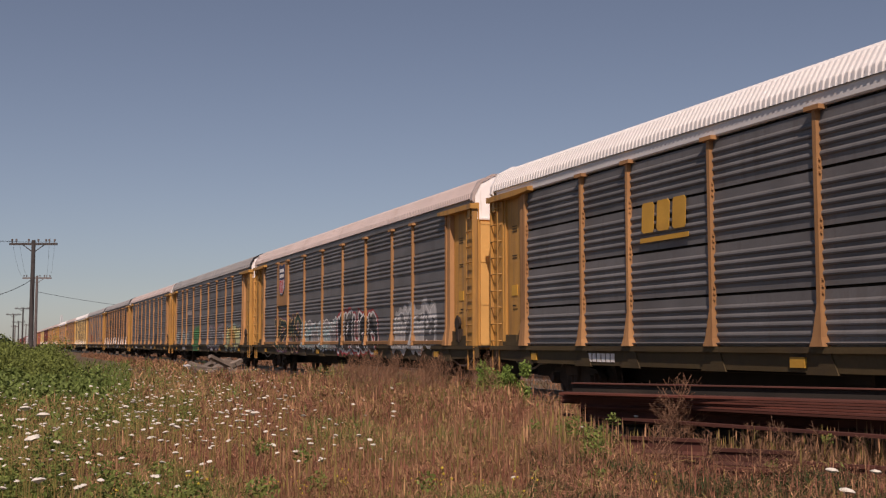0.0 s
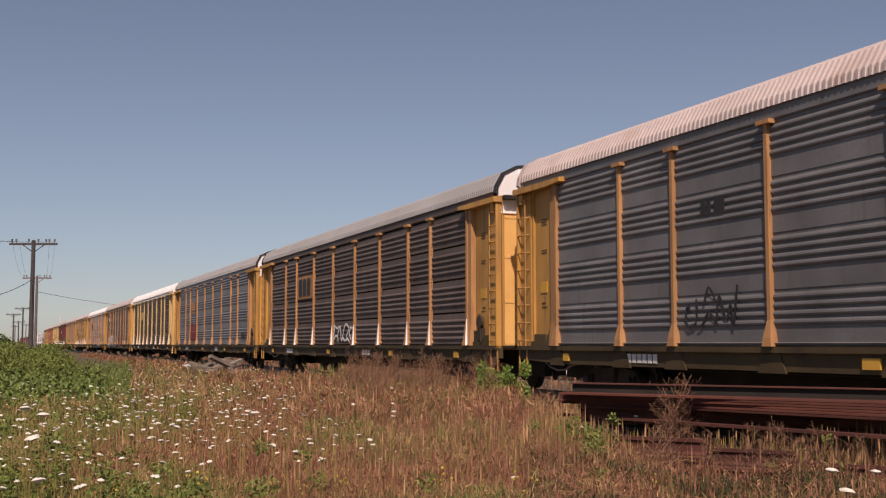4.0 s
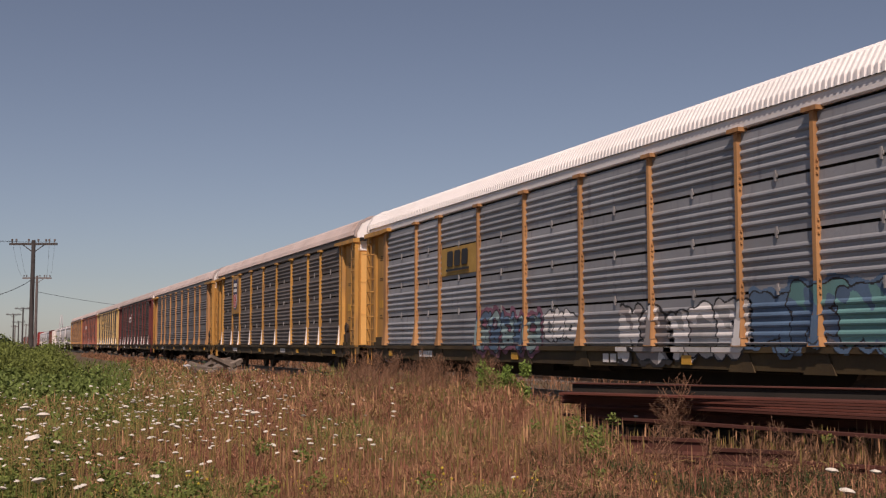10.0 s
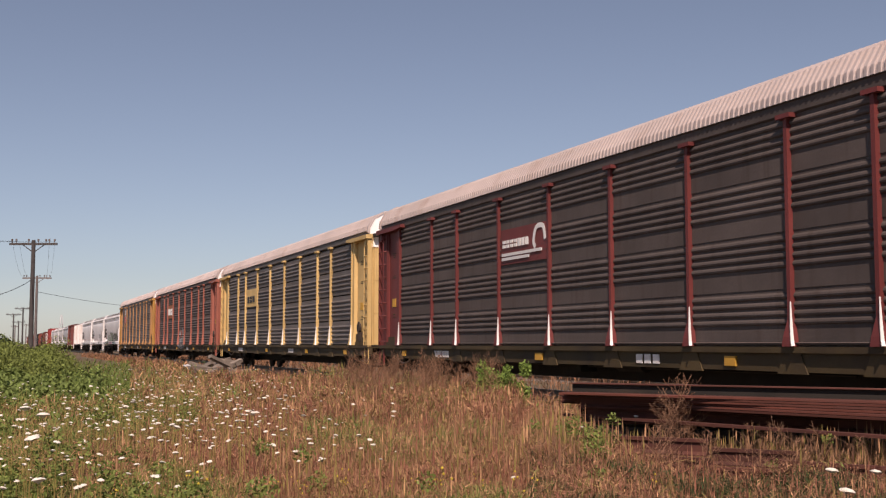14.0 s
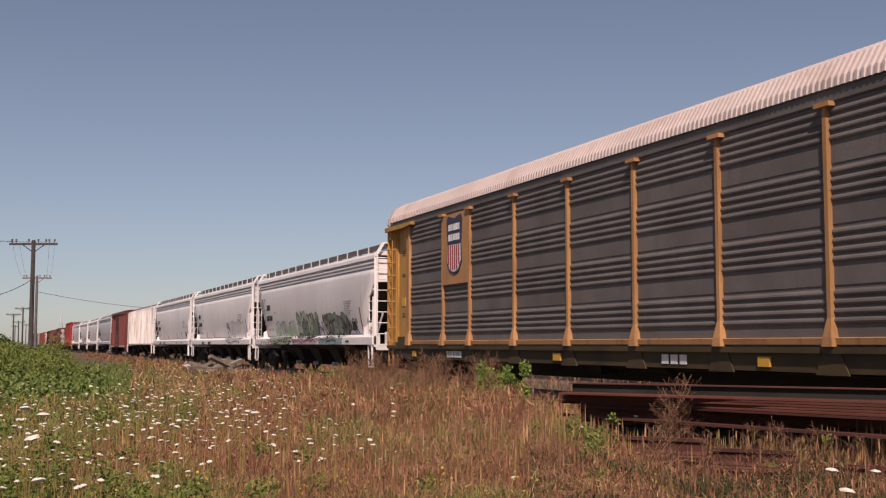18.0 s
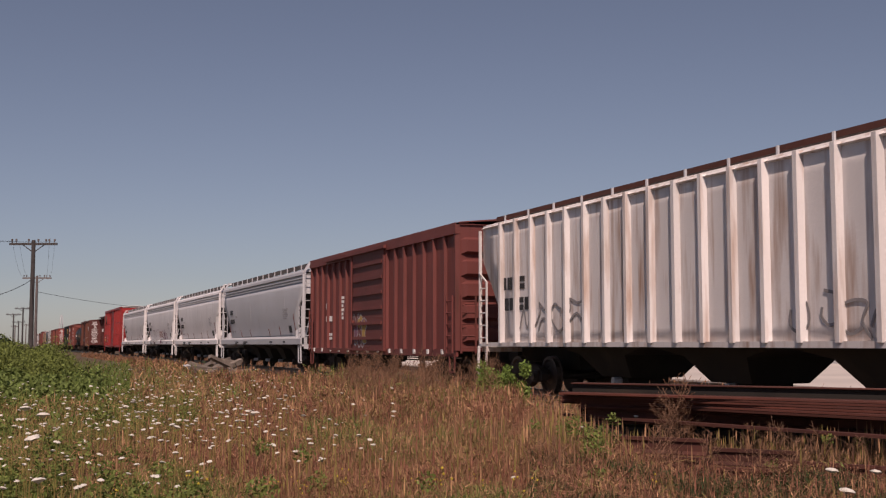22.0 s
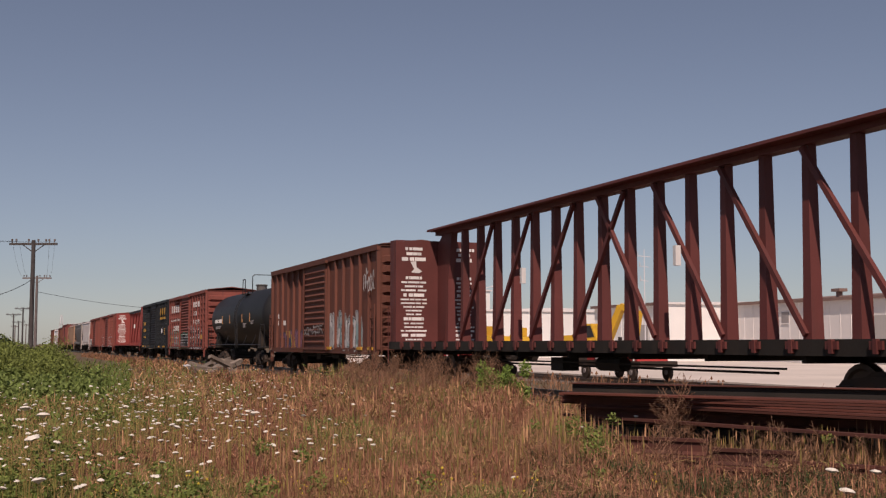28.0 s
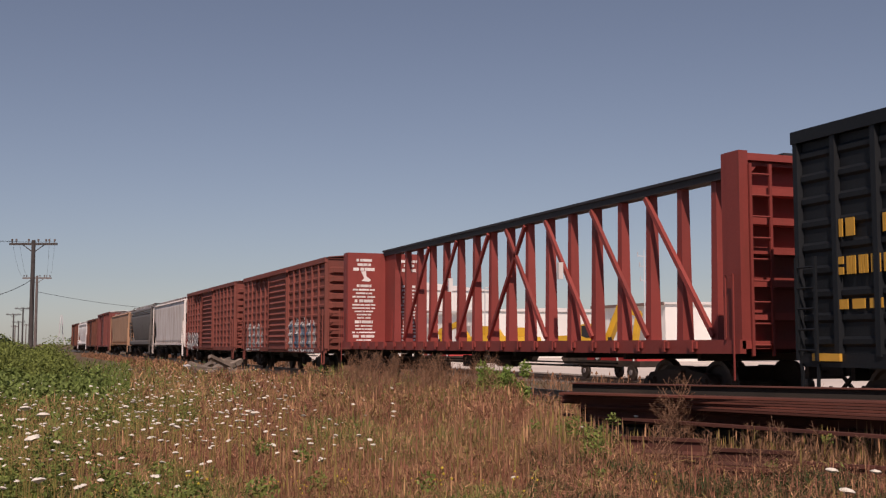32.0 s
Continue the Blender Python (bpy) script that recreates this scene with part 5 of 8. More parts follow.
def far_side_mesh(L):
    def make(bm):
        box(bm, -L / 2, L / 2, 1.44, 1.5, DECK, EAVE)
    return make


# black sheet added behind the panels, so slots show a shaded inside
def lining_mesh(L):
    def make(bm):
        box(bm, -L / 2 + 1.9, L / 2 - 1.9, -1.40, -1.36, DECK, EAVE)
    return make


def deck_mesh(L):
    def make(bm):
        box(bm, -L / 2, L / 2, -1.43, 1.43, DECK - 0.05, DECK)
    return make


def rack_end_mesh(bm):
    """The end's frame between its corner posts."""
    loft(bm, [[(x, y, z) for y, z in ((-1.44, DECK - 0.1), (1.44, DECK - 0.1), (1.44, 4.4), (-1.44, 4.4))] for x in (-0.10, 0.0)])


def door_leaf_mesh(bm):
    box(bm, 0.0, 0.05, -0.66, 0.66, DECK, 4.36)
    for z in (DECK + 0.02, 2.2, 3.3, 4.28):
        box(bm, 0.05, 0.062, -0.66, 0.66, z, z + 0.06)


def leaf_rib_mesh(bm):
    box(bm, 0.063, 0.085, -0.05, 0.05, DECK, 4.36)


def rack_cap_mesh(bm):
    arc = [(-1.5, 4.4), (-1.5, 5.05), (-1.33, 5.36), (-0.98, 5.54), (-0.5, 5.6), (0, 5.61), (0.5, 5.6), (0.98, 5.54), (1.33, 5.36), (1.5, 5.05), (1.5, 4.4)]
    loft(bm, [[(x, y, z) for y, z in arc] for x in (-0.08, 0.03)])


def cap_seam_mesh(bm):
    for y in (-0.95, 0.0, 0.95):
        box(bm, 0.03, 0.045, y - 0.02, y + 0.02, 4.42, 5.5)
    box(bm, 0.03, 0.05, -1.48, 1.48, 4.41, 4.46)


def cap_bar_mesh(bm):
    box(bm, 0.05, 0.26, -1.42, -0.5, 4.74, 4.84)


def rim_mesh(bm):
    arc = [(-1.6, 4.9), (-1.57, 5.1), (-1.39, 5.42), (-1.02, 5.61), (-0.5, 5.67), (0, 5.68), (0.5, 5.67), (1.02, 5.61), (1.39, 5.42), (1.57, 5.1), (1.6, 4.9)]
    loft(bm, [[(x, y * k, z - (0.06 if k < 1 else 0)) for y, z in arc] for x, k in ((-0.08, 1), (0.05, 1), (0.05, 0.96), (-0.08, 0.96), (-0.08, 1))], closed=False, caps=False)


def end_plate_mesh(bm):
    """Recessed plate beside the corner; x runs inwards from the corner."""
    box(bm, 0.0, 1.98, SIDE + 0.12, SIDE + 0.15, DECK, EAVE + 0.1)
    box(bm, 0.66, 0.70, SIDE + 0.06, SIDE + 0.12, DECK, EAVE)


def end_channel_mesh(bm):
    """Corner channel: a flat back with an outer lip."""
    box(bm, 0.0, 0.05, SIDE - 0.04, SIDE + 0.1, DECK - 0.06, EAVE)
    box(bm, 0.05, 0.58, SIDE + 0.05, SIDE + 0.1, DECK - 0.06, EAVE)


def jamb_mesh(bm):
    loft(bm, [[(1.66, SIDE + 0.115, z), (1.69, SIDE + o, z), (1.9 + k, SIDE + o, z), (1.96 + k, SIDE + 0.115, z)] for z, o, k in ((DECK, -0.06, 0.06), (1.7, 0.0, 0.0), (EAVE, 0.0, 0.0))])


def placard_mesh(bm):
    box(bm, 0.98, 1.3, SIDE + 0.105, SIDE + 0.119, 2.35, 2.6)


def end_stencil_mesh(bm):
    """Stencilled notices too small to read."""
    for z, h in ((4.0, 0.02), (3.94, 0.02), (3.88, 0.02), (3.3, 0.02), (3.24, 0.02), (2.1, 0.03), (2.02, 0.02)):
        box(bm, 1.02, 1.28 - (h > 0.025) * 0.08, SIDE + 0.11, SIDE + 0.119, z, z + h)


def hand_brake_mesh(bm):
    tube(bm, (1.2, SIDE + 0.0, 1.75), (1.2, SIDE + 0.07, 1.75), 0.17, 12)
    box(bm, 1.06, 1.34, SIDE + 0.02, SIDE + 0.118, 1.3, 1.6)
    bar(bm, (1.2, SIDE + 0.02, 1.95), (1.1, SIDE + 0.02, 1.25), 0.05)


def eave_beam_mesh(bm):
    loft(bm, [[(x, SIDE + 0.1, EAVE - b), (x, SIDE - 0.12, EAVE - b), (x, SIDE - 0.12, EAVE + 0.07), (x, SIDE + 0.1, EAVE + 0.1)] for x, b in ((-0.05, 0.06), (1.7, 0.06), (2.35, 0.02))])
    box(bm, 0.15, 0.32, SIDE - 0.05, SIDE + 0.2, EAVE - 0.3, EAVE - 0.06)


def corner_ladder_mesh(bm):
    for x in (0.03, 0.44):
        box(bm, x - 0.014, x + 0.014, SIDE - 0.042, SIDE - 0.018, DECK - 0.02, EAVE - 0.1)
    for i in range(9):
        z = DECK + 0.12 + i * 0.405
        tube(bm, (0.03, SIDE - 0.03, z), (0.44, SIDE - 0.03, z), 0.017, 6)
        tube(bm, (0.44, SIDE - 0.03, z), (0.5, SIDE + 0.06, z), 0.017, 6)


def stirrup_mesh(bm):
    """Hanging step under the corner ladder."""
    for x in (0.04, 0.44):
        bar(bm, (x, SIDE + 0.01, DECK - 0.1), (x, SIDE + 0.01, 0.55), 0.035, 0.02)
    bar(bm, (0.025, SIDE + 0.01, 0.55), (0.455, SIDE + 0.01, 0.55), 0.05, 0.025)


def plate_foot_mesh(bm):
    """Dark plates standing in for the shaded recess at the end plate's foot."""
    box(bm, 0.60, 1.88, SIDE + 0.03, SIDE + 0.058, DECK, DECK + 0.1)
    box(bm, 0.72, 1.3, SIDE + 0.06, SIDE + 0.117, DECK + 0.1, DECK + 0.26)
    plate(bm, [(1.34, DECK + 0.1), (1.9, DECK + 0.1), (1.9, DECK + 0.42), (1.5, DECK + 0.36)], SIDE + 0.06, 0.057)


def brake_pipe_mesh(bm):
    """Sagging hose and pipe below the sill."""
    run = [(0.7, 0.86), (1.0, 0.7), (1.4, 0.62), (1.8, 0.64), (2.1, 0.74), (2.5, 0.78), (3.6, 0.78)]
    for p, q in zip(run, run[1:]):
        tube(bm, (p[0], SIDE + 0.3, p[1]), (q[0], SIDE + 0.3, q[1]), 0.022, 6)


def end_step_mesh(bm):
    box(bm, 0.03, 0.34, -0.95, -0.45, DECK + 1.75, DECK + 1.79)
    for z in (DECK + 1.87, DECK + 1.95):
        tube(bm, (0.3, -0.95, z), (0.3, -0.45, z), 0.02, 6)
    for y in (-0.95, -0.45):
        bar(bm, (0.3, y, DECK + 1.77), (0.3, y, DECK + 1.97), 0.03)
        bar(bm, (0.05, y, DECK + 1.4), (0.3, y, DECK + 1.77), 0.03)


def sill_mesh(L):
    def make(bm):
        a, b = SIDE + 0.02, SIDE + 0.14
        pts = [(-L / 2, 1.06), (-L / 2, 0.85), (-L / 2 + 2.2, 0.77), (L / 2 - 2.2, 0.77), (L / 2, 0.85), (L / 2, 1.06)]
        loft(bm, [[(x, y, z) for x, z in pts] for y in (a, b)])
        box(bm, -L / 2, L / 2, a - 0.07, b, 1.06, DECK - 0.004)
    return make


def under_mesh(L, low=0.8):
    def make(bm):
        box(bm, -L / 2, L / 2, -0.3, 0.3, low, 1.05)
        for i in range(9):
            x = -L / 2 + (i + 0.5) * L / 9
            box(bm, x - 0.05, x + 0.05, -1.38, 1.38, 0.9, 1.05)
        tube(bm, (-L * 0.28, -0.9, 0.72), (L * 0.28, -0.9, 0.72), 0.025, 6)
        tube(bm, (-L * 0.3, -1.1, 0.8), (L * 0.3, -1.1, 0.8), 0.02, 6)
        box(bm, -1.4, -0.8, -1.1, -0.7, 0.6, 0.9)
        tube(bm, (0.6, -0.9, 0.78), (1.6, -0.9, 0.78), 0.15, 10)
    return make


def stand(car, tf, tr):
    """Key for a car: its middle and length along the train, by the seconds at which its ends pass abreast."""
    CARS.append((car, 4.34 - SPEED * (tf + tr) / 2))
    return SPEED * (tr - tf)


def autorack(tf, label, skin="galv", frame_c="yellow", post_c=None, roof="roofgrey", foot=None, cap="cap_sunlit", sill="sill", lap=True, rail=None, trough=None, clips=False):
    car = thing("autorack_car", label, "rail car", "cars of the freight train")
    L = stand(car, tf, tf + 1.3108 - 0.057)
    post_c = post_c or frame_c
    # doors take a brighter copy of the frame's yellow, as if in sun
    door_c = "door_sunlit" if frame_c in ("yellow", "amber") else frame_c
    put("roof", shared("roof", roof_mesh(L), M[roof]), car)
    for turn in (0, 180):
        put("roof_rail", shared("roof_rail", roof_rail_mesh(L), M[rail or skin]), car, pose(0, 0, 0, 0, 0, turn))
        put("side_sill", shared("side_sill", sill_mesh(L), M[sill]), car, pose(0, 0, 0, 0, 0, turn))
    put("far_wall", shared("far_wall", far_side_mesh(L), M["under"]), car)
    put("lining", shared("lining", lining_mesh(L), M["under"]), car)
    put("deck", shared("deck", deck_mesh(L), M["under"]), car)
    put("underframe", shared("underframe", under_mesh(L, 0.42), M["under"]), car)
    x = -sum(BAYS) / 2
    edges = [x]
    for w in BAYS:
        for r in range(ROWS_Z):
            put("side_panel", shared(("side_panel", w, lap), panel_mesh(w - 0.08, lap), M[skin]), car, pose(x + 0.04, SIDE + 0.06, DECK + r * ROW_H))
            if clips and r:
                put("clip", shared("clip", clip_mesh, M["roofgrey"]), car, pose(x + w / 2, SIDE + 0.04, DECK + r * ROW_H))
        put("deck_edge", shared(("deck_edge", w, bool(trough)), trough_mesh(w - 0.2, bool(trough)), M[trough or skin]), car, pose(x + 0.1, SIDE + 0.05, DECK))
        x += w
        edges.append(x)
    for i, e in enumerate(edges):
        put("post", shared(("post", lap), post_mesh(lap), M[post_c]), car, pose(e, SIDE + 0.06, 0))
        if 0 < i < len(BAYS):
            put("post_cap", shared("post_cap", post_cap_mesh, M[post_c]), car, pose(e, SIDE + 0.06, 0))
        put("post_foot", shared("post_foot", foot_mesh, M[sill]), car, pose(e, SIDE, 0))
        if foot:
            put("foot_flange", shared("foot_flange", lambda bm: loft(bm, [[(k, o, z), (k + 0.015, o, z), (k + 0.015, o + d, z), (k, o + d, z)] for z, k, o, d in ((DECK + 0.01, 0.155, -0.18, 0.06), (1.25, 0.112, -0.155, 0.055), (1.45, 0.08, -0.135, 0.045), (1.85, 0.04, -0.095, 0.012))]), M[foot]), car, pose(e, SIDE + 0.05, 0))
    for s in (1, -1):
        flip = pose(L / 2, 0, 0) @ Matrix.Diagonal((-1, 1, 1, 1)) if s > 0 else pose(-L / 2, 0, 0)
        end = pose(s * (L / 2 - 0.06), 0, 0, 0, 0, 0 if s > 0 else 180)
        put("end_frame", shared("end_frame", rack_end_mesh, M[frame_c]), car, end)
        for y in (-0.7, 0.7):
            leaf = put("end_door", shared("end_door", door_leaf_mesh, M[door_c]), car, end @ pose(0, y, 0))
            put("door_rib", shared("leaf_rib", leaf_rib_mesh, M[door_c]), leaf)
        ec = put("end_cap", shared("end_cap", rack_cap_mesh, M[cap]), car, end)
        put("cap_seam", shared("cap_seam", cap_seam_mesh, M[cap]), ec)
        if not lap:
            put("cap_step", shared("cap_bar", cap_bar_mesh, M["under"]), car, end)
        put("roof_rim", shared("roof_rim", rim_mesh, M["k_paint"] if roof == "roofgrey" else M[roof]), car, end)
        ep = put("end_plate", shared("end_plate", end_plate_mesh, M[frame_c]), car, flip)
        put("placard", shared("placard", placard_mesh, M["y_paint"]), ep)
        put("stencil", shared("end_stencil", end_stencil_mesh, M["sill"]), ep)
        put("jamb", shared("jamb", jamb_mesh, M[post_c]), car, flip)
        put("channel", shared("end_channel", end_channel_mesh, M[frame_c]), car, flip)
        put("eave_beam", shared("eave_beam", eave_beam_mesh, M[frame_c]), car, flip)
        put("ladder", shared("corner_ladder", corner_ladder_mesh, M[frame_c]), car, flip)
        put("stirrup", shared("stirrup", stirrup_mesh, M[frame_c]), car, flip)
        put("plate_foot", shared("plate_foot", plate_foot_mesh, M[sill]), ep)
        put("brake_pipe", shared("brake_pipe", brake_pipe_mesh, M["grey_p"]), car, flip)
        put("end_step", shared("end_step", end_step_mesh, M["under"]), car, end)
        if s > 0:
            put("hand_brake", shared("hand_brake", hand_brake_mesh, M["truck"]), car, flip)
        truck(car, s * 10.05)
    couplers(car, L / 2)
    # stencils on the sill
    bars_text(car, -L / 2 + 4.6, 0.84, 1.5, 0.17, 8, M["w_paint"], y=SIDE + 0.01, name="sill_stencil")
    bars_text(car, 2.3, 0.84, 0.9, 0.17, 3, M["w_paint"], y=SIDE + 0.01, name="sill_stencil")
    for x0, x1 in ((-L / 2 + 2.3, -L / 2 + 2.55), (-2.1, -1.75), (5.2, 5.5), (L / 2 - 2.9, L / 2 - 2.6)):
        bm = bmesh.new(); box(bm, x0, x1, SIDE - 0.02, SIDE + 0.02, 0.84, 1.0); part("reflector", bm, M["y_paint"], car)
    return car, edges, rack_skin(edges, lap)


def backing(car, x0, x1, z0, z1, c, y=SIDE - 0.03, name="sign_plate"):
    bm = bmesh.new(); box(bm, x0, x1, y, y + 0.05, z0, z1)
    return part(name, bm, M[c], car)


def block_mark(car, x0, x1, z0, z1, c, y, under=True):
    """A railway's mark as three plain slanting blocks over a bar."""
    w = (x1 - x0) / 3
    lo = z0 + (0.24 * (z1 - z0) if under else 0)
    for i in range(3):
        a, b = x0 + i * w, x0 + (i + 0.8) * w
        s = 0.06 * w
        bm = bmesh.new(); plate(bm, [(a, lo + 0.1 * w), (a + 0.12 * w, lo), (b - s, lo), (b, lo + 0.1 * w), (b + s, z1 - 0.1 * w), (b - 0.06 * w, z1), (a + 2 * s, z1), (a + s, z1 - 0.1 * w)], y, 0.01)
        part("emblem", bm, M[c], car)
    if under:
        bm = bmesh.new(); box(bm, x0 - 0.05, x1, y - 0.003, y + 0.006, z0, z0 + 0.12 * (z1 - z0)); part("emblem_bar", bm, M[c], car)


def shield(car, x, z, w, h, y):
    """A shield with a dark chief and red and white stripes."""
    def outline(k):
        return [(x - k * w / 2, z + h * 0.42 * k), (x - k * w * 0.42, z + h * 0.5 * k), (x, z + h * 0.44 * k), (x + k * w * 0.42, z + h * 0.5 * k), (x + k * w / 2, z + h * 0.42 * k), (x + k * w * 0.44, z), (x + k * w * 0.48, z - h * 0.3 * k), (x + k * w * 0.3, z - h * 0.45 * k), (x, z - h * 0.5 * k), (x - k * w * 0.3, z - h * 0.45 * k), (x - k * w * 0.48, z - h * 0.3 * k), (x - k * w * 0.44, z)]
    bm = bmesh.new(); plate(bm, outline(1.0), y, 0.02)
    s = part("emblem", bm, M["b_paint"], car, "striped shield emblem")
    bm = bmesh.new(); plate(bm, [(x - w * 0.41, z), (x + w * 0.41, z), (x + w * 0.43, z - h * 0.28), (x + w * 0.27, z - h * 0.42), (x, z - h * 0.46), (x - w * 0.27, z - h * 0.42), (x - w * 0.43, z - h * 0.28)], y - 0.006, 0.01)
    part("emblem_field", bm, M["w_paint"], s)
    for i in range(6):
        a = x - w * 0.38 + i * w * 0.135
        bm = bmesh.new(); box(bm, a, a + w * 0.07, y - 0.012, y, z - h * (0.33 if i in (0, 5) else 0.42), z - 0.01)
        part("emblem_stripe", bm, M["r_paint"], s)
    for j in range(2):
        for i in range(5):
            bm = bmesh.new()
            box(bm, x - w * 0.36 + i * w * 0.15, x - w * 0.25 + i * w * 0.15, y - 0.012, y, z + h * (0.24 - 0.17 * j), z + h * (0.35 - 0.17 * j))
            part("emblem_bar", bm, M["w_paint"], s)
    return s


# ---- boxcar ----
def box_end_mesh(ribs, hh):
    """Pressed steel end: one sheet with horizontal corrugations that fade out at the corners."""
    def make(bm):
        prof = [(1.0, 0.0), (1.18, 0.0)]
        p = (hh - 1.45) / ribs
        for i in range(ribs):
            z = 1.18 + i * p
            prof += [(z + 0.08 * p, 0.0), (z + 0.2 * p, 1.0), (z + 0.74 * p, 1.0), (z + 0.86 * p, 0.0)]
        prof += [(hh, 0.0)]
        loft(bm, [[(d * k, y, z) for z, d in prof] + [(-0.08, y, hh), (-0.08, y, 1.0)] for y, k in ((-1.48, 0.0), (-1.38, 0.0), (-1.24, 0.13), (1.24, 0.13), (1.38, 0.0), (1.48, 0.0))])
    return make


def bay_mesh(w, eave):
    """Side sheet of one bay, with shallow horizontal beads."""
    def make(bm):
        prof = [(1.03, 0.0)]
        n = 9
        p = (eave - 0.2 - 1.05) / n
        for j in range(n):
            z = 1.05 + j * p
            prof += [(z + 0.30 * p, 0.0), (z + 0.42 * p, -0.035), (z + 0.62 * p, -0.035), (z + 0.74 * p, 0.0)]
        prof += [(eave - 0.17, 0.0)]
        loft(bm, [[(x, y, z) for z, y in prof] + [(x, 0.02, eave - 0.17), (x, 0.02, 1.03)] for x in (0.08, w - 0.08)])
    return make


SKINS = {}


def box_skin(posts, d0, d1, eave, slots, door_ribs):
    """Depth of a boxcar's side, for paint: sheets, posts and the ribbed door."""
    p = (eave - 0.2 - 1.05) / 9
    bz = [1.0] + [1.05 + j * p + f * p for j in range(9) for f in (0.30, 0.42, 0.62, 0.74)] + [eave]
    by = [SIDE + 0.085] + [SIDE + 0.085 - d for j in range(9) for d in (0.0, 0.035, 0.035, 0.0)] + [SIDE + 0.085]
    q = (eave - 1.5) / door_ribs
    dz, dy = [1.0], [SIDE - 0.02]
    for i in range(door_ribs):
        z = 1.15 + q * (i + 0.5)
        dz += [z - 0.09, z, z + 0.07]; dy += [SIDE - 0.02, SIDE - 0.075, SIDE - 0.02]

    def depth(x, z):
        near = np.min(np.abs(np.asarray(x)[..., None] - np.array(posts)), -1)
        y = np.interp(z, bz, by) if slots else np.full(np.shape(z), SIDE + 0.095)
        y = np.where(near < 0.05, SIDE + 0.002, y)
        door = np.interp(z, dz, dy) if door_ribs > 8 else np.full(np.shape(z), SIDE - 0.022)
        y = np.where((x > d0) & (x < d1), door, y)
        y = np.where((np.abs(x - d0 + 0.06) < 0.07) | (np.abs(x - d1 - 0.06) < 0.07), SIDE - 0.062, y)
        return np.where(z < 1.0, SIDE + 0.028, y)
    return depth, [x + d for x in posts for d in (-0.05, 0.05)] + [d0, d1, d0 - 0.13, d1 + 0.13], (bz if slots else []) + (dz if door_ribs > 8 else []) + [1.0], 0.9


def boxcar(tf, tr, label, c, eave=4.42, peak=4.62, posts=8, door=(-0.05, 3.3), door_ribs=5, slots=False, ribs=8, roof_c=None, group="cars of the freight train", drop=0.02, fascia=0.16, girts=(), name="boxcar", roofribs=True, panel_door=False, lad=True):
    car = thing(name, label, "rail car", group)
    L = stand(car, tf, tr)
    h = L / 2
    m = M[c]
    bm = bmesh.new(); box(bm, -h + 0.1, h - 0.1, SIDE + 0.1, 1.48, 1.0, eave); part("body", bm, m, car)
    # sill, deeper between the trucks
    bm = bmesh.new()
    pts = [(-h + 0.05, 1.06), (-h + 0.05, 0.86), (-h * 0.62, 0.86), (-h * 0.5, 1.0 - drop - 0.12), (h * 0.5, 1.0 - drop - 0.12), (h * 0.62, 0.86), (h - 0.05, 0.86), (h - 0.05, 1.06)]
    loft(bm, [[(x, y, z) for x, z in pts] for y in (SIDE + 0.03, SIDE + 0.1)])
    part("side_sill", bm, m, car)
    # top plate and roof
    for ya, yb in ((SIDE - 0.01, SIDE + 0.12), (1.4, 1.52)):
        bm = bmesh.new(); box(bm, -h, h, ya, yb, eave - fascia, eave + 0.03); part("top_plate", bm, m, car)
    bm = bmesh.new()
    n = int(L / 1.15)
    loft(bm, [[(x, -1.53, eave + 0.02), (x, 0, peak - 0.05), (x, 1.53, eave + 0.02), (x, 1.53, eave - 0.02), (x, -1.53, eave - 0.02)] for x in (-h, h)])
    if roofribs:
        for i in range(n + 1):
            x = -h + 0.06 + (L - 0.12) * i / n
            loft(bm, [[(x + d, -1.55, eave + 0.0), (x + d, -1.4, eave + 0.06), (x + d, 0, peak), (x + d, 1.4, eave + 0.06), (x + d, 1.55, eave)] for d in (-0.06, 0.06)])
    part("roof", bm, M[roof_c] if roof_c else m, car)
    # door
    dx, dw = door
    d0, d1 = dx - dw / 2, dx + dw / 2
    bm = bmesh.new(); box(bm, d0, d1, SIDE - 0.02, SIDE + 0.1, 1.05, eave - 0.2)
    dr = part("door", bm, m, car)
    for i in range(door_ribs):
        bm = bmesh.new()
        z = 1.15 + (eave - 1.5) * (i + 0.5) / door_ribs
        if door_ribs > 8:
            loft(bm, [[(x, SIDE - 0.02, z - 0.09), (x, SIDE - 0.075, z + 0.0), (x, SIDE - 0.02, z + 0.07)] for x in (d0 + 0.08, d1 - 0.08)])
        else:
            box(bm, d0 + 0.06, d1 - 0.06, SIDE - 0.08, SIDE - 0.02, z - 0.05, z + 0.05)
        part("door_rib", bm, m, dr)
    for x in (d0 - 0.06, d1 + 0.06):
        bm = bmesh.new(); box(bm, x - 0.07, x + 0.07, SIDE - 0.06, SIDE + 0.1, 0.95, eave - 0.1); part("door_post", bm, m, car)
    for ya, yb, za, zb in ((SIDE - 0.11, SIDE - 0.03, 0.98, 1.05), (SIDE - 0.12, SIDE - 0.02, eave - 0.2, eave - 0.1)):
        bm = bmesh.new(); box(bm, d0 - dw * 0.95, d1 + 0.3, ya, yb, za, zb); part("door_rail", bm, m, car)
    bm = bmesh.new(); tube(bm, (d0 + 0.2, SIDE - 0.1, 1.2), (d0 + 0.2, SIDE - 0.1, eave - 0.4), 0.025, 6); box(bm, d0 + 0.1, d0 + 0.3, SIDE - 0.12, SIDE - 0.02, 1.9, 2.0)
    part("door_lock", bm, m, dr)
    # posts and their bays on both hands of the door
    at = []
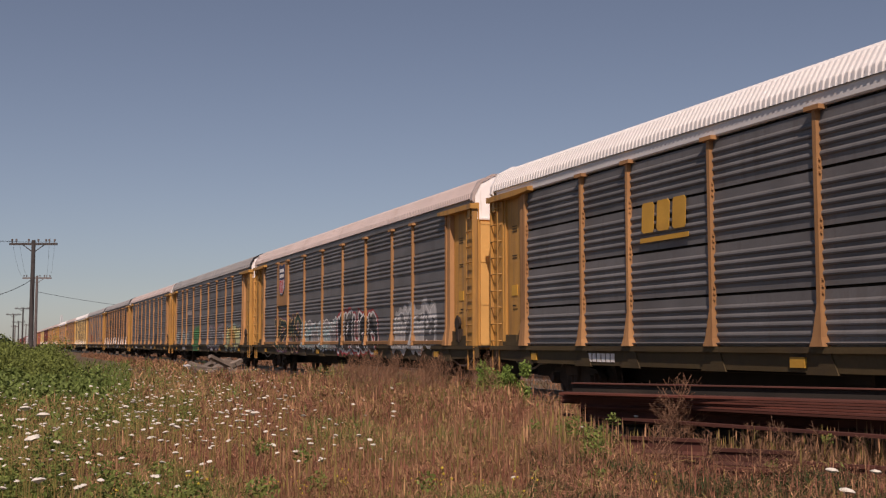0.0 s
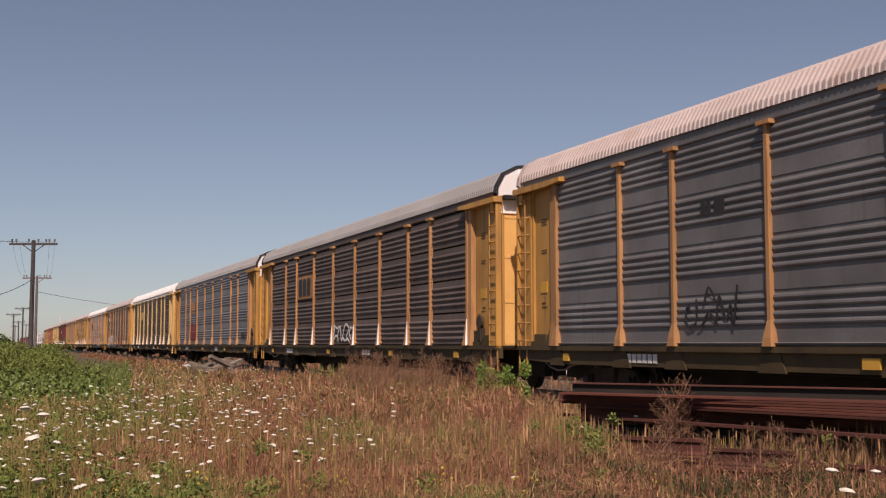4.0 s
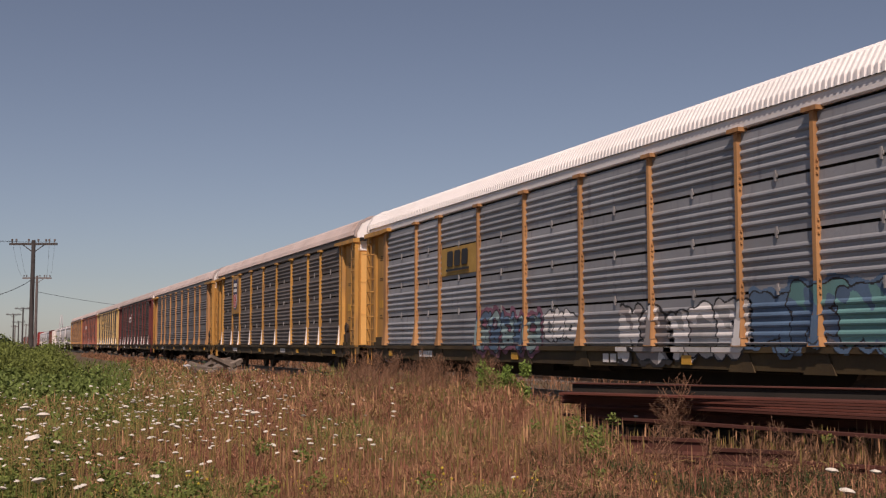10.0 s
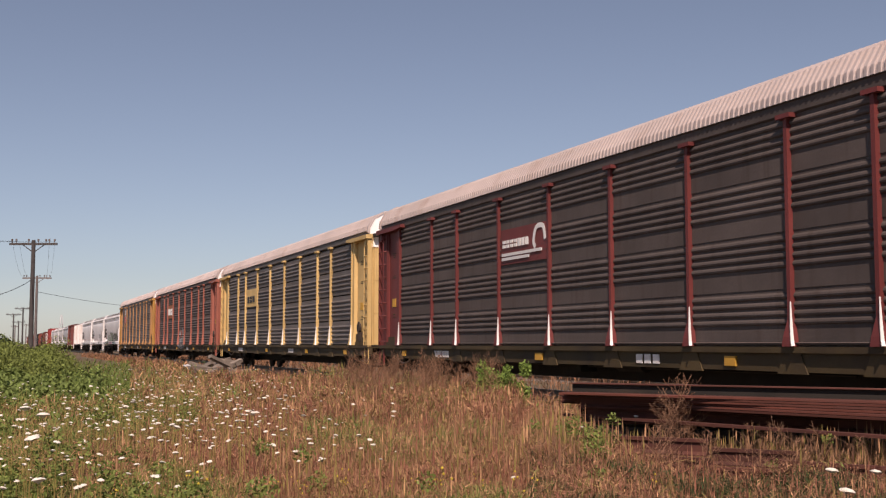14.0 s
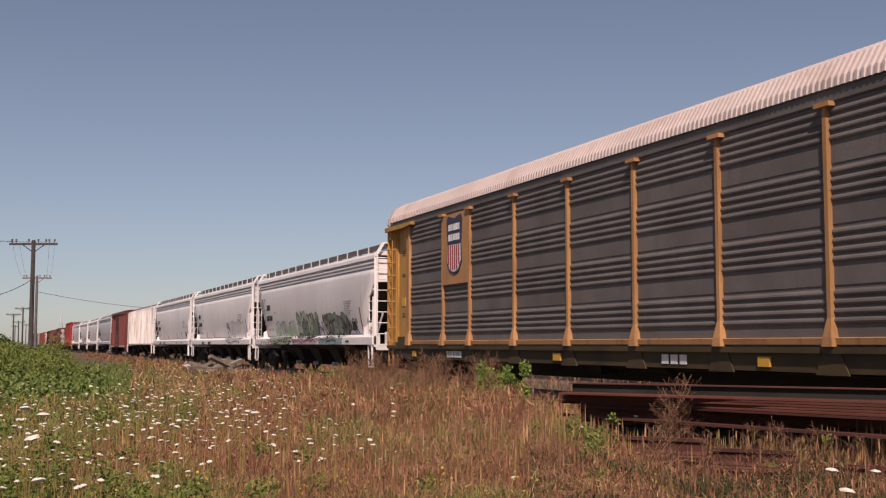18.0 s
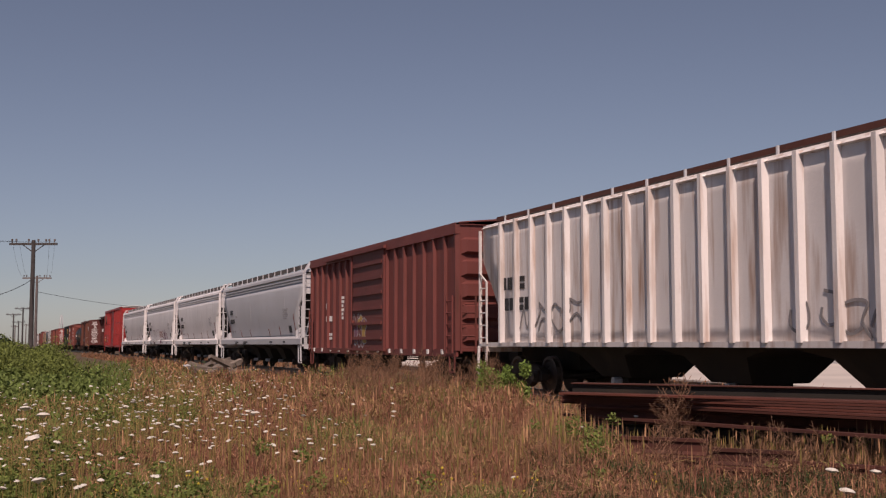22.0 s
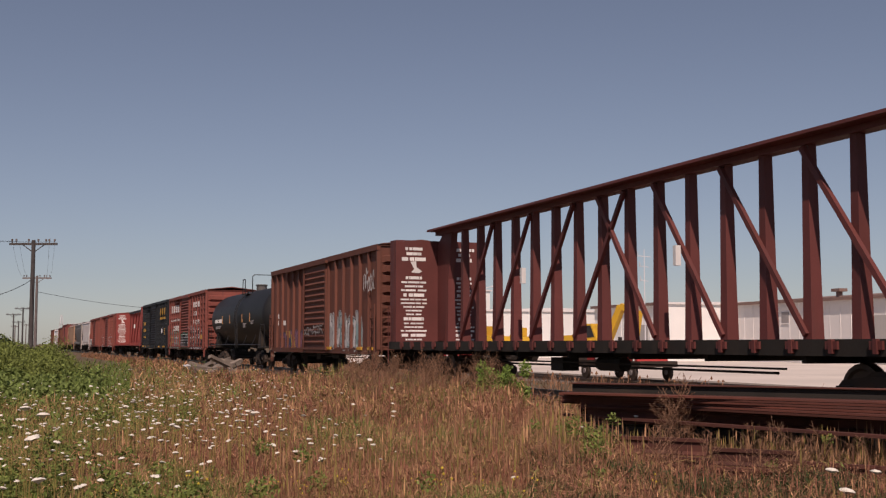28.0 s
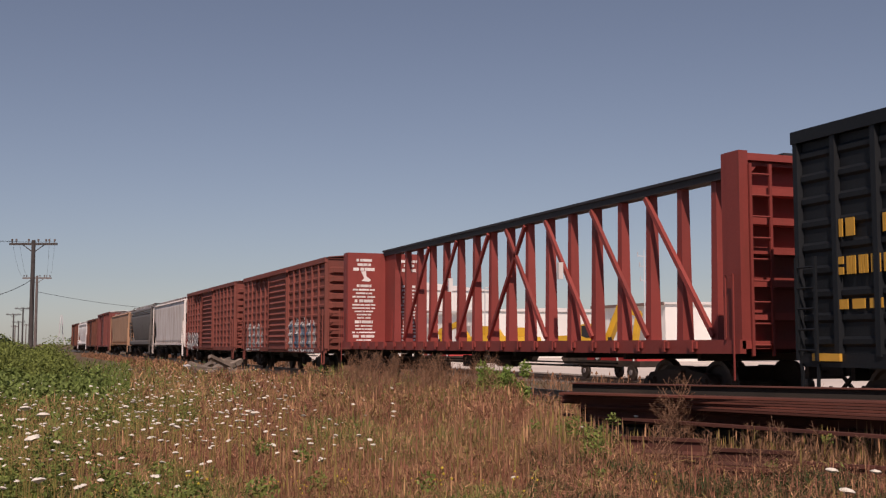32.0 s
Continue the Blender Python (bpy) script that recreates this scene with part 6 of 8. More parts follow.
    for a, b in ((-h + 0.08, d0 - 0.14), (d1 + 0.14, h - 0.08)):
        k = max(2, round(posts * (b - a) / (L - dw)))
        for i in range(k + 1):
            x = a + (b - a) * i / k
            at.append(x)
            put("side_post", shared(("side_post", eave), lambda bm: loft(bm, [[(-0.075, 0.04, z), (-0.05, -0.075, z), (0.05, -0.075, z), (0.075, 0.04, z)] for z in (1.02, eave - 0.16)]), m), car, pose(x, SIDE + 0.08, 0))
            for gz in girts if i < k else ():
                w = (b - a) / k
                put("side_girt", shared(("side_girt", round(w, 2)), lambda bm: loft(bm, [[(q, 0.04, -0.05), (q, -0.05, -0.03), (q, -0.05, 0.03), (q, 0.04, 0.05)] for q in (0.075, w - 0.075)]), m), car, pose(x, SIDE + 0.08, gz))
            if slots and i < k:
                w = (b - a) / k
                put("bay_sheet", shared(("bay_sheet", eave, round(w, 2)), bay_mesh(w, eave), m), car, pose(x, SIDE + 0.085, 0))
    SKINS[car] = box_skin(at, d0, d1, eave, slots, door_ribs)
    # ends
    for s in (1, -1):
        e = pose(s * (h - 0.05), 0, 0, 0, 0, 0 if s > 0 else 180)
        put("end_wall", shared(("end_wall", eave, ribs), box_end_mesh(ribs, eave), m), car, e)
        bm = bmesh.new(); plate(bm, [(-1.5, 0), (1.5, 0), (0, peak - eave)], 0, 0.06)
        part("gable", bm, m, car, m=pose(s * (h - 0.02), 0, eave, 0, 0, 90))
        if lad:
            flip = pose(h, 0, 0) @ Matrix.Diagonal((-1, 1, 1, 1)) if s > 0 else pose(-h, 0, 0)
            put("ladder", shared("box_ladder", lambda bm: ladder(bm, 0.12, 0.55, SIDE, 0.95, 2.5, 5, 0.018, 0.05), m), car, flip)
            put("end_ladder", shared("box_end_ladder", lambda bm: ladder_end(bm, -1.42, -1.0, 0.13, 0.95, 2.5, 5, 0.018), m), car, e)
            put("step", shared("step", lambda bm: [bar(bm, (0.12, SIDE + 0.02, 0.9), (0.14, SIDE + 0.02, 0.45), 0.04), bar(bm, (0.5, SIDE + 0.02, 0.9), (0.48, SIDE + 0.02, 0.45), 0.04), bar(bm, (0.14, SIDE + 0.02, 0.45), (0.48, SIDE + 0.02, 0.45), 0.05)], m), car, flip)
        truck(car, s * (h - 2.0))
    put("underframe", shared(("underframe", round(L, 1)), under_mesh(L - 0.3), M["under"]), car)
    couplers(car, h)
    return car, L


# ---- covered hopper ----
def hopper(tf, tr, label, c, ribs=0, sill_c=None, round_side=True, top=4.36, bays=13, slope_shade="under", band=True):
    car = thing("hopper_car", label, "rail car", "cars of the freight train")
    L = stand(car, tf, tr)
    h, m = L / 2 - 0.62, M[c]
    s_m = M[sill_c or c]
    # side sheet: upright above, its lower corners cut back along the slope sheets
    if round_side:
        zt = 3.74
        levels = [(1.48, 0.86), (1.58, 1.12), (1.72, 1.3), (1.9, 1.4), (2.1, 1.42), (2.3, 1.34), (2.6, 1.02), (2.95, 0.6), (3.27, 0.14), (3.3, 0.1), (3.5, 0.1), (zt, 0.1)]
    else:
        zt = 4.2
        levels = [(1.24, 1.25), (1.5, 1.25), (1.9, 1.25), (2.43, 1.25), (2.7, 0.9), (3.0, 0.5), (3.27, 0.12), (3.4, 0.1), (3.8, 0.1), (zt, 0.1)]
    z0 = levels[0][0]

    def half_width(z):
        t = max(0.0, (z - z0) / (zt - z0))
        return 1.46 - (0.27 * (1 - t) ** 2.0 + 0.06 * t ** 3 if round_side else 0.06)
    nseg = 24
    for sgn in (1, -1):
        bm = bmesh.new()
        rows = [[(-(h - cut) + 2 * (h - cut) * i / nseg, -half_width(z) * sgn, z) for i in range(nseg + 1)] for z, cut in levels]
        back = [[(x, y + 0.03 * sgn, z) for x, y, z in r] for r in rows[::-1]]
        loft(bm, [[r[i] for r in rows + back] for i in range(nseg + 1)])
        sheet = part("side_sheet", bm, m, car, smooth=True)
        if round_side and sgn > 0:
            # welds between the plates
            for x in (-h * 0.62, -h * 0.21, h * 0.2, h * 0.61):
                bm = bmesh.new(); ribbon(bm, [(x, 1.56 + 0.12 * i) for i in range(18)], 0.022, lambda z: hopper_skin(z) + 0.0105); part("weld_seam", bm, m, sheet)
    # roof with its stepped edge
    if band:
        for sgn in (1, -1):
            for za, zb, out in ((3.74, 3.79, 0.0), (3.86, 3.91, -0.015)):
                y = (SIDE + 0.12 + out) * sgn
                bm = bmesh.new(); box(bm, -h + 0.1, h - 0.1, min(y, y + 0.1 * sgn), max(y, y + 0.1 * sgn), za, zb); part("top_rail", bm, m, car)
            y = (SIDE + 0.19) * sgn
            bm = bmesh.new(); box(bm, -h + 0.12, h - 0.12, min(y, y + 0.03 * sgn), max(y, y + 0.03 * sgn), 3.7, 4.02); part("top_web", bm, M["hopper2"], car)
    bm = bmesh.new()
    lo = 3.99 if band else 4.1
    loft(bm, [[(x, y, z) for y, z in ((-1.47, lo + 0.02), (-1.45, 4.12), (-1.34, 4.22), (-1.0, 4.27), (0, 4.32), (1.0, 4.27), (1.34, 4.22), (1.45, 4.12), (1.47, lo + 0.02), (1.42, lo), (-1.42, lo))] for x in (-h + 0.12, h - 0.12)])
    part("roof", bm, m, car)
    # running boards on brackets
    dz = 0.0 if band else -0.09
    for y in (-1.0, 0.62):
        for j in range(5):
            put("grating_board", shared(("grating_board", round(h, 2)), lambda bm: box(bm, -h + 0.1, h - 0.1, 0, 0.05, 0.14, 0.18), M["grating"]), car, pose(0, y + j * 0.085, top + dz))
    bm = bmesh.new(); box(bm, -h + 0.1, h - 0.1, -1.03, -1.01, top + dz - (0.02 if band else -0.07), top + dz + 0.17)
    part("walkway_edge", bm, M["grating"] if band else M["rust"], car, "dark edge of the roof walkway")
    for i in range(bays + 1):
        x = -h + 0.7 + (2 * h - 1.4) * i / bays
        put("board_bracket", shared("board_bracket", lambda bm: [box(bm, -0.025, 0.025, -1.07, -1.035, -0.12, 0.17), box(bm, -0.02, 0.02, -1.034, 1.06, -0.04, 0.0)], M["hopper2"]), car, pose(x, 0, top + dz))
    for x in [-h * 0.7, -h * 0.35, 0, h * 0.35, h * 0.7]:
        put("hatch", shared("hatch", lambda bm: [tube(bm, (0, 0, 4.24), (0, 0, 4.42), 0.42, 14)], m), car, pose(x, 0, 0))
    # side sills
    for sgn in (1, -1):
        y = SIDE * sgn
        bm = bmesh.new()
        if round_side:
            loft(bm, [[(x, y, 1.18), (x, y, 1.42), (x, y * 0.82, 1.52), (x, y * 0.82, 1.18)] for x in (-h, h)])
        else:
            loft(bm, [[(x, y * 0.95, 1.14), (x, y * 0.95, 1.24), (x, y * 0.86, 1.24), (x, y * 0.86, 1.14)] for x in (-h, h)])
        part("side_sill", bm, s_m, car)
    for i in range(ribs):
        x = -h + 1.34 + (2 * h - 2.68) * i / (ribs - 1)
        put("side_rib", shared("hopper_rib", lambda bm: loft(bm, [[(-0.10, 0.05, z), (-0.05, -0.10, z), (0.05, -0.10, z), (0.10, 0.05, z)] for z in (1.22, 4.17)]), m), car, pose(x, SIDE + 0.14, 0))
    # ends: upright sheet above, slope sheet below, corner posts and ladders
    for s in (1, -1):
        e = pose(0, 0, 0, 0, 0, 0 if s > 0 else 180)
        bm = bmesh.new(); box(bm, h - 0.16, h - 0.12, -1.36, 1.36, 3.24, 4.12)
        part("end_sheet", bm, m, car, m=e)
        bm = bmesh.new()
        run = [(h - 0.15, 3.27), (h - 0.7, 2.8), (h - 1.5, 2.15), (h - 2.2, 1.7), (h - 3.0, 1.25)]
        loft(bm, [[(x, -half_width(z) + 0.06, z), (x, half_width(z) - 0.06, z), (x - 0.05, half_width(z) - 0.06, z + 0.02), (x - 0.05, -half_width(z) + 0.06, z + 0.02)] for x, z in run])
        # near-black instead of body paint: the recess's shade is in the colour
        part("slope_sheet", bm, M[slope_shade], car, m=e)
        for y in (-1.22, 1.22):
            bm = bmesh.new()
            loft(bm, [[(x, yy, z) for yy, z in ((y - 0.22, 1.2), (y + 0.22, 1.2), (y + 0.2, 1.72), (y * 0.86, 2.0), (y - 0.2, 1.75))] for x in (h - 1.36, h - 1.32)])
            part("bolster_web", bm, m, car, m=e)
        for y in (-1.45, 1.45):
            bm = bmesh.new()
            box(bm, h - 0.05, h, y - 0.035, y + 0.035, 1.1, 4.08)
            if band:
                bar(bm, (h - 0.035, y, 4.06), (h - 0.035, y * 0.80, 4.52), 0.07, 0.09)
            part("corner_post", bm, m, car, m=e)
        bm = bmesh.new(); box(bm, h - 0.06, h - 0.01, -1.15, 1.15, 4.5 if band else 4.03, 4.54 if band else 4.07)
        part("end_crossbar", bm, m, car, m=e)
        bm = bmesh.new(); box(bm, h - 1.3, h - 0.08, -1.26, 1.26, 1.12, 1.19)
        part("end_platform", bm, s_m, car, m=e)
        bm = bmesh.new(); box(bm, h - 0.06, h + 0.02, -1.39, 1.39, 1.0, 1.2)
        part("end_sill", bm, s_m, car, m=e)
        bm = bmesh.new(); tube(bm, (h - 0.6, 0.2, 1.42), (h - 0.6, 0.9, 1.42), 0.2, 10)
        part("brake_cylinder", bm, m, car, m=e)
        bm = bmesh.new(); bar(bm, (h - 0.9, -1.2, 1.19), (h - 0.25, -1.1, 2.2), 0.05)
        part("brake_rod", bm, m, car, m=e)
        bm = bmesh.new(); box(bm, h - 0.5, h - 0.25, -0.95, -0.45, 1.19, 1.6)
        part("brake_box", bm, m, car, m=e)
        bm = bmesh.new(); ladder_end(bm, -1.39, -0.98, h + 0.02, 1.0, 4.2, 9, 0.018)
        part("end_ladder", bm, m, car, m=e)
        flip = Matrix.Diagonal((1 if s > 0 else -1, 1, 1, 1))
        bm = bmesh.new()
        ladder(bm, h - 0.52, h - 0.1, SIDE + 0.06, 1.2, 2.75, 5, 0.018)
        bar(bm, (h - 0.52, SIDE + 0.06, 2.75), (h - 0.05, SIDE + 0.06, 3.0), 0.035)
        part("side_ladder", bm, m, car, m=flip)
        bm = bmesh.new(); bar(bm, (h - 0.1, SIDE + 0.03, 1.15), (h - 0.02, SIDE + 0.03, 0.5), 0.06, 0.04); bar(bm, (h - 0.55, SIDE + 0.05, 1.15), (h - 0.5, SIDE + 0.05, 0.45), 0.04); bar(bm, (h - 0.5, SIDE + 0.05, 0.45), (h - 0.02, SIDE + 0.05, 0.45), 0.05)
        part("step", bm, m, car, m=flip)
        bm = bmesh.new(); box(bm, h - 3.2, h - 0.06, -0.3, 0.3, 0.6, 1.11); part("draft_sill", bm, M["under"], car, m=e)
        truck(car, s * (h - 1.75))
    # outlet hoppers below, in the near-black of the underframe
    n = 4 if round_side else 3
    for i in range(n):
        x = -h + 3.4 + (2 * h - 6.8) * (i + 0.5) / n
        bm = bmesh.new()
        w = (2 * h - 6.8) / n / 2
        loft(bm, [[(x - a, -b, z), (x + a, -b, z), (x + a, b, z), (x - a, b, z)] for a, b, z in ((w, 1.2, 1.5), (w * 0.9, 1.1, 1.14), (0.68 * w / 1.45, 0.68 * w / 1.45, 0.97), (0.43 * w / 1.45, 0.43 * w / 1.45, 0.5))])
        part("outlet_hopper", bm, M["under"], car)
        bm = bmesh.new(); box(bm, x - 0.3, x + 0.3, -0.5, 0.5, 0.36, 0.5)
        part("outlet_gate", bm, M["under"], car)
        bm = bmesh.new(); tube(bm, (x, -0.7, 0.42), (x, -0.505, 0.42), 0.08, 10)
        part("gate_drive", bm, M["hopper2"], car)
    couplers(car, h)
    return car, L


# ---- centre-beam flat car ----
def centerbeam(tf, tr, label, c, chord_c, top=4.52, deep=0.3, text=True, flange=0.45, shift_x=-0.26):
    car = thing("centerbeam_flatcar", label, "rail car", "cars of the freight train")
    L = stand(car, tf, tr + 0.03)
    h, m = L / 2, M[c]
    bm = bmesh.new()
    box(bm, -h, h, SIDE + 0.05, 1.5, 1.12, 1.25)
    part("deck", bm, m, car)
    for y in (SIDE, 1.42):
        bm = bmesh.new()
        loft(bm, [[(x, y + k, z) for x, z in ((-h, 1.27), (-h, 1.04), (-h + 3, 1.02), (h - 3, 1.02), (h, 1.04), (h, 1.27))] for k in (0.0, 0.12)])
        part("side_sill", bm, M["under"] if c == "beamred" else m, car)
    n = 24
    for i in range(n):
        x = -h + 0.9 + (L - 1.8) * (i + 0.5) / n
        put("strap_pocket", shared("strap_pocket", lambda bm: [box(bm, -0.13, 0.13, -0.04, 0.03, 1.12, 1.24), box(bm, -0.04, 0.04, -0.06, 0.03, 1.06, 1.27)], m), car, pose(x, SIDE, 0))
    # bulkheads
    for s in (1, -1):
        e = pose(s * (h - 0.42), 0, 0, 0, 0, 0 if s > 0 else 180)
        put("bulkhead", shared("bulkhead", lambda bm: box(bm, -0.12, 0.0, -1.48, 1.48, 1.25, 4.42), m), car, e)
        for y in (-1.4, 1.4):
            put("bulkhead_post", shared("bulkhead_post", lambda bm: box(bm, 0.0, 0.40, -0.09, 0.09, 1.25, 4.42), m), car, e @ pose(0, y, 0))
        for z in (1.6, 2.15, 2.7, 3.2, 3.7, 4.28):
            put("bulkhead_rib", shared("bulkhead_rib", lambda bm: box(bm, 0.0, 0.30, -1.31, 1.31, 0, 0.12), m), car, e @ pose(0, 0, z))
        bm = bmesh.new(); plate(bm, [(-1.48, 3.7), (-1.0, 4.2), (1.0, 4.2), (1.48, 3.7), (1.48, 4.41), (-1.48, 4.41)], 0, 0.02)
        part("gusset", bm, m, car, m=pose(s * (h - 0.2), 0, 0, 0, 0, 90))
        bm = bmesh.new(); ladder_end(bm, -1.3, -0.9, 0.44, 1.0, 4.2, 9, 0.018); part("end_ladder", bm, m, car, m=e)
        bm = bmesh.new(); bar(bm, (0.08, SIDE - 0.03, 1.3), (0.08, SIDE - 0.03, 2.35), 0.024); bar(bm, (0.3, SIDE - 0.03, 0.6), (0.3, SIDE - 0.03, 2.35), 0.024); bar(bm, (0.08, SIDE - 0.03, 2.35), (0.3, SIDE - 0.03, 2.35), 0.024)
        part("grab_iron", bm, m, car, m=pose(s * (h - 0.42), 0, 0) @ Matrix.Diagonal((s, 1, 1, 1)))
        truck(car, s * (h - 2.6))
    # centre truss
    a, b = -h + 0.5, h - 0.5
    bm = bmesh.new(); box(bm, a, b, -flange, flange, top - 0.06, top); box(bm, a, b, -0.16, 0.16, top - deep, top - 0.06); part("top_chord", bm, M[chord_c], car)
    k = 18
    xs = [(i - 8.5) * 1.205 + shift_x for i in range(k)]
    for i, x in enumerate(xs):
        put("truss_post", shared(("truss_post", top), lambda bm: loft(bm, [[(-w, -d, z), (w, -d, z), (w, d, z), (-w, d, z)] for z, w, d in ((1.25, 0.115, 0.13), (2.4, 0.10, 0.11), (top - deep + 0.01, 0.08, 0.09))]), m), car, pose(x, 0, 0))
    for i, j in ((8, 10), (10, 12), (12, 14), (14, 16), (9, 7), (7, 5), (5, 3), (3, 1)):
        bm = bmesh.new(); bar(bm, (xs[i], -0.15, top - deep - 0.05), (xs[j], -0.15, 1.35), 0.085, 0.1)
        part("truss_brace", bm, m, car)
    for s in (-1, 1):
        bm = bmesh.new()
        plate(bm, [(s * (h - 0.55), 4.3), (s * (h - 0.55), 1.3), (s * (h - 1.15), 1.3), (s * (h - 1.75), top - deep), (s * (h - 1.0), top - deep)], -0.1, 0.2)
        part("end_web", bm, m, car)
    if text:
        rnd = random.Random(4)
        for y0, y1 in ((-1.36, -0.4), (0.4, 1.2)):
            z = 4.2
            for j, hh in enumerate((0.09, 0.09, 0.11, 0, 0.09, 0.06, 0.06, 0.06, 0.1, 0.05, 0.05, 0.05, 0.05, 0.05, 0.1, 0.05, 0.05, 0.05, 0.09, 0.05)):
                if j == 3:
                    z -= 0.42
                    continue
                w, c0 = (y1 - y0) * rnd.uniform(0.5, 0.95), (y0 + y1) / 2
                cut = [0.0] + sorted(rnd.uniform(0.1, 0.9) for _ in range(3)) + [1.0]
                for u, v in zip(cut, cut[1:]):
                    if v - u > 0.08:
                        bm = bmesh.new(); box(bm, -h + 0.53, -h + 0.55, c0 + w * (u - 0.5), c0 + w * (v - 0.53), z - hh, z); part("notice_word", bm, M["w_paint"], car)
                z -= hh + 0.065
        bm = bmesh.new()
        loft(bm, [[(x, y, z) for y, z in ((-1.0, 3.75), (-0.82, 3.78), (-0.80, 3.58), (-0.62, 3.46), (-0.72, 3.40), (-0.98, 3.42), (-0.88, 3.52))] for x in (-h + 0.53, -h + 0.55)])
        part("stencilled_emblem", bm, M["w_paint"], car)
    for i in (5, 11):
        bm = bmesh.new(); box(bm, xs[i] - 0.05, xs[i] + 0.05, -0.42, -0.3, 2.75, 3.15); part("placard", bm, M["w_paint"], car)
    put("underframe", shared(("flat_underframe", round(L, 1)), under_mesh(L - 0.3, 0.93), M["under"]), car)
    couplers(car, h)
    return car, L


# ---- tank car ----
def tank_car(tf, tr, label):
    car = thing("tank_car", label, "rail car", "cars of the freight train")
    L = stand(car, tf, tr)
    h, m = L / 2, M["tank"]
    R, zc, hl = 1.44, 2.58, L / 2 - 0.55
    n = 36
    prof = [(-hl, 0.05)] + [(-hl + 0.75 * (1 - math.cos(a)), R * math.sin(a)) for a in [i * math.pi / 2 / 7 for i in range(1, 8)]]
    prof = prof + [(-x, r) for x, r in prof[::-1]]
    bm = bmesh.new()
    loft(bm, [[(x, r * math.cos(i * math.tau / n), zc + r * math.sin(i * math.tau / n)) for i in range(n)] for x, r in prof])
    part("shell", bm, m, car, smooth=True)
    for x in (-hl * 0.55, -0.05, hl * 0.55):
        bm = bmesh.new()
        loft(bm, [[(x + d, rr * math.cos(i * math.tau / n), zc + rr * math.sin(i * math.tau / n)) for i in range(n)] for d, rr in ((-0.03, R), (-0.02, R + 0.003), (0.02, R + 0.003), (0.03, R))], caps=False)
        part("shell_band", bm, m, car)
    # dome, platform, rails
    bm = bmesh.new(); tube(bm, (0, 0, zc + R - 0.1), (0, 0, zc + R + 0.26), 0.28, 16); tube(bm, (0, 0, zc + R + 0.26), (0, 0, zc + R + 0.31), 0.32, 16); part("dome", bm, M["hopperdark"], car)
    for y in (-1.05, 0.65):
        bm = bmesh.new(); box(bm, 0.05, 1.2, y, y + 0.4, 3.76, 3.80); part("platform", bm, M["under"], car)
    for p, q, top in (((0.1, -1.02), (0.72, -1.02), 4.56), ((0.1, 1.02), (0.85, 1.02), 4.46), ((1.12, -0.72), (1.12, 1.02), 4.78)):
        p, q = Vector((*p, 0)), Vector((*q, 0))
        d = (q - p).normalized() * 0.09
        run = [p + Vector((0, 0, 3.8)), p + Vector((0, 0, top - 0.09)), p + d + Vector((0, 0, top)), q - d + Vector((0, 0, top)), q + Vector((0, 0, top - 0.09)), q + Vector((0, 0, 3.8))]
        bm = bmesh.new()
        for a, b in zip(run, run[1:]):
            tube(bm, a, b, 0.024, 6)
        part("handrail", bm, M["black"], car)
    bm = bmesh.new()
    for x in (0.78, 1.23):
        prev = None
        for i in range(9):
            a = math.pi + 0.35 - (i / 8) * 1.35
            p = (x, (R + 0.14) * math.cos(a), zc + (R + 0.14) * math.sin(a))
            if prev:
                bar(bm, prev, p, 0.05, 0.03)
            prev = p
        bar(bm, (x, -1.53, zc - 0.5), (x, -1.5, 1.0), 0.05, 0.03)
    for i in range(13):
        a = math.pi + 0.35 - (i / 12) * 1.35
        tube(bm, (0.78, (R + 0.14) * math.cos(a), zc + (R + 0.14) * math.sin(a)), (1.23, (R + 0.14) * math.cos(a), zc + (R + 0.14) * math.sin(a)), 0.016, 6)
    for i in range(3):
        tube(bm, (0.78, -1.52, 1.15 + i * 0.32), (1.23, -1.52, 1.15 + i * 0.32), 0.016, 6)
    part("ladder", bm, M["black"], car)
    # sill, bolsters, walk
    for s in (-1, 1):
        bm = bmesh.new()
        loft(bm, [[(s * (h - 2.3) + d, y, z) for y, z in ((-1.35, 1.0), (-1.25, 2.0), (-0.8, 1.45), (0.8, 1.45), (1.25, 2.0), (1.35, 1.0))] for d in (-0.2, 0.2)])
        part("saddle", bm, M["under"], car)
        bm = bmesh.new(); box(bm, min(s * h, s * (h - 3.0)), max(s * h, s * (h - 3.0)), -0.35, 0.35, 0.75, 1.15); part("stub_sill", bm, M["under"], car)
        bm = bmesh.new(); box(bm, s * (h - 0.9) - 0.5, s * (h - 0.9) + 0.5, -1.5, 1.5, 1.0, 1.08); part("end_platform", bm, M["under"], car)
        bm = bmesh.new()
        for x in (h - 0.45, h - 1.3):
            tube(bm, (s * x, -1.48, 1.08), (s * x, -1.48, 2.1), 0.02, 6)
        tube(bm, (s * (h - 0.45), -1.48, 2.1), (s * (h - 1.3), -1.48, 2.1), 0.02, 6)
        part("grab_rail", bm, M["black"], car)
        truck(car, s * (h - 3.1))
    for y in (-1.46, 1.46):
        bm = bmesh.new(); tube(bm, (-h + 1.4, y, 1.16), (h - 1.4, y, 1.16), 0.028, 6); part("side_rail", bm, M["black"], car)
        for x in (-4.6, -2.3, 0.2, 2.6, 4.8):
            bm = bmesh.new(); bar(bm, (x, y, 1.16), (x + 0.12, y * 0.9, 1.62), 0.03); part("rail_bracket", bm, M["black"], car)
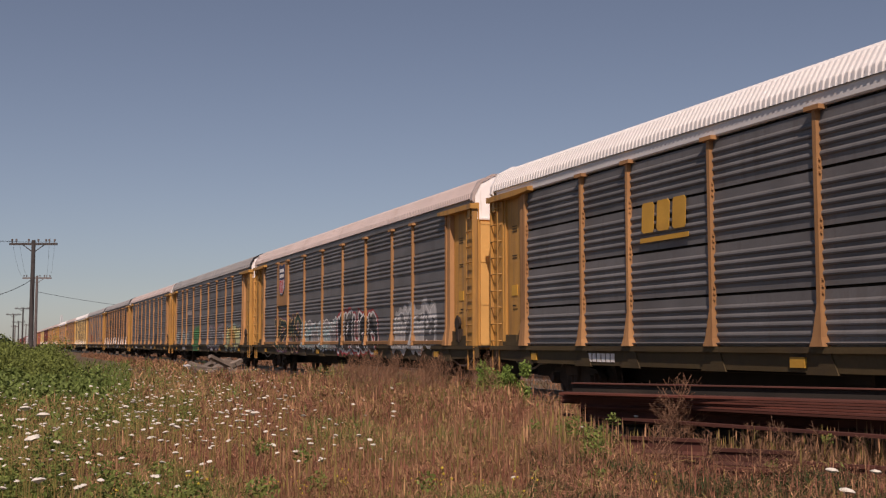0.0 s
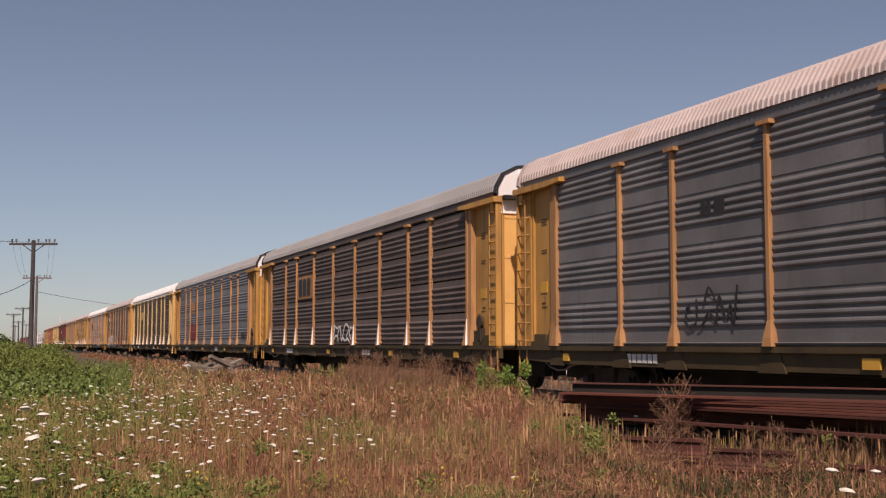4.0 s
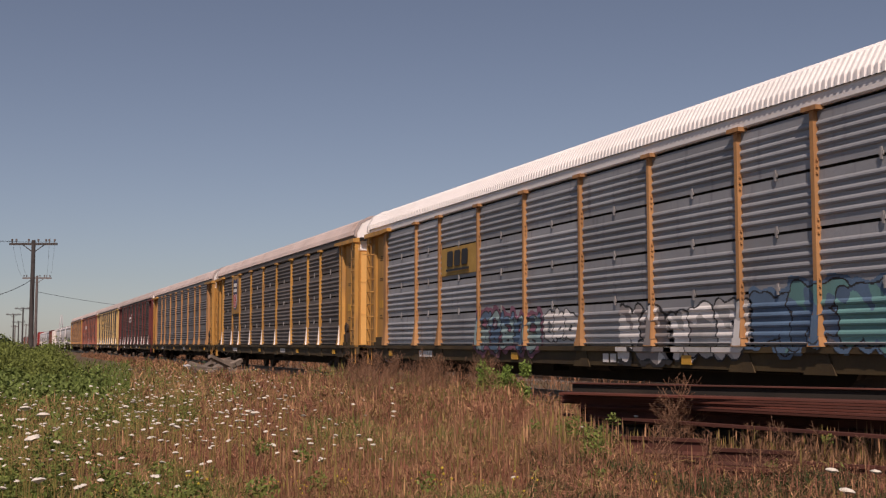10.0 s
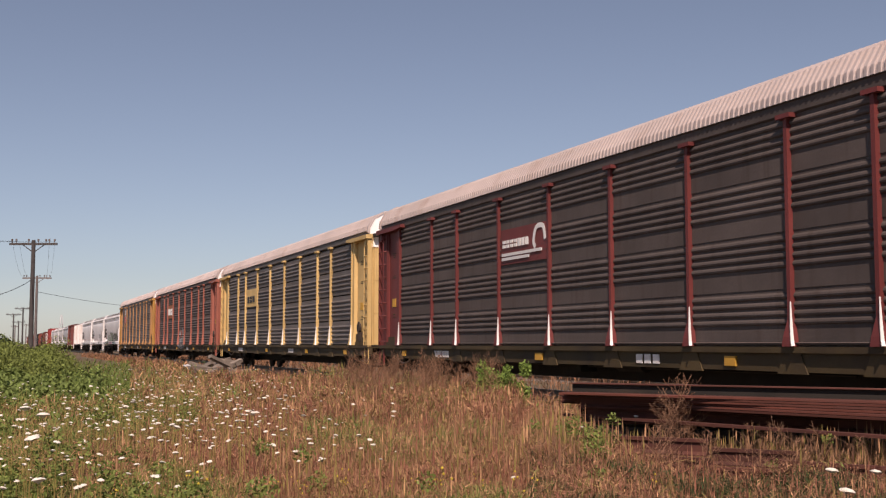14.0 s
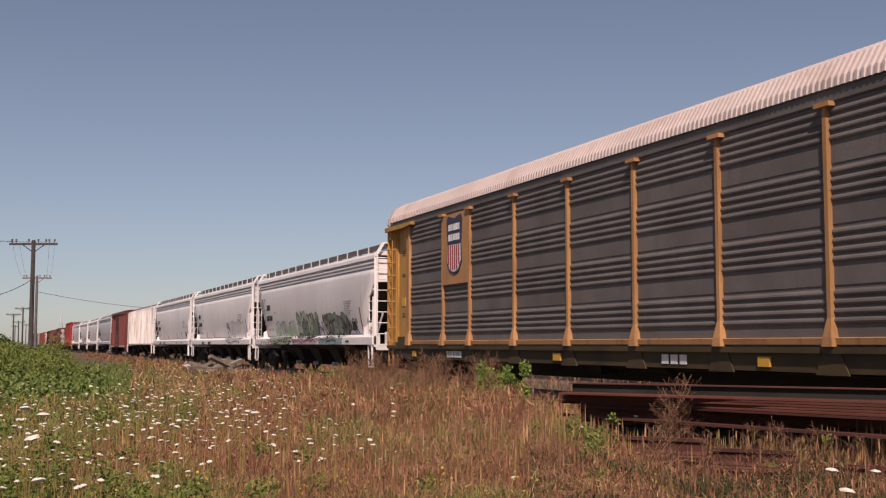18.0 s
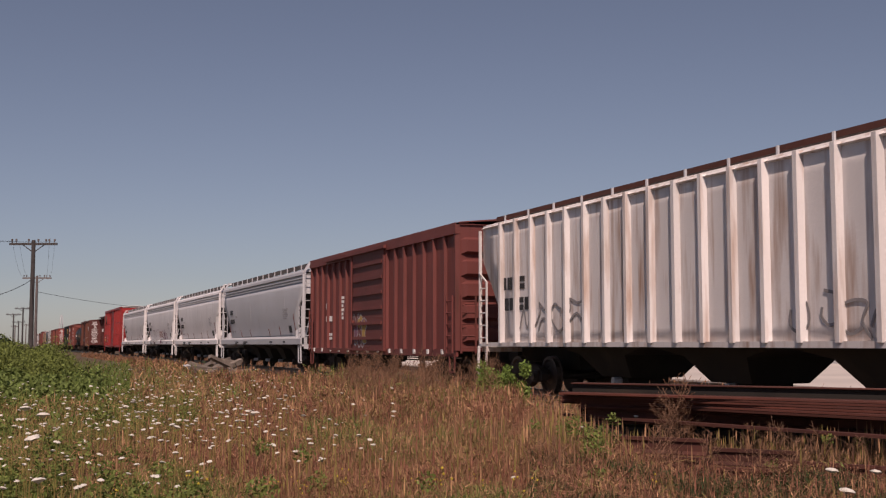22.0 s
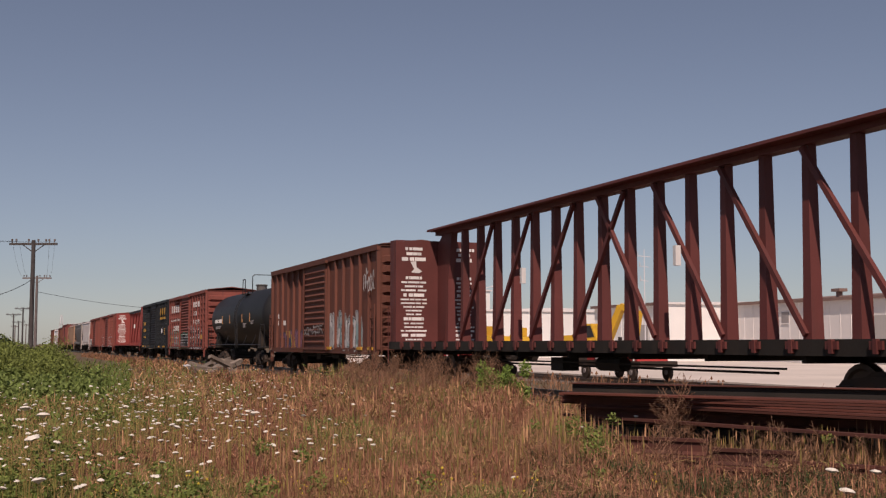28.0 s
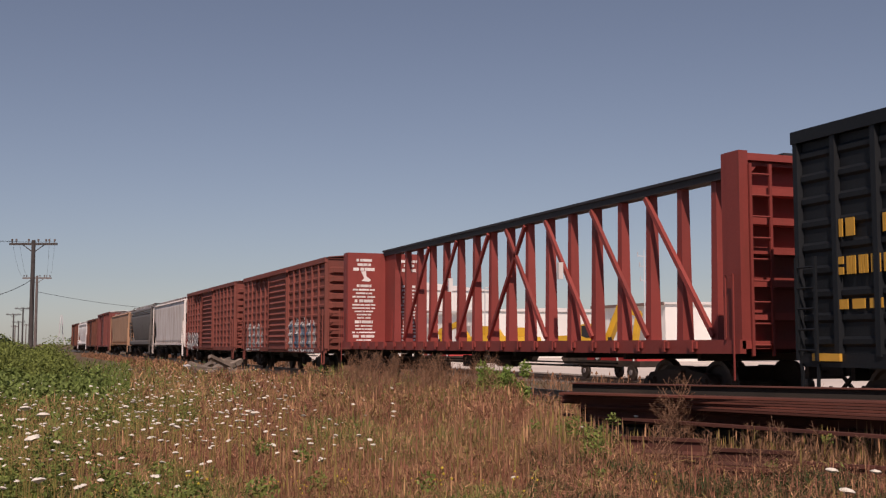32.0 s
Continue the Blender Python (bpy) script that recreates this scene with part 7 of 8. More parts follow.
    bm = bmesh.new(); loft(bm, [[(-a, -b, z), (a, -b, z), (a, b, z), (-a, b, z)] for a, b, z in ((0.75, 0.5, 1.2), (0.6, 0.4, 1.0), (0.16, 0.16, 0.95), (0.16, 0.16, 0.82))]); part("bottom_outlet", bm, M["under"], car)
    couplers(car, h)
    return car, L, (R, zc)


M["grating"] = mat("grimy steel grating", (0.105, 0.09, 0.083), 0.8, 0.1, 0.2, 2.0)
# ---- the train, front to back ----
# how far each car stands off the even spacing
OFFSET = {0: -0.05, 1: 0.06, 2: 0.1, 3: 0.07, 4: 0.1, 5: 0.15, 6: 0.3, 7: 0.08, 8: 0.2, 9: 0.07, 10: 0.07, 11: 0.03, 12: 0.1, 14: -0.53}


def g(n):
    return 1.4516 + 1.3108 * (n - 1) - OFFSET.get(n, 0.0) / SPEED


Y1 = SIDE - 0.05
TAG = SIDE + 0.012
# 0: grey panels, yellow frame, white roof, yellow mark
car, e, sk = autorack(g(0), "grey corrugated autorack car, yellow posts, white roof", "galv", "yellow", "orange", roof="white", lap=False, rail="white")
block_mark(car, e[2] + 0.5, e[2] + 2.1, 3.1, 3.85, "y_paint", TAG - 0.01)
# 1: shield plate and a long run of sprayed letters
car, e, sk = autorack(g(1), "grey autorack car with shield plate and sprayed letters", "galv", "yellow", "orange", roof="rooftan", trough="orange")
backing(car, e[1] + 0.07, e[2] - 0.07, 2.85, 4.68, "orange"); shield(car, (e[1] + e[2]) / 2, 3.95, 1.0, 1.35, Y1)
spray(car, sk, -9.4, -4.75, 0.98, 2.3, ("dark_green", "k_paint"), "cream", "mauve", n=4, seed=11, w=0.25, edge=0.05, rim=0.06)
spray(car, sk, -4.5, 0.5, 1.0, 2.1, ("pale_teal", "pale_teal", "grey_p"), "w_paint", None, n=6, seed=12, w=0.16, edge=0.045, shade="k_paint")
spray(car, sk, 0.75, 5.4, 0.95, 2.3, ("k_paint", "k_paint", "hopperdark"), "w_paint", "r_paint", n=5, seed=13, w=0.24, edge=0.08, rim=0.07)
spray(car, sk, 7.3, 10.6, 1.1, 2.2, ("w_haze", "galv"), "w_paint", "w_haze", n=4, seed=14, w=0.2, edge=0.04, rim=0.13)
# 2: green and yellow sprayed pieces
car, e, sk = autorack(g(2), "grey autorack car with green and yellow sprayed letters", "galv", "yellow", "orange", roof="roofgrey")
bars_text(car, e[2] + 0.3, 3.05, 1.9, 0.24, 8, M["grey_p"], y=TAG)
spray(car, sk, -11.4, -9.9, 1.15, 2.1, ("pale_teal", "galv"), "w_haze", None, n=2, seed=21, w=0.14, edge=0.04); spray(car, sk, -8.9, -5.9, 1.15, 2.0, ("pale_teal", "w_haze"), "grey_p", None, n=3, seed=25, w=0.13, edge=0.03)
spray(car, sk, -3.85, -1.75, 0.82, 2.1, ("lime", "lime"), "dark_green", "lime", n=4, seed=22, w=0.22, edge=0.035, rim=0.12)
spray(car, sk, 1.5, 5.75, 0.95, 2.2, ("galv", "galv"), "w_haze", "mauve", n=4, seed=23, w=0.26, edge=0.045, rim=0.05)
spray(car, sk, 5.9, 7.1, 1.25, 1.9, ("pale_teal", "w_haze"), "cpred", None, n=2, seed=26, w=0.1, edge=0.03)
spray(car, sk, 7.3, 10.75, 0.95, 2.15, ("pale_lime", "ochre", "ochre"), "k_paint", "pale_teal", n=4, seed=24, w=0.3, edge=0.05, rim=0.06, shade="k_paint")
# 3: plain, a few black scrawls
car, e, sk = autorack(g(3), "weathered grey autorack car with orange posts", "galv", "yellow", "orange", roof="rooftan")
graffiti(car, -6.7, -5.1, 1.4, 2.2, "k_paint", None, n=3, seed=31, w=0.05, y=TAG)
graffiti(car, -0.9, 1.1, 1.3, 1.9, "hopperdark", None, n=4, seed=33, w=0.04, y=TAG)
graffiti(car, 4.9, 6.2, 0.95, 2.2, "k_paint", None, n=3, seed=32, w=0.08, y=TAG)
bars_text(car, -6.05, 3.45, 0.8, 0.24, 2, M["k_paint"], y=TAG)
# 4: brown panels, pale posts
car, e, sk = autorack(g(4), "brown-soiled autorack car with pale flared posts", "galv_brown", "yellow", "orange", "roofgrey", foot="white", lap=False)
backing(car, e[2] + 0.1, e[3] - 0.1, 3.0, 3.9, "orange", TAG); block_mark(car, e[2] + 0.4, e[3] - 0.4, 3.1, 3.8, "k_paint", TAG - 0.02, False)
graffiti(car, e[4], e[5], 1.2, 1.9, "w_paint", None, n=4, seed=41, w=0.07, y=TAG)
# 5: grey, red patch
car, e, sk = autorack(g(5), "clean grey autorack car with a red patch", "galv_cool", "yellow", "orange", roof="roofgrey")
spray(car, sk, -6.75, -4.65, 1.5, 2.25, ("red_dull", "red_dull"), "maroon", "red_dull", n=4, seed=52, w=0.26, edge=0.02, rim=0.16)
block_mark(car, -6.6, -4.95, 3.1, 3.8, "orange", TAG - 0.01)
graffiti(car, 9.9, 11.0, 1.4, 1.8, "k_paint", None, n=4, seed=51, w=0.04, y=TAG)
# 6: brown, pale yellow posts with white feet
car, e, sk = autorack(g(6), "dark brown autorack car with pale yellow posts", "galv_brown", "amber", "cream", "white", foot="white", lap=False, rail="white")
for a, b in ((e[2] + 0.1, e[2] + 0.8), (e[3] - 0.8, e[3] - 0.1)):
    bars_text(car, a, 3.75, b - a, 0.13, 1, M["cream"], rows=4, y=TAG, gap=0)
block_mark(car, e[2] + 0.75, e[3] - 0.75, 3.25, 3.85, "cream", TAG - 0.02, False)
graffiti(car, e[3] + 0.3, e[4] - 0.2, 1.4, 1.9, "cpred", None, n=5, seed=61, w=0.035, y=TAG)
# 7: pennant plate, white and red sprayed pieces
car, e, sk = autorack(g(7), "brown autorack car with pennant plate and white lettering", "galv_dark", "yellow", "orange", roof="rooftan")
p = backing(car, e[1] + 0.07, e[2] - 0.07, 2.85, 4.7, "orange")
z = 3.85
cx = (e[1] + e[2]) / 2
bm = bmesh.new(); plate(bm, [(cx - 0.6, z + 0.55), (cx - 0.2, z + 0.50), (cx + 0.6, z + 0.60), (cx + 0.6, z - 0.28)], Y1, 0.02); part("pennant", bm, M["r_paint"], car)
bm = bmesh.new(); plate(bm, [(cx - 0.6, z + 0.50), (cx + 0.57, z - 0.31), (cx + 0.2, z - 0.50), (cx - 0.6, z - 0.55)], Y1, 0.02); part("pennant", bm, M["g_paint"], car)
bars_text(car, cx - 0.42, z - 0.16, 0.92, 0.33, 3, M["w_paint"], y=Y1 - 0.015, name="emblem_bar")
spray(car, sk, -9.8, -4.7, 0.95, 2.15, ("w_paint", "w_paint", "w_haze"), "k_paint", "cpred", n=4, seed=74, w=0.26, edge=0.06, rim=0.05, shade="k_paint")
spray(car, sk, -4.3, 0.1, 0.95, 2.15, ("w_haze", "galv", "pale_teal"), "k_paint", "galv", n=4, seed=72, w=0.24, edge=0.05, rim=0.06, shade="hopperdark")
spray(car, sk, 0.3, 6.2, 0.95, 2.1, ("cpred", "maroon", "galv_brown"), "k_paint", "hopperdark", n=5, seed=73, w=0.3, edge=0.06, rim=0.08, shade="k_paint")
# 8: bluish panels, yellow plate, blue sprayed pieces
car, e, sk = autorack(g(8), "bluish grey autorack car with blue sprayed letters", "galv_blue", "yellow", "orange", roof="white", lap=False, rail="white", clips=True)
backing(car, e[2] + 0.12, e[3] - 0.12, 3.05, 3.8, "ochre", TAG + 0.01); block_mark(car, e[2] + 0.6, e[3] - 0.6, 3.15, 3.7, "k_paint", TAG - 0.02)
spray(car, sk, -4.2, -0.6, 1.0, 1.9, ("pale_teal", "blue"), "k_paint", "mauve", n=5, seed=81, w=0.15, edge=0.035, rim=0.09)
spray(car, sk, -0.4, 1.15, 1.25, 1.9, ("w_paint",), "k_paint", None, n=3, seed=84, w=0.17, edge=0.03)
spray(car, sk, 3.1, 4.7, 0.85, 1.95, ("w_paint", "grey_p", "w_paint"), "k_paint", None, n=2, seed=82, w=0.36, edge=0.045, shade="k_paint")
spray(car, sk, 4.8, 7.1, 0.9, 1.85, ("w_paint", "w_haze"), "k_paint", None, n=3, seed=85, w=0.34, edge=0.035)
spray(car, sk, 7.25, 10.3, 1.1, 2.1, ("blue", "blue", "teal"), "k_paint", "blue", n=3, seed=83, w=0.36, edge=0.03, rim=0.06)
# 9: yellow shield plate, brown panels
car, e, sk = autorack(g(9), "brown and grey autorack car with yellow shield plate", "galv_dark", "yellow", "yellow", "rooftan", foot="white", lap=False, clips=True)
backing(car, e[1] + 0.06, e[2] - 0.06, 2.75, 4.7, "yellow"); shield(car, (e[1] + e[2]) / 2, 3.75, 1.05, 1.6, Y1)
# 10: plain grey
car, e, sk = autorack(g(10), "plain grey autorack car with orange posts", "galv", "yellow", "orange", roof="rooftan")
# 11: maroon
car, e, sk = autorack(g(11), "dark brown autorack car with maroon posts and ends", "panel_dark", "maroon", roof="rooftan", foot="white")
backing(car, e[3] + 0.1, e[4] - 0.1, 3.1, 3.95, "maroon", TAG + 0.01)
bars_text(car, e[3] + 0.25, 3.5, 1.5, 0.18, 7, M["w_paint"], y=TAG - 0.01); bars_text(car, e[3] + 0.2, 3.3, 2.2, 0.07, 1, M["w_paint"], rows=2, y=TAG - 0.01, gap=0)
bm = bmesh.new(); ribbon(bm, smooth_path([(e[4] - 0.2, 3.55), (e[4] - 0.3, 3.85), (e[4] - 0.65, 3.85), (e[4] - 0.8, 3.55), (e[4] - 0.7, 3.4)]), 0.11, TAG - 0.01); part("emblem", bm, M["w_paint"], car)
# 12: cream frame
car, e, sk = autorack(g(12), "brown autorack car with cream posts and ends", "galv_dark", "cream", roof="rooftan", foot="white", lap=False)
backing(car, e[2] + 0.1, e[3] - 0.1, 3.0, 3.85, "cream", TAG + 0.01); bars_text(car, e[2] + 0.5, 3.2, 1.8, 0.3, 3, M["k_paint"], y=TAG - 0.01)
# 13: faded red
car, e, sk = autorack(g(13), "dark autorack car with faded red posts and ends", "galv_brown", "cpred", roof="rooftan", lap=False)
backing(car, e[2] + 0.12, e[3] - 0.10, 3.02, 3.95, "plate_brown", TAG + 0.01, "red_plate")
bars_text(car, e[2] + 0.25, 3.25, 2.25, 0.45, 6, M["w_paint"], y=TAG - 0.01, name="emblem_bar", gap=0.3)
spray(car, sk, -1.1, 1.5, 0.98, 1.6, ("w_haze", "grey_p"), "k_paint", "w_haze", n=4, seed=131, w=0.14, edge=0.035, rim=0.05)
spray(car, sk, -1.1, 1.3, 1.62, 2.2, ("w_haze", "cpred", "grey_p"), "k_paint", None, n=4, seed=132, w=0.13, edge=0.03)
# 14: all yellow frame
car, e, sk = autorack(g(14), "brown autorack car with bright yellow posts and ends", "galv_dark", "yellow", "orange", "rooftan", trough="orange")
backing(car, e[1] + 0.05, e[2] - 0.05, 2.8, 4.7, "orange"); shield(car, (e[1] + e[2]) / 2, 3.85, 1.1, 1.6, Y1)

# pale grey hoppers
def hopper_marks(car, L, small=True):
    h = L / 2 - 0.3
    bars_text(car, -h + 2.2, 2.72, 0.75, 0.24, 4, M["k_paint"], y=hopper_skin)
    bars_text(car, -h + 2.15, 2.25, 1.1, 0.24, 6, M["k_paint"], y=hopper_skin)
    for x, z in ((-h + 2.3, 1.85), (-h + 2.9, 1.85), (-h + 3.6, 2.6)):
        bars_text(car, x, z, 0.35, 0.035, 4, M["grey_p"], rows=2, y=hopper_skin)
    if small:
        bars_text(car, h - 4.2, 2.7, 1.0, 0.024, 7, M["grey_p"], rows=6, y=hopper_skin, gap=0.5, lead=3.4)
        bm = bmesh.new(); ribbon(bm, [(h - 3.2, 1.68), (h - 3.2, 1.98)], 0.5, hopper_skin); part("placard", bm, M["k_paint"], car)
    for x, top in ((h - 2.3, 2.45), (h - 5.2, 2.0), (h - 7.4, 1.9), (-h + 6.9, 1.9), (-h + 4.6, 1.9), (-h + 1.75, 2.3)):
        bm = bmesh.new(); ribbon(bm, [(x, 1.55), (x - 0.03, (1.55 + top) / 2), (x - 0.06, top)], 0.08, hopper_skin); part("jacking_stripe", bm, M["boxorange"], car)
    for x, w in ((-h + 4.4, 0.9), (-h + 6.6, 1.0), (h - 6.0, 0.5), (h - 3.4, 0.4)):
        bars_text(car, x, 1.26, w, 0.06, 6, M["k_paint"], rows=2 if w > 0.8 else 1, y=SIDE - 0.01)


car, L = hopper(19.81 + 0.01, 20.73, "pale grey covered hopper with black sprayed tags", "hopper")
hopper_marks(car, L)
h = L / 2
spray(car, HOPPER_SKIN, -5.8, -2.2, 1.22, 2.15, ("pale_green", "hopper2", "pale_green"), "k_paint", None, n=4, seed=202, w=0.3, edge=0.022)
spray(car, HOPPER_SKIN, -1.7, 1.5, 1.5, 2.45, ("pale_green", "grey_green"), "k_paint", None, n=4, seed=206, w=0.2, edge=0.035, shade="k_paint")
spray(car, HOPPER_SKIN, 2.4, 5.6, 1.52, 2.25, ("grey_green", "hopperdark", "grey_green"), "k_paint", None, n=5, seed=203, w=0.17, edge=0.03, shade="k_paint")
graffiti(car, -8.5, -7.6, 2.6, 3.4, "k_paint", None, n=2, seed=201, w=0.025, y=hopper_skin)
graffiti(car, 1.55, 2.2, 1.6, 2.0, "b_paint", None, n=3, seed=205, w=0.025, y=hopper_skin); graffiti(car, 5.75, 6.8, 1.5, 2.1, "k_paint", None, n=3, seed=207, w=0.03, y=hopper_skin)
for a, b, c in ((4.2, 6.9, "pale_lime"), (8.2, 12.2, "pale_pink"), (12.4, 15.6, "pale_teal")):
    bm = bmesh.new(); box(bm, -h + a, -h + b, SIDE - 0.012, SIDE + 0.0, 1.2, 1.41); part("sprayed_ground", bm, M[c], car)
graffiti(car, -h + 2.2, -h + 14.6, 1.2, 1.4, "k_paint", None, n=14, seed=204, w=0.022, y=SIDE - 0.02)
car, L = hopper(20.73, 21.63, "pale grey covered hopper with one black tag", "hopper")
hopper_marks(car, L); spray(car, HOPPER_SKIN, 2.7, 6.5, 1.3, 2.4, ("hopper",), "k_paint", None, n=5, seed=211, w=0.36, edge=0.027); graffiti(car, 1.8, 2.7, 1.9, 2.3, "k_paint", None, n=3, seed=212, w=0.045, y=hopper_skin)
car, L = hopper(21.63, 22.53, "pale grey covered hopper, clean side", "hopper")
hopper_marks(car, L)
car, L = hopper(22.53, 23.47, "rust-streaked white ribbed covered hopper", "hopperwhite", ribs=20, round_side=False, band=False)
bars_text(car, -L / 2 + 1.9, 2.5, 1.4, 0.3, 4, M["k_paint"], y=SIDE + 0.138); bars_text(car, -L / 2 + 1.8, 2.0, 1.7, 0.3, 6, M["k_paint"], y=SIDE + 0.138)
graffiti(car, -L / 2 + 3.0, -L / 2 + 6.0, 1.4, 2.2, "grey_p", None, n=4, seed=221, w=0.05, y=SIDE + 0.135)
graffiti(car, L / 2 - 7.5, L / 2 - 4.5, 1.3, 2.0, "grey_p", None, n=5, seed=222, w=0.05, y=SIDE + 0.135)

car, L = boxcar(23.508, 24.222, "oxide red boxcar with a ribbed sliding door", "boxred", 4.42, 4.62, posts=14, door=(-0.15, 3.45), door_ribs=6, fascia=0.27, ribs=5)
bars_text(car, -L / 2 + 2.1, 2.5, 0.4, 0.2, 2, M["w_paint"], y=SIDE + 0.088); bars_text(car, -L / 2 + 2.1, 2.03, 1.15, 0.2, 5, M["w_paint"], y=SIDE + 0.088)
bars_text(car, -L / 2 + 2.2, 1.5, 1.2, 0.1, 5, M["w_paint"], rows=2, y=SIDE + 0.088)
bars_text(car, -L / 2 + 4.1, 2.8, 0.4, 0.1, 3, M["w_paint"], rows=6, y=SIDE + 0.088)
spray(car, SKINS[car], -1.6, -0.2, 1.15, 2.05, ("mauve", "boxred", "ochre"), "w_haze", None, n=3, seed=231, w=0.15, edge=0.035)
for x in [-L / 2 + 0.6 + i * 1.15 for i in range(13)]:
    bm = bmesh.new(); box(bm, x, x + 0.12, SIDE - 0.01, SIDE + 0.03, 0.92, 1.05); part("reflector", bm, M["w_paint"], car)

for tf, tr, c, lab in ((24.262, 25.146, "hopper2", "grey covered hopper with orange side marks"), (25.146, 25.975, "hopper", "pale grey covered hopper with small stencils"), (25.975, 26.797, "hopper", "pale grey covered hopper with red-brown tags"), (26.797, 27.70, "hopper", "pale grey covered hopper with dented side")):
    car, L = hopper(tf, tr, lab, c)
    hopper_marks(car, L)
    if "tags" in lab:
        spray(car, HOPPER_SKIN, -4.3, -0.9, 1.3, 2.3, ("hopper",), "mauve", None, n=4, seed=241, w=0.4, edge=0.025)
        graffiti(car, -0.8, 1.2, 1.6, 2.2, "boxorange", None, n=4, seed=242, w=0.025, y=hopper_skin); spray(car, HOPPER_SKIN, 1.7, 2.7, 1.2, 2.15, ("mauve",), "mauve", None, n=2, seed=243, w=0.08, edge=0.02)

car, L = boxcar(27.764, 28.616, "bright red high boxcar with round emblem", "boxbright", 4.93, 5.1, posts=18, door=(1.0, 3.0), door_ribs=3, ribs=9, roof_c="white", girts=(2.22, 3.4))
h = L / 2
x = -h + 1.7
bm = bmesh.new(); tube(bm, (x, SIDE - 0.005, 3.95), (x, SIDE + 0.09, 3.95), 0.46, 24); em = part("emblem", bm, M["k_paint"], car, "round grey and black emblem")
bm = bmesh.new(); tube(bm, (x, SIDE - 0.012, 3.95), (x, SIDE + 0.0, 3.95), 0.39, 24); part("emblem_field", bm, M["hoppertan"], em)
bm = bmesh.new(); box(bm, x - 0.10, x + 0.10, SIDE - 0.02, SIDE - 0.008, 3.56, 4.34); part("emblem_bar", bm, M["k_paint"], em)
bars_text(car, -h + 2.5, 4.2, 1.5, 0.17, 7, M["w_paint"], rows=3, y=SIDE + 0.088)
bars_text(car, -h + 1.0, 2.72, 0.42, 0.24, 2, M["w_paint"], y=SIDE + 0.088); bars_text(car, -h + 1.0, 2.28, 0.55, 0.24, 3, M["w_paint"], y=SIDE + 0.088); bars_text(car, -h + 1.85, 2.28, 0.55, 0.24, 3, M["w_paint"], y=SIDE + 0.088)
bm = bmesh.new(); box(bm, -h + 1.05, -h + 1.5, SIDE - 0.03, SIDE + 0.06, 1.5, 1.78); part("placard", bm, M["y_paint"], car)
bm = bmesh.new(); box(bm, -h + 1.05, -h + 1.4, SIDE - 0.03, SIDE + 0.06, 1.85, 2.0); part("stencil", bm, M["w_paint"], car)
spray(car, SKINS[car], -h + 1.75, -h + 2.55, 1.05, 2.15, ("grey_p", "mauve"), "hopperdark", "grey_p", n=2, seed=271, w=0.2, edge=0.03, rim=0.12)
spray(car, SKINS[car], -h + 2.6, -h + 3.4, 1.05, 2.15, ("grey_p", "mauve"), "hopperdark", "grey_p", n=2, seed=272, w=0.2, edge=0.03, rim=0.12)
graffiti(car, -h + 3.5, -h + 4.7, 1.3, 2.0, "grey_p", None, n=2, seed=273, w=0.035, y=SIDE + 0.0)
for x in (-h + 3.9, -h + 4.25, -h + 4.9):
    bm = bmesh.new(); box(bm, x, x + 0.16, SIDE + 0.07, SIDE + 0.09, 1.2, 1.5); part("stencil", bm, M["grey_p"], car)

car, L = centerbeam(28.675, 29.742, "dark red empty centre-beam flat car with bulkheads", "beamred", "beamred", 4.76, 0.17)

car, L = boxcar(29.825, 30.547, "rusty brown boxcar with a corrugated door", "boxbrown", 4.40, 4.62, posts=12, door=(0.0, 3.15), door_ribs=13, ribs=9)
h = L / 2
spray(car, SKINS[car], 1.9, 5.9, 1.05, 2.2, ("w_haze", "w_paint", "pale_teal"), "k_paint", "w_haze", n=6, seed=291, w=0.2, edge=0.035, rim=0.05)
spray(car, SKINS[car], -h + 1.9, -1.8, 1.0, 1.75, ("mauve", "b_paint", "ochre", "mauve"), "k_paint", None, n=5, seed=292, w=0.2, edge=0.035)
graffiti(car, h - 1.5, h - 0.3, 2.9, 3.6, "w_haze", None, n=5, seed=297, w=0.04, y=SIDE - 0.0)
graffiti(car, -1.5, 1.4, 1.5, 1.85, "grey_p", None, n=6, seed=294, w=0.05, y=SIDE - 0.09)
bars_text(car, -h + 1.0, 2.3, 0.3, 0.2, 2, M["w_paint"], rows=2, y=SIDE + 0.088); bars_text(car, -h + 2.1, 2.0, 0.5, 0.2, 3, M["w_paint"], y=SIDE + 0.088)
for x in (h - 2.2, h - 1.0, 1.75):
    bm = bmesh.new(); box(bm, x, x + 0.5, SIDE - 0.02, SIDE + 0.05, 1.0, 1.1); part("reflector", bm, M["y_paint"], car)

car, L, (R, zc) = tank_car(30.60, 31.345, "matt black tank car with roof platform and railings")
h = L / 2
bars_text(car, -h + 2.5, 2.36, 0.85, 0.2, 4, M["w_paint"], y=-R - 0.02); bars_text(car, -h + 3.5, 2.36, 1.05, 0.2, 6, M["w_paint"], y=-R - 0.02)
bars_text(car, -h + 2.6, 2.12, 1.6, 0.06, 9, M["grey_p"], rows=2, y=-R + 0.0)
bars_text(car, 2.3, 2.2, 0.8, 0.04, 8, M["grey_p"], rows=4, y=-R + 0.01); bars_text(car, 4.2, 2.3, 0.7, 0.04, 6, M["grey_p"], rows=3, y=-R + 0.01)
for x in (-h + 4.63, -h + 6.77, 2.05, 3.95):
    bm = bmesh.new(); box(bm, x, x + 0.06, -R - 0.015, -R + 0.15, 2.3, 2.72); part("jacking_stripe", bm, M["orange"], car)

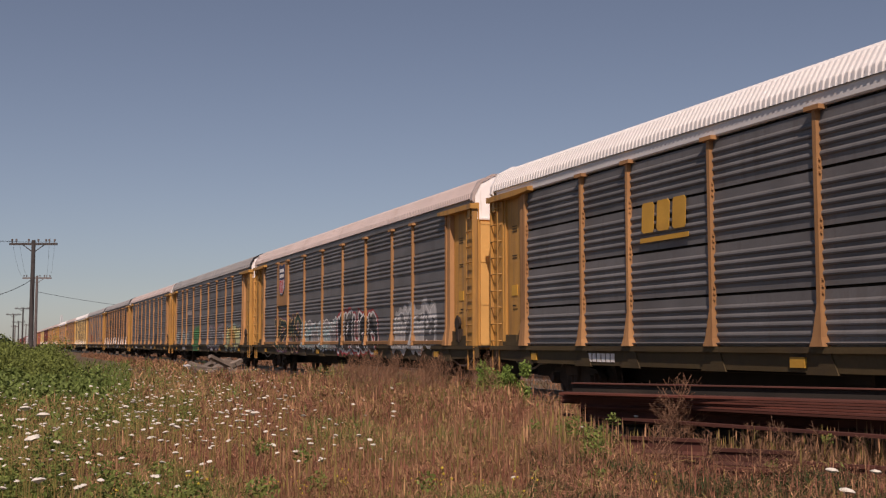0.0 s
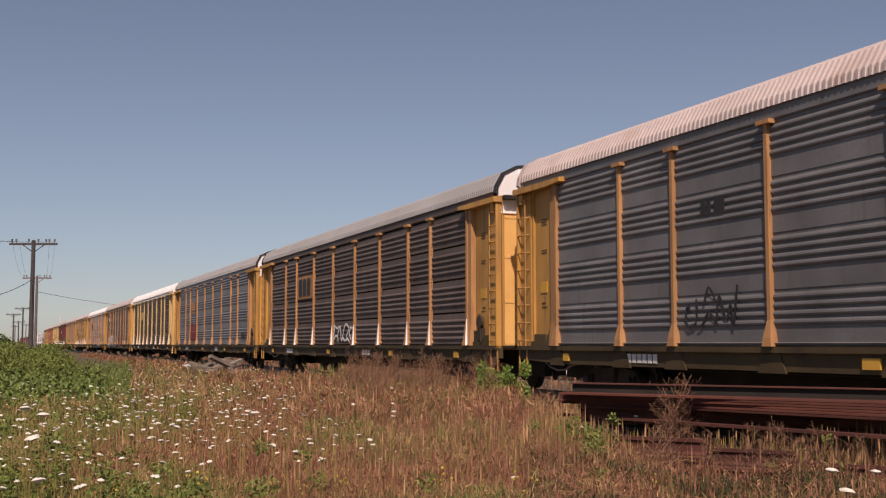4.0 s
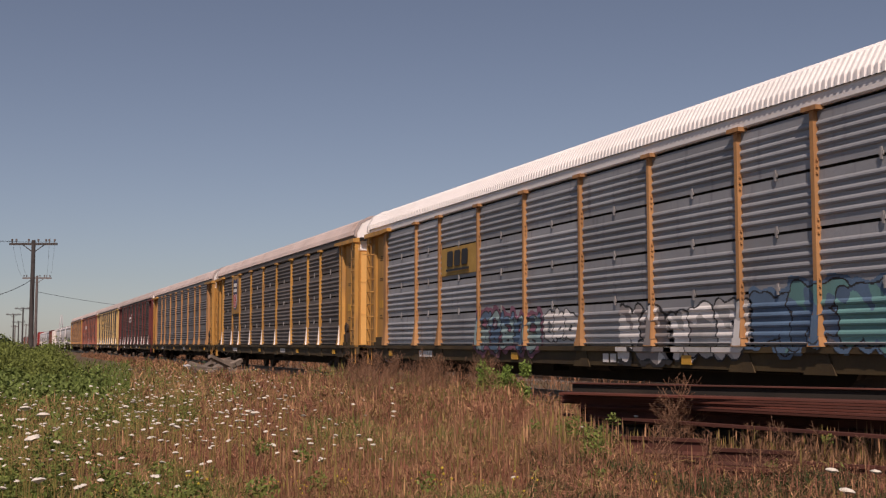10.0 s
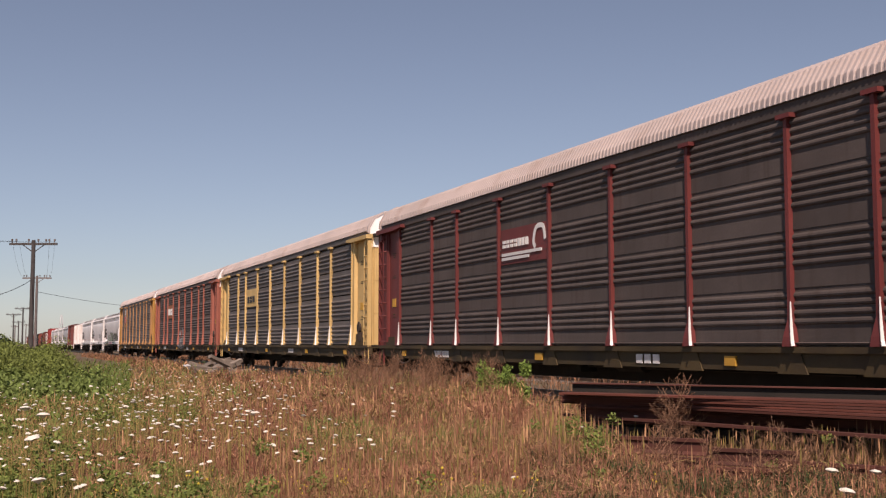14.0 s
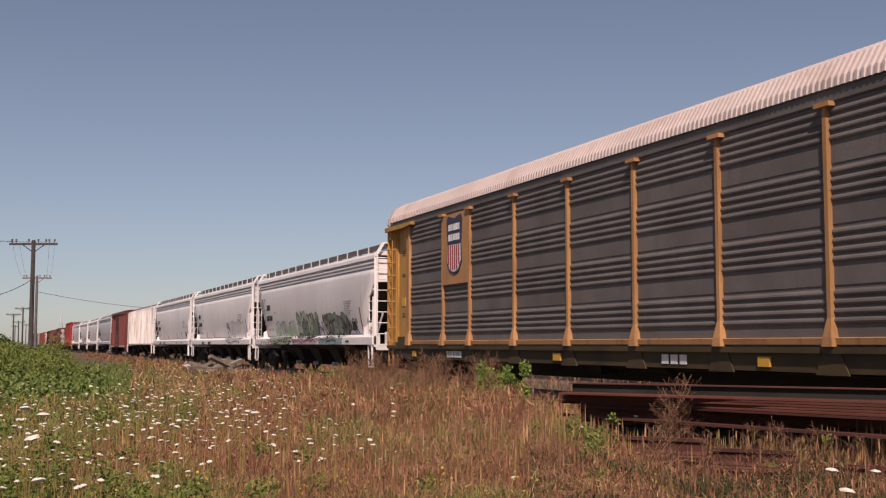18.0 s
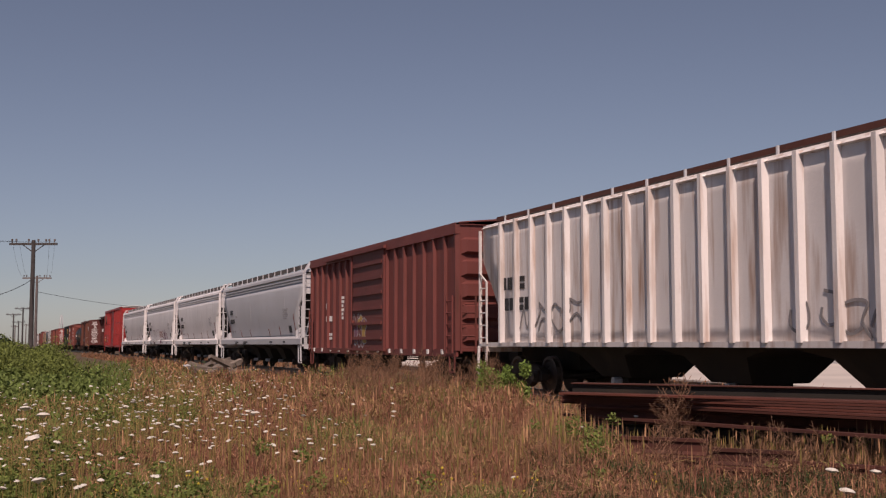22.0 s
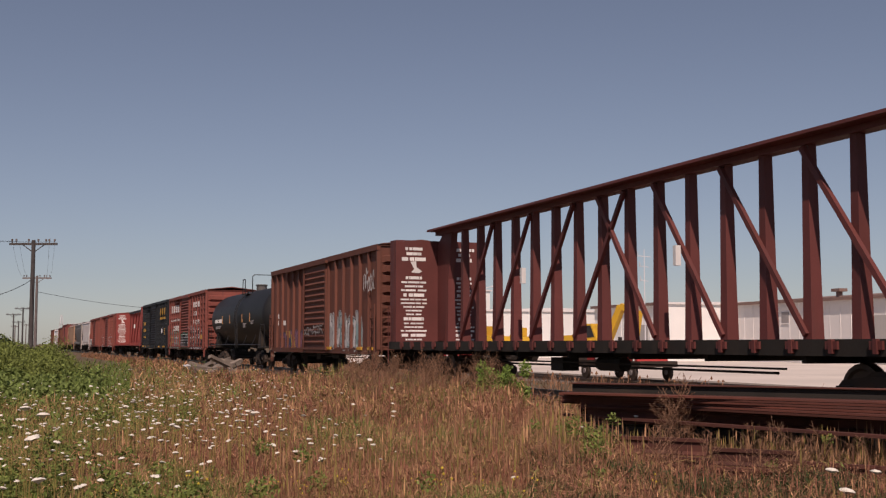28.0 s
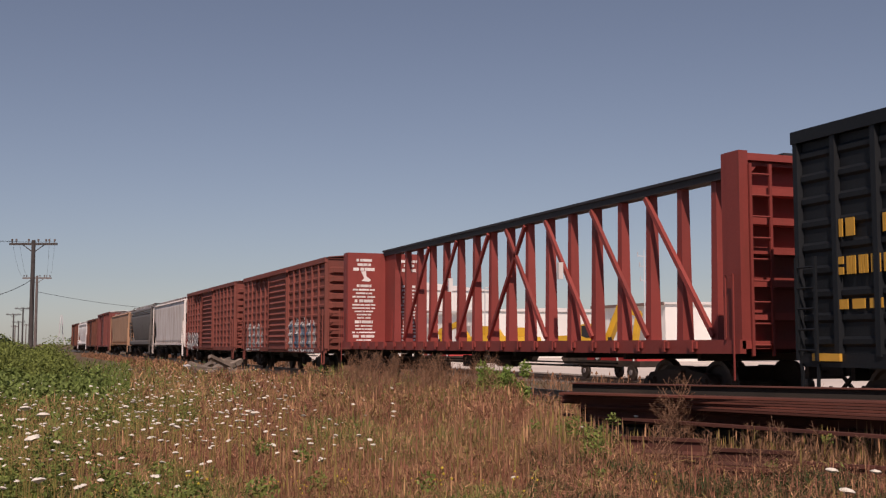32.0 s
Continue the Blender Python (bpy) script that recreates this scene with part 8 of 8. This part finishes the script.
car, L = boxcar(31.365, 32.09, "faded red-brown boxcar with white slogan and spray paint", "boxorange", 4.40, 4.62, posts=12, door=(-0.05, 3.3), door_ribs=16, slots=True, ribs=8)
h = L / 2


def words(text, x, z, size, material, parent, y=SIDE + 0.03):
    """Painted slogan, a mesh for each letter."""
    for ch in text:
        if ch == " ":
            x += 0.45 * size
            continue
        c = bpy.data.curves.new("letter", "FONT")
        c.body, c.size, c.extrude = ch, size, 0.004
        tmp = bpy.data.objects.new("letter", c)
        d = bpy.data.meshes.new_from_object(tmp)
        bpy.data.objects.remove(tmp)
        d.materials.clear(); d.materials.append(material)
        xs = [v.co.x for v in d.vertices]
        put("letter", d, parent, pose(x - min(xs), y, z, 90, 0, 0))
        x += max(xs) - min(xs) + 0.16 * size


bars_text(car, -h + 0.95, 3.35, 4.9, 0.5, 8, M["w_paint"], y=SIDE + 0.03, gap=0.35, name="emblem_bar")
bars_text(car, 3.05, 3.5, 2.8, 0.32, 8, M["w_paint"], y=SIDE + 0.03, gap=0.35, name="emblem_bar")
words("SERVES", 3.3, 2.95, 0.42, M["w_paint"], car); words("THE SOUTH", 3.0, 2.4, 0.42, M["w_paint"], car)
words("GIVES A GREEN LIGHT TO INNOVATIONS", -h + 1.25, 2.74, 0.21, M["w_haze"], car, y=SIDE + 0.0); bars_text(car, -h + 2.2, 2.1, 2.8, 0.34, 6, M["w_paint"], y=SIDE + 0.03)
spray(car, SKINS[car], -7.3, -1.75, 0.9, 2.05, ("ochre", "mauve", "pale_teal", "w_haze", "orange"), "k_paint", "sea_green", n=5, seed=317, w=0.22, edge=0.04, rim=0.2, shade="hopperdark")
spray(car, SKINS[car], 1.75, 6.5, 0.9, 2.15, ("k_paint", "boxblue", "hopperdark"), "w_paint", "grey_p", n=5, seed=312, w=0.28, edge=0.06, rim=0.06)
spray(car, SKINS[car], -1.45, 1.4, 0.95, 1.75, ("grey_p", "hopperdark", "boxblue"), "w_haze", "sea_green", n=3, seed=313, w=0.26, edge=0.04, rim=0.12)
bm = bmesh.new(); box(bm, h - 1.5, h - 0.75, SIDE - 0.035, SIDE - 0.025, 1.5, 1.75); part("sprayed_ground", bm, M["y_paint"], car)

car, L = boxcar(32.14, 32.861, "dark blue boxcar with yellow mark", "boxblue", 4.42, 4.64, posts=14, door=(-0.08, 3.25), door_ribs=16, slots=True, ribs=9)
h = L / 2
for x in (h - 3.75, h - 2.6, h - 1.5):
    bm = bmesh.new(); plate(bm, [(x + 0.1, 3.36), (x + 0.4, 3.36), (x + 0.48, 3.45), (x + 0.48, 3.78), (x + 0.38, 3.88), (x + 0.08, 3.88), (x, 3.78), (x, 3.45)], SIDE - 0.03, 0.01); part("emblem", bm, M["y_paint"], car)
    bm = bmesh.new(); box(bm, x, x + 0.48, SIDE - 0.03, SIDE + 0.02, 3.05, 3.2); part("emblem_bar", bm, M["y_paint"], car)
bars_text(car, -h + 0.9, 2.75, 0.5, 0.26, 2, M["y_paint"], y=SIDE + 0.03); bars_text(car, -h + 1.9, 2.75, 0.5, 0.26, 2, M["y_paint"], y=SIDE + 0.03)
bars_text(car, -h + 0.9, 2.2, 1.5, 0.26, 6, M["y_paint"], y=SIDE + 0.03); bars_text(car, -h + 0.9, 1.7, 1.4, 0.14, 4, M["y_paint"], y=SIDE + 0.03)
bars_text(car, h - 1.9, 2.3, 0.9, 0.1, 4, M["y_paint"], rows=4, y=SIDE + 0.03)
bm = bmesh.new(); box(bm, h - 3.0, h - 2.5, SIDE - 0.03, SIDE, 2.0, 2.35); part("placard", bm, M["w_paint"], car)
for x, w in ((-h + 0.4, 0.6), (-h + 2.2, 0.35), (-h + 4.1, 0.5), (0.6, 0.4), (3.0, 0.5), (5.6, 1.1)):
    bm = bmesh.new(); box(bm, x, x + w, SIDE - 0.02, SIDE + 0.05, 0.95, 1.06); part("reflector", bm, M["y_paint"], car)

car, L = centerbeam(32.926, 33.985, "orange red empty centre-beam flat car with dark chord", "beambright", "k_paint", deep=0.2, flange=0.2, shift_x=-0.02)
car, L = boxcar(34.12, 34.839, "faded red-brown boxcar with sprayed letters", "boxorange", 4.42, 4.62, posts=12, door=(-0.05, 3.3), door_ribs=12, slots=True, ribs=9)
spray(car, SKINS[car], -L / 2 + 1.0, -L / 2 + 4.2, 0.95, 2.0, ("grey_p", "w_haze"), "k_paint", "w_paint", n=4, seed=341, w=0.2); spray(car, SKINS[car], 1.9, 6.0, 0.95, 2.0, ("w_haze", "blue"), "k_paint", "w_paint", n=5, seed=342, w=0.2)
car, L = boxcar(34.949, 35.70, "faded red-brown boxcar with ribbed sides", "boxorange", 4.42, 4.62, posts=12, door=(-0.05, 3.3), door_ribs=12, slots=True, ribs=9)
graffiti(car, -L / 2 + 1.0, -L / 2 + 5.2, 0.9, 1.8, "grey_p", "w_paint", n=5, seed=351, w=0.14, y=SIDE - 0.09)
car, L = hopper(35.75, 36.57, "white covered hopper with dark hopper bays", "hopperwhite", round_side=False, band=False)
car, L = hopper(36.60, 37.36, "dark grey covered hopper", "hopperdark")
car, L = hopper(37.40, 38.33, "tan rusty covered hopper with white roof", "hoppertan", round_side=False, band=False)
car, L = boxcar(38.37, 39.12, "oxide red high boxcar with pale roof", "boxred", 4.78, 4.95, roof_c="white")
car, L = boxcar(39.25, 39.98, "rusty brown boxcar with ribbed sides", "boxbrown")
car, L = hopper(40.05, 40.95, "pale grey covered hopper at the train's end", "hopper")
car, L = boxcar(41.0, 41.72, "rusty brown boxcar at the end of the train", "boxbrown")
# ---- the train runs ----
TRACK_Y, RAIL = 12.85, 0.30


def motions():
    times = [0, 4, 8, 12, 16, 20, 24, 28, 32]
    start = {}
    for c, x0 in CARS:
        walk(c, [(t, pose(x0 - 0.12 + SPEED * t, TRACK_Y, RAIL)) for t in times])
        start[c] = x0
    # wheels roll while their car is near: a step for each thirtieth of a second
    for w, c, off, s in WHEELS:
        home = w.matrix_basis.translation.copy()
        t0, t1 = (-34 - off - start[c]) / SPEED, (2 - off - start[c]) / SPEED
        f0, f1 = max(0, math.ceil(t0 * FPS)), min(32 * FPS, math.floor(t1 * FPS))
        if f1 <= f0:
            continue
        step = math.degrees(SPEED / FPS / 0.457)
        rows = [(0.0, pose(*home))] if f0 > 0 else []
        rows += [(f / FPS, pose(*home, 0, (f - f0) * step)) for f in range(f0, f1 + 1)]
        if f1 < 32 * FPS:
            rows.append((32.0, pose(*home, 0, (f1 - f0) * step)))
        walk(w, rows)


motions()
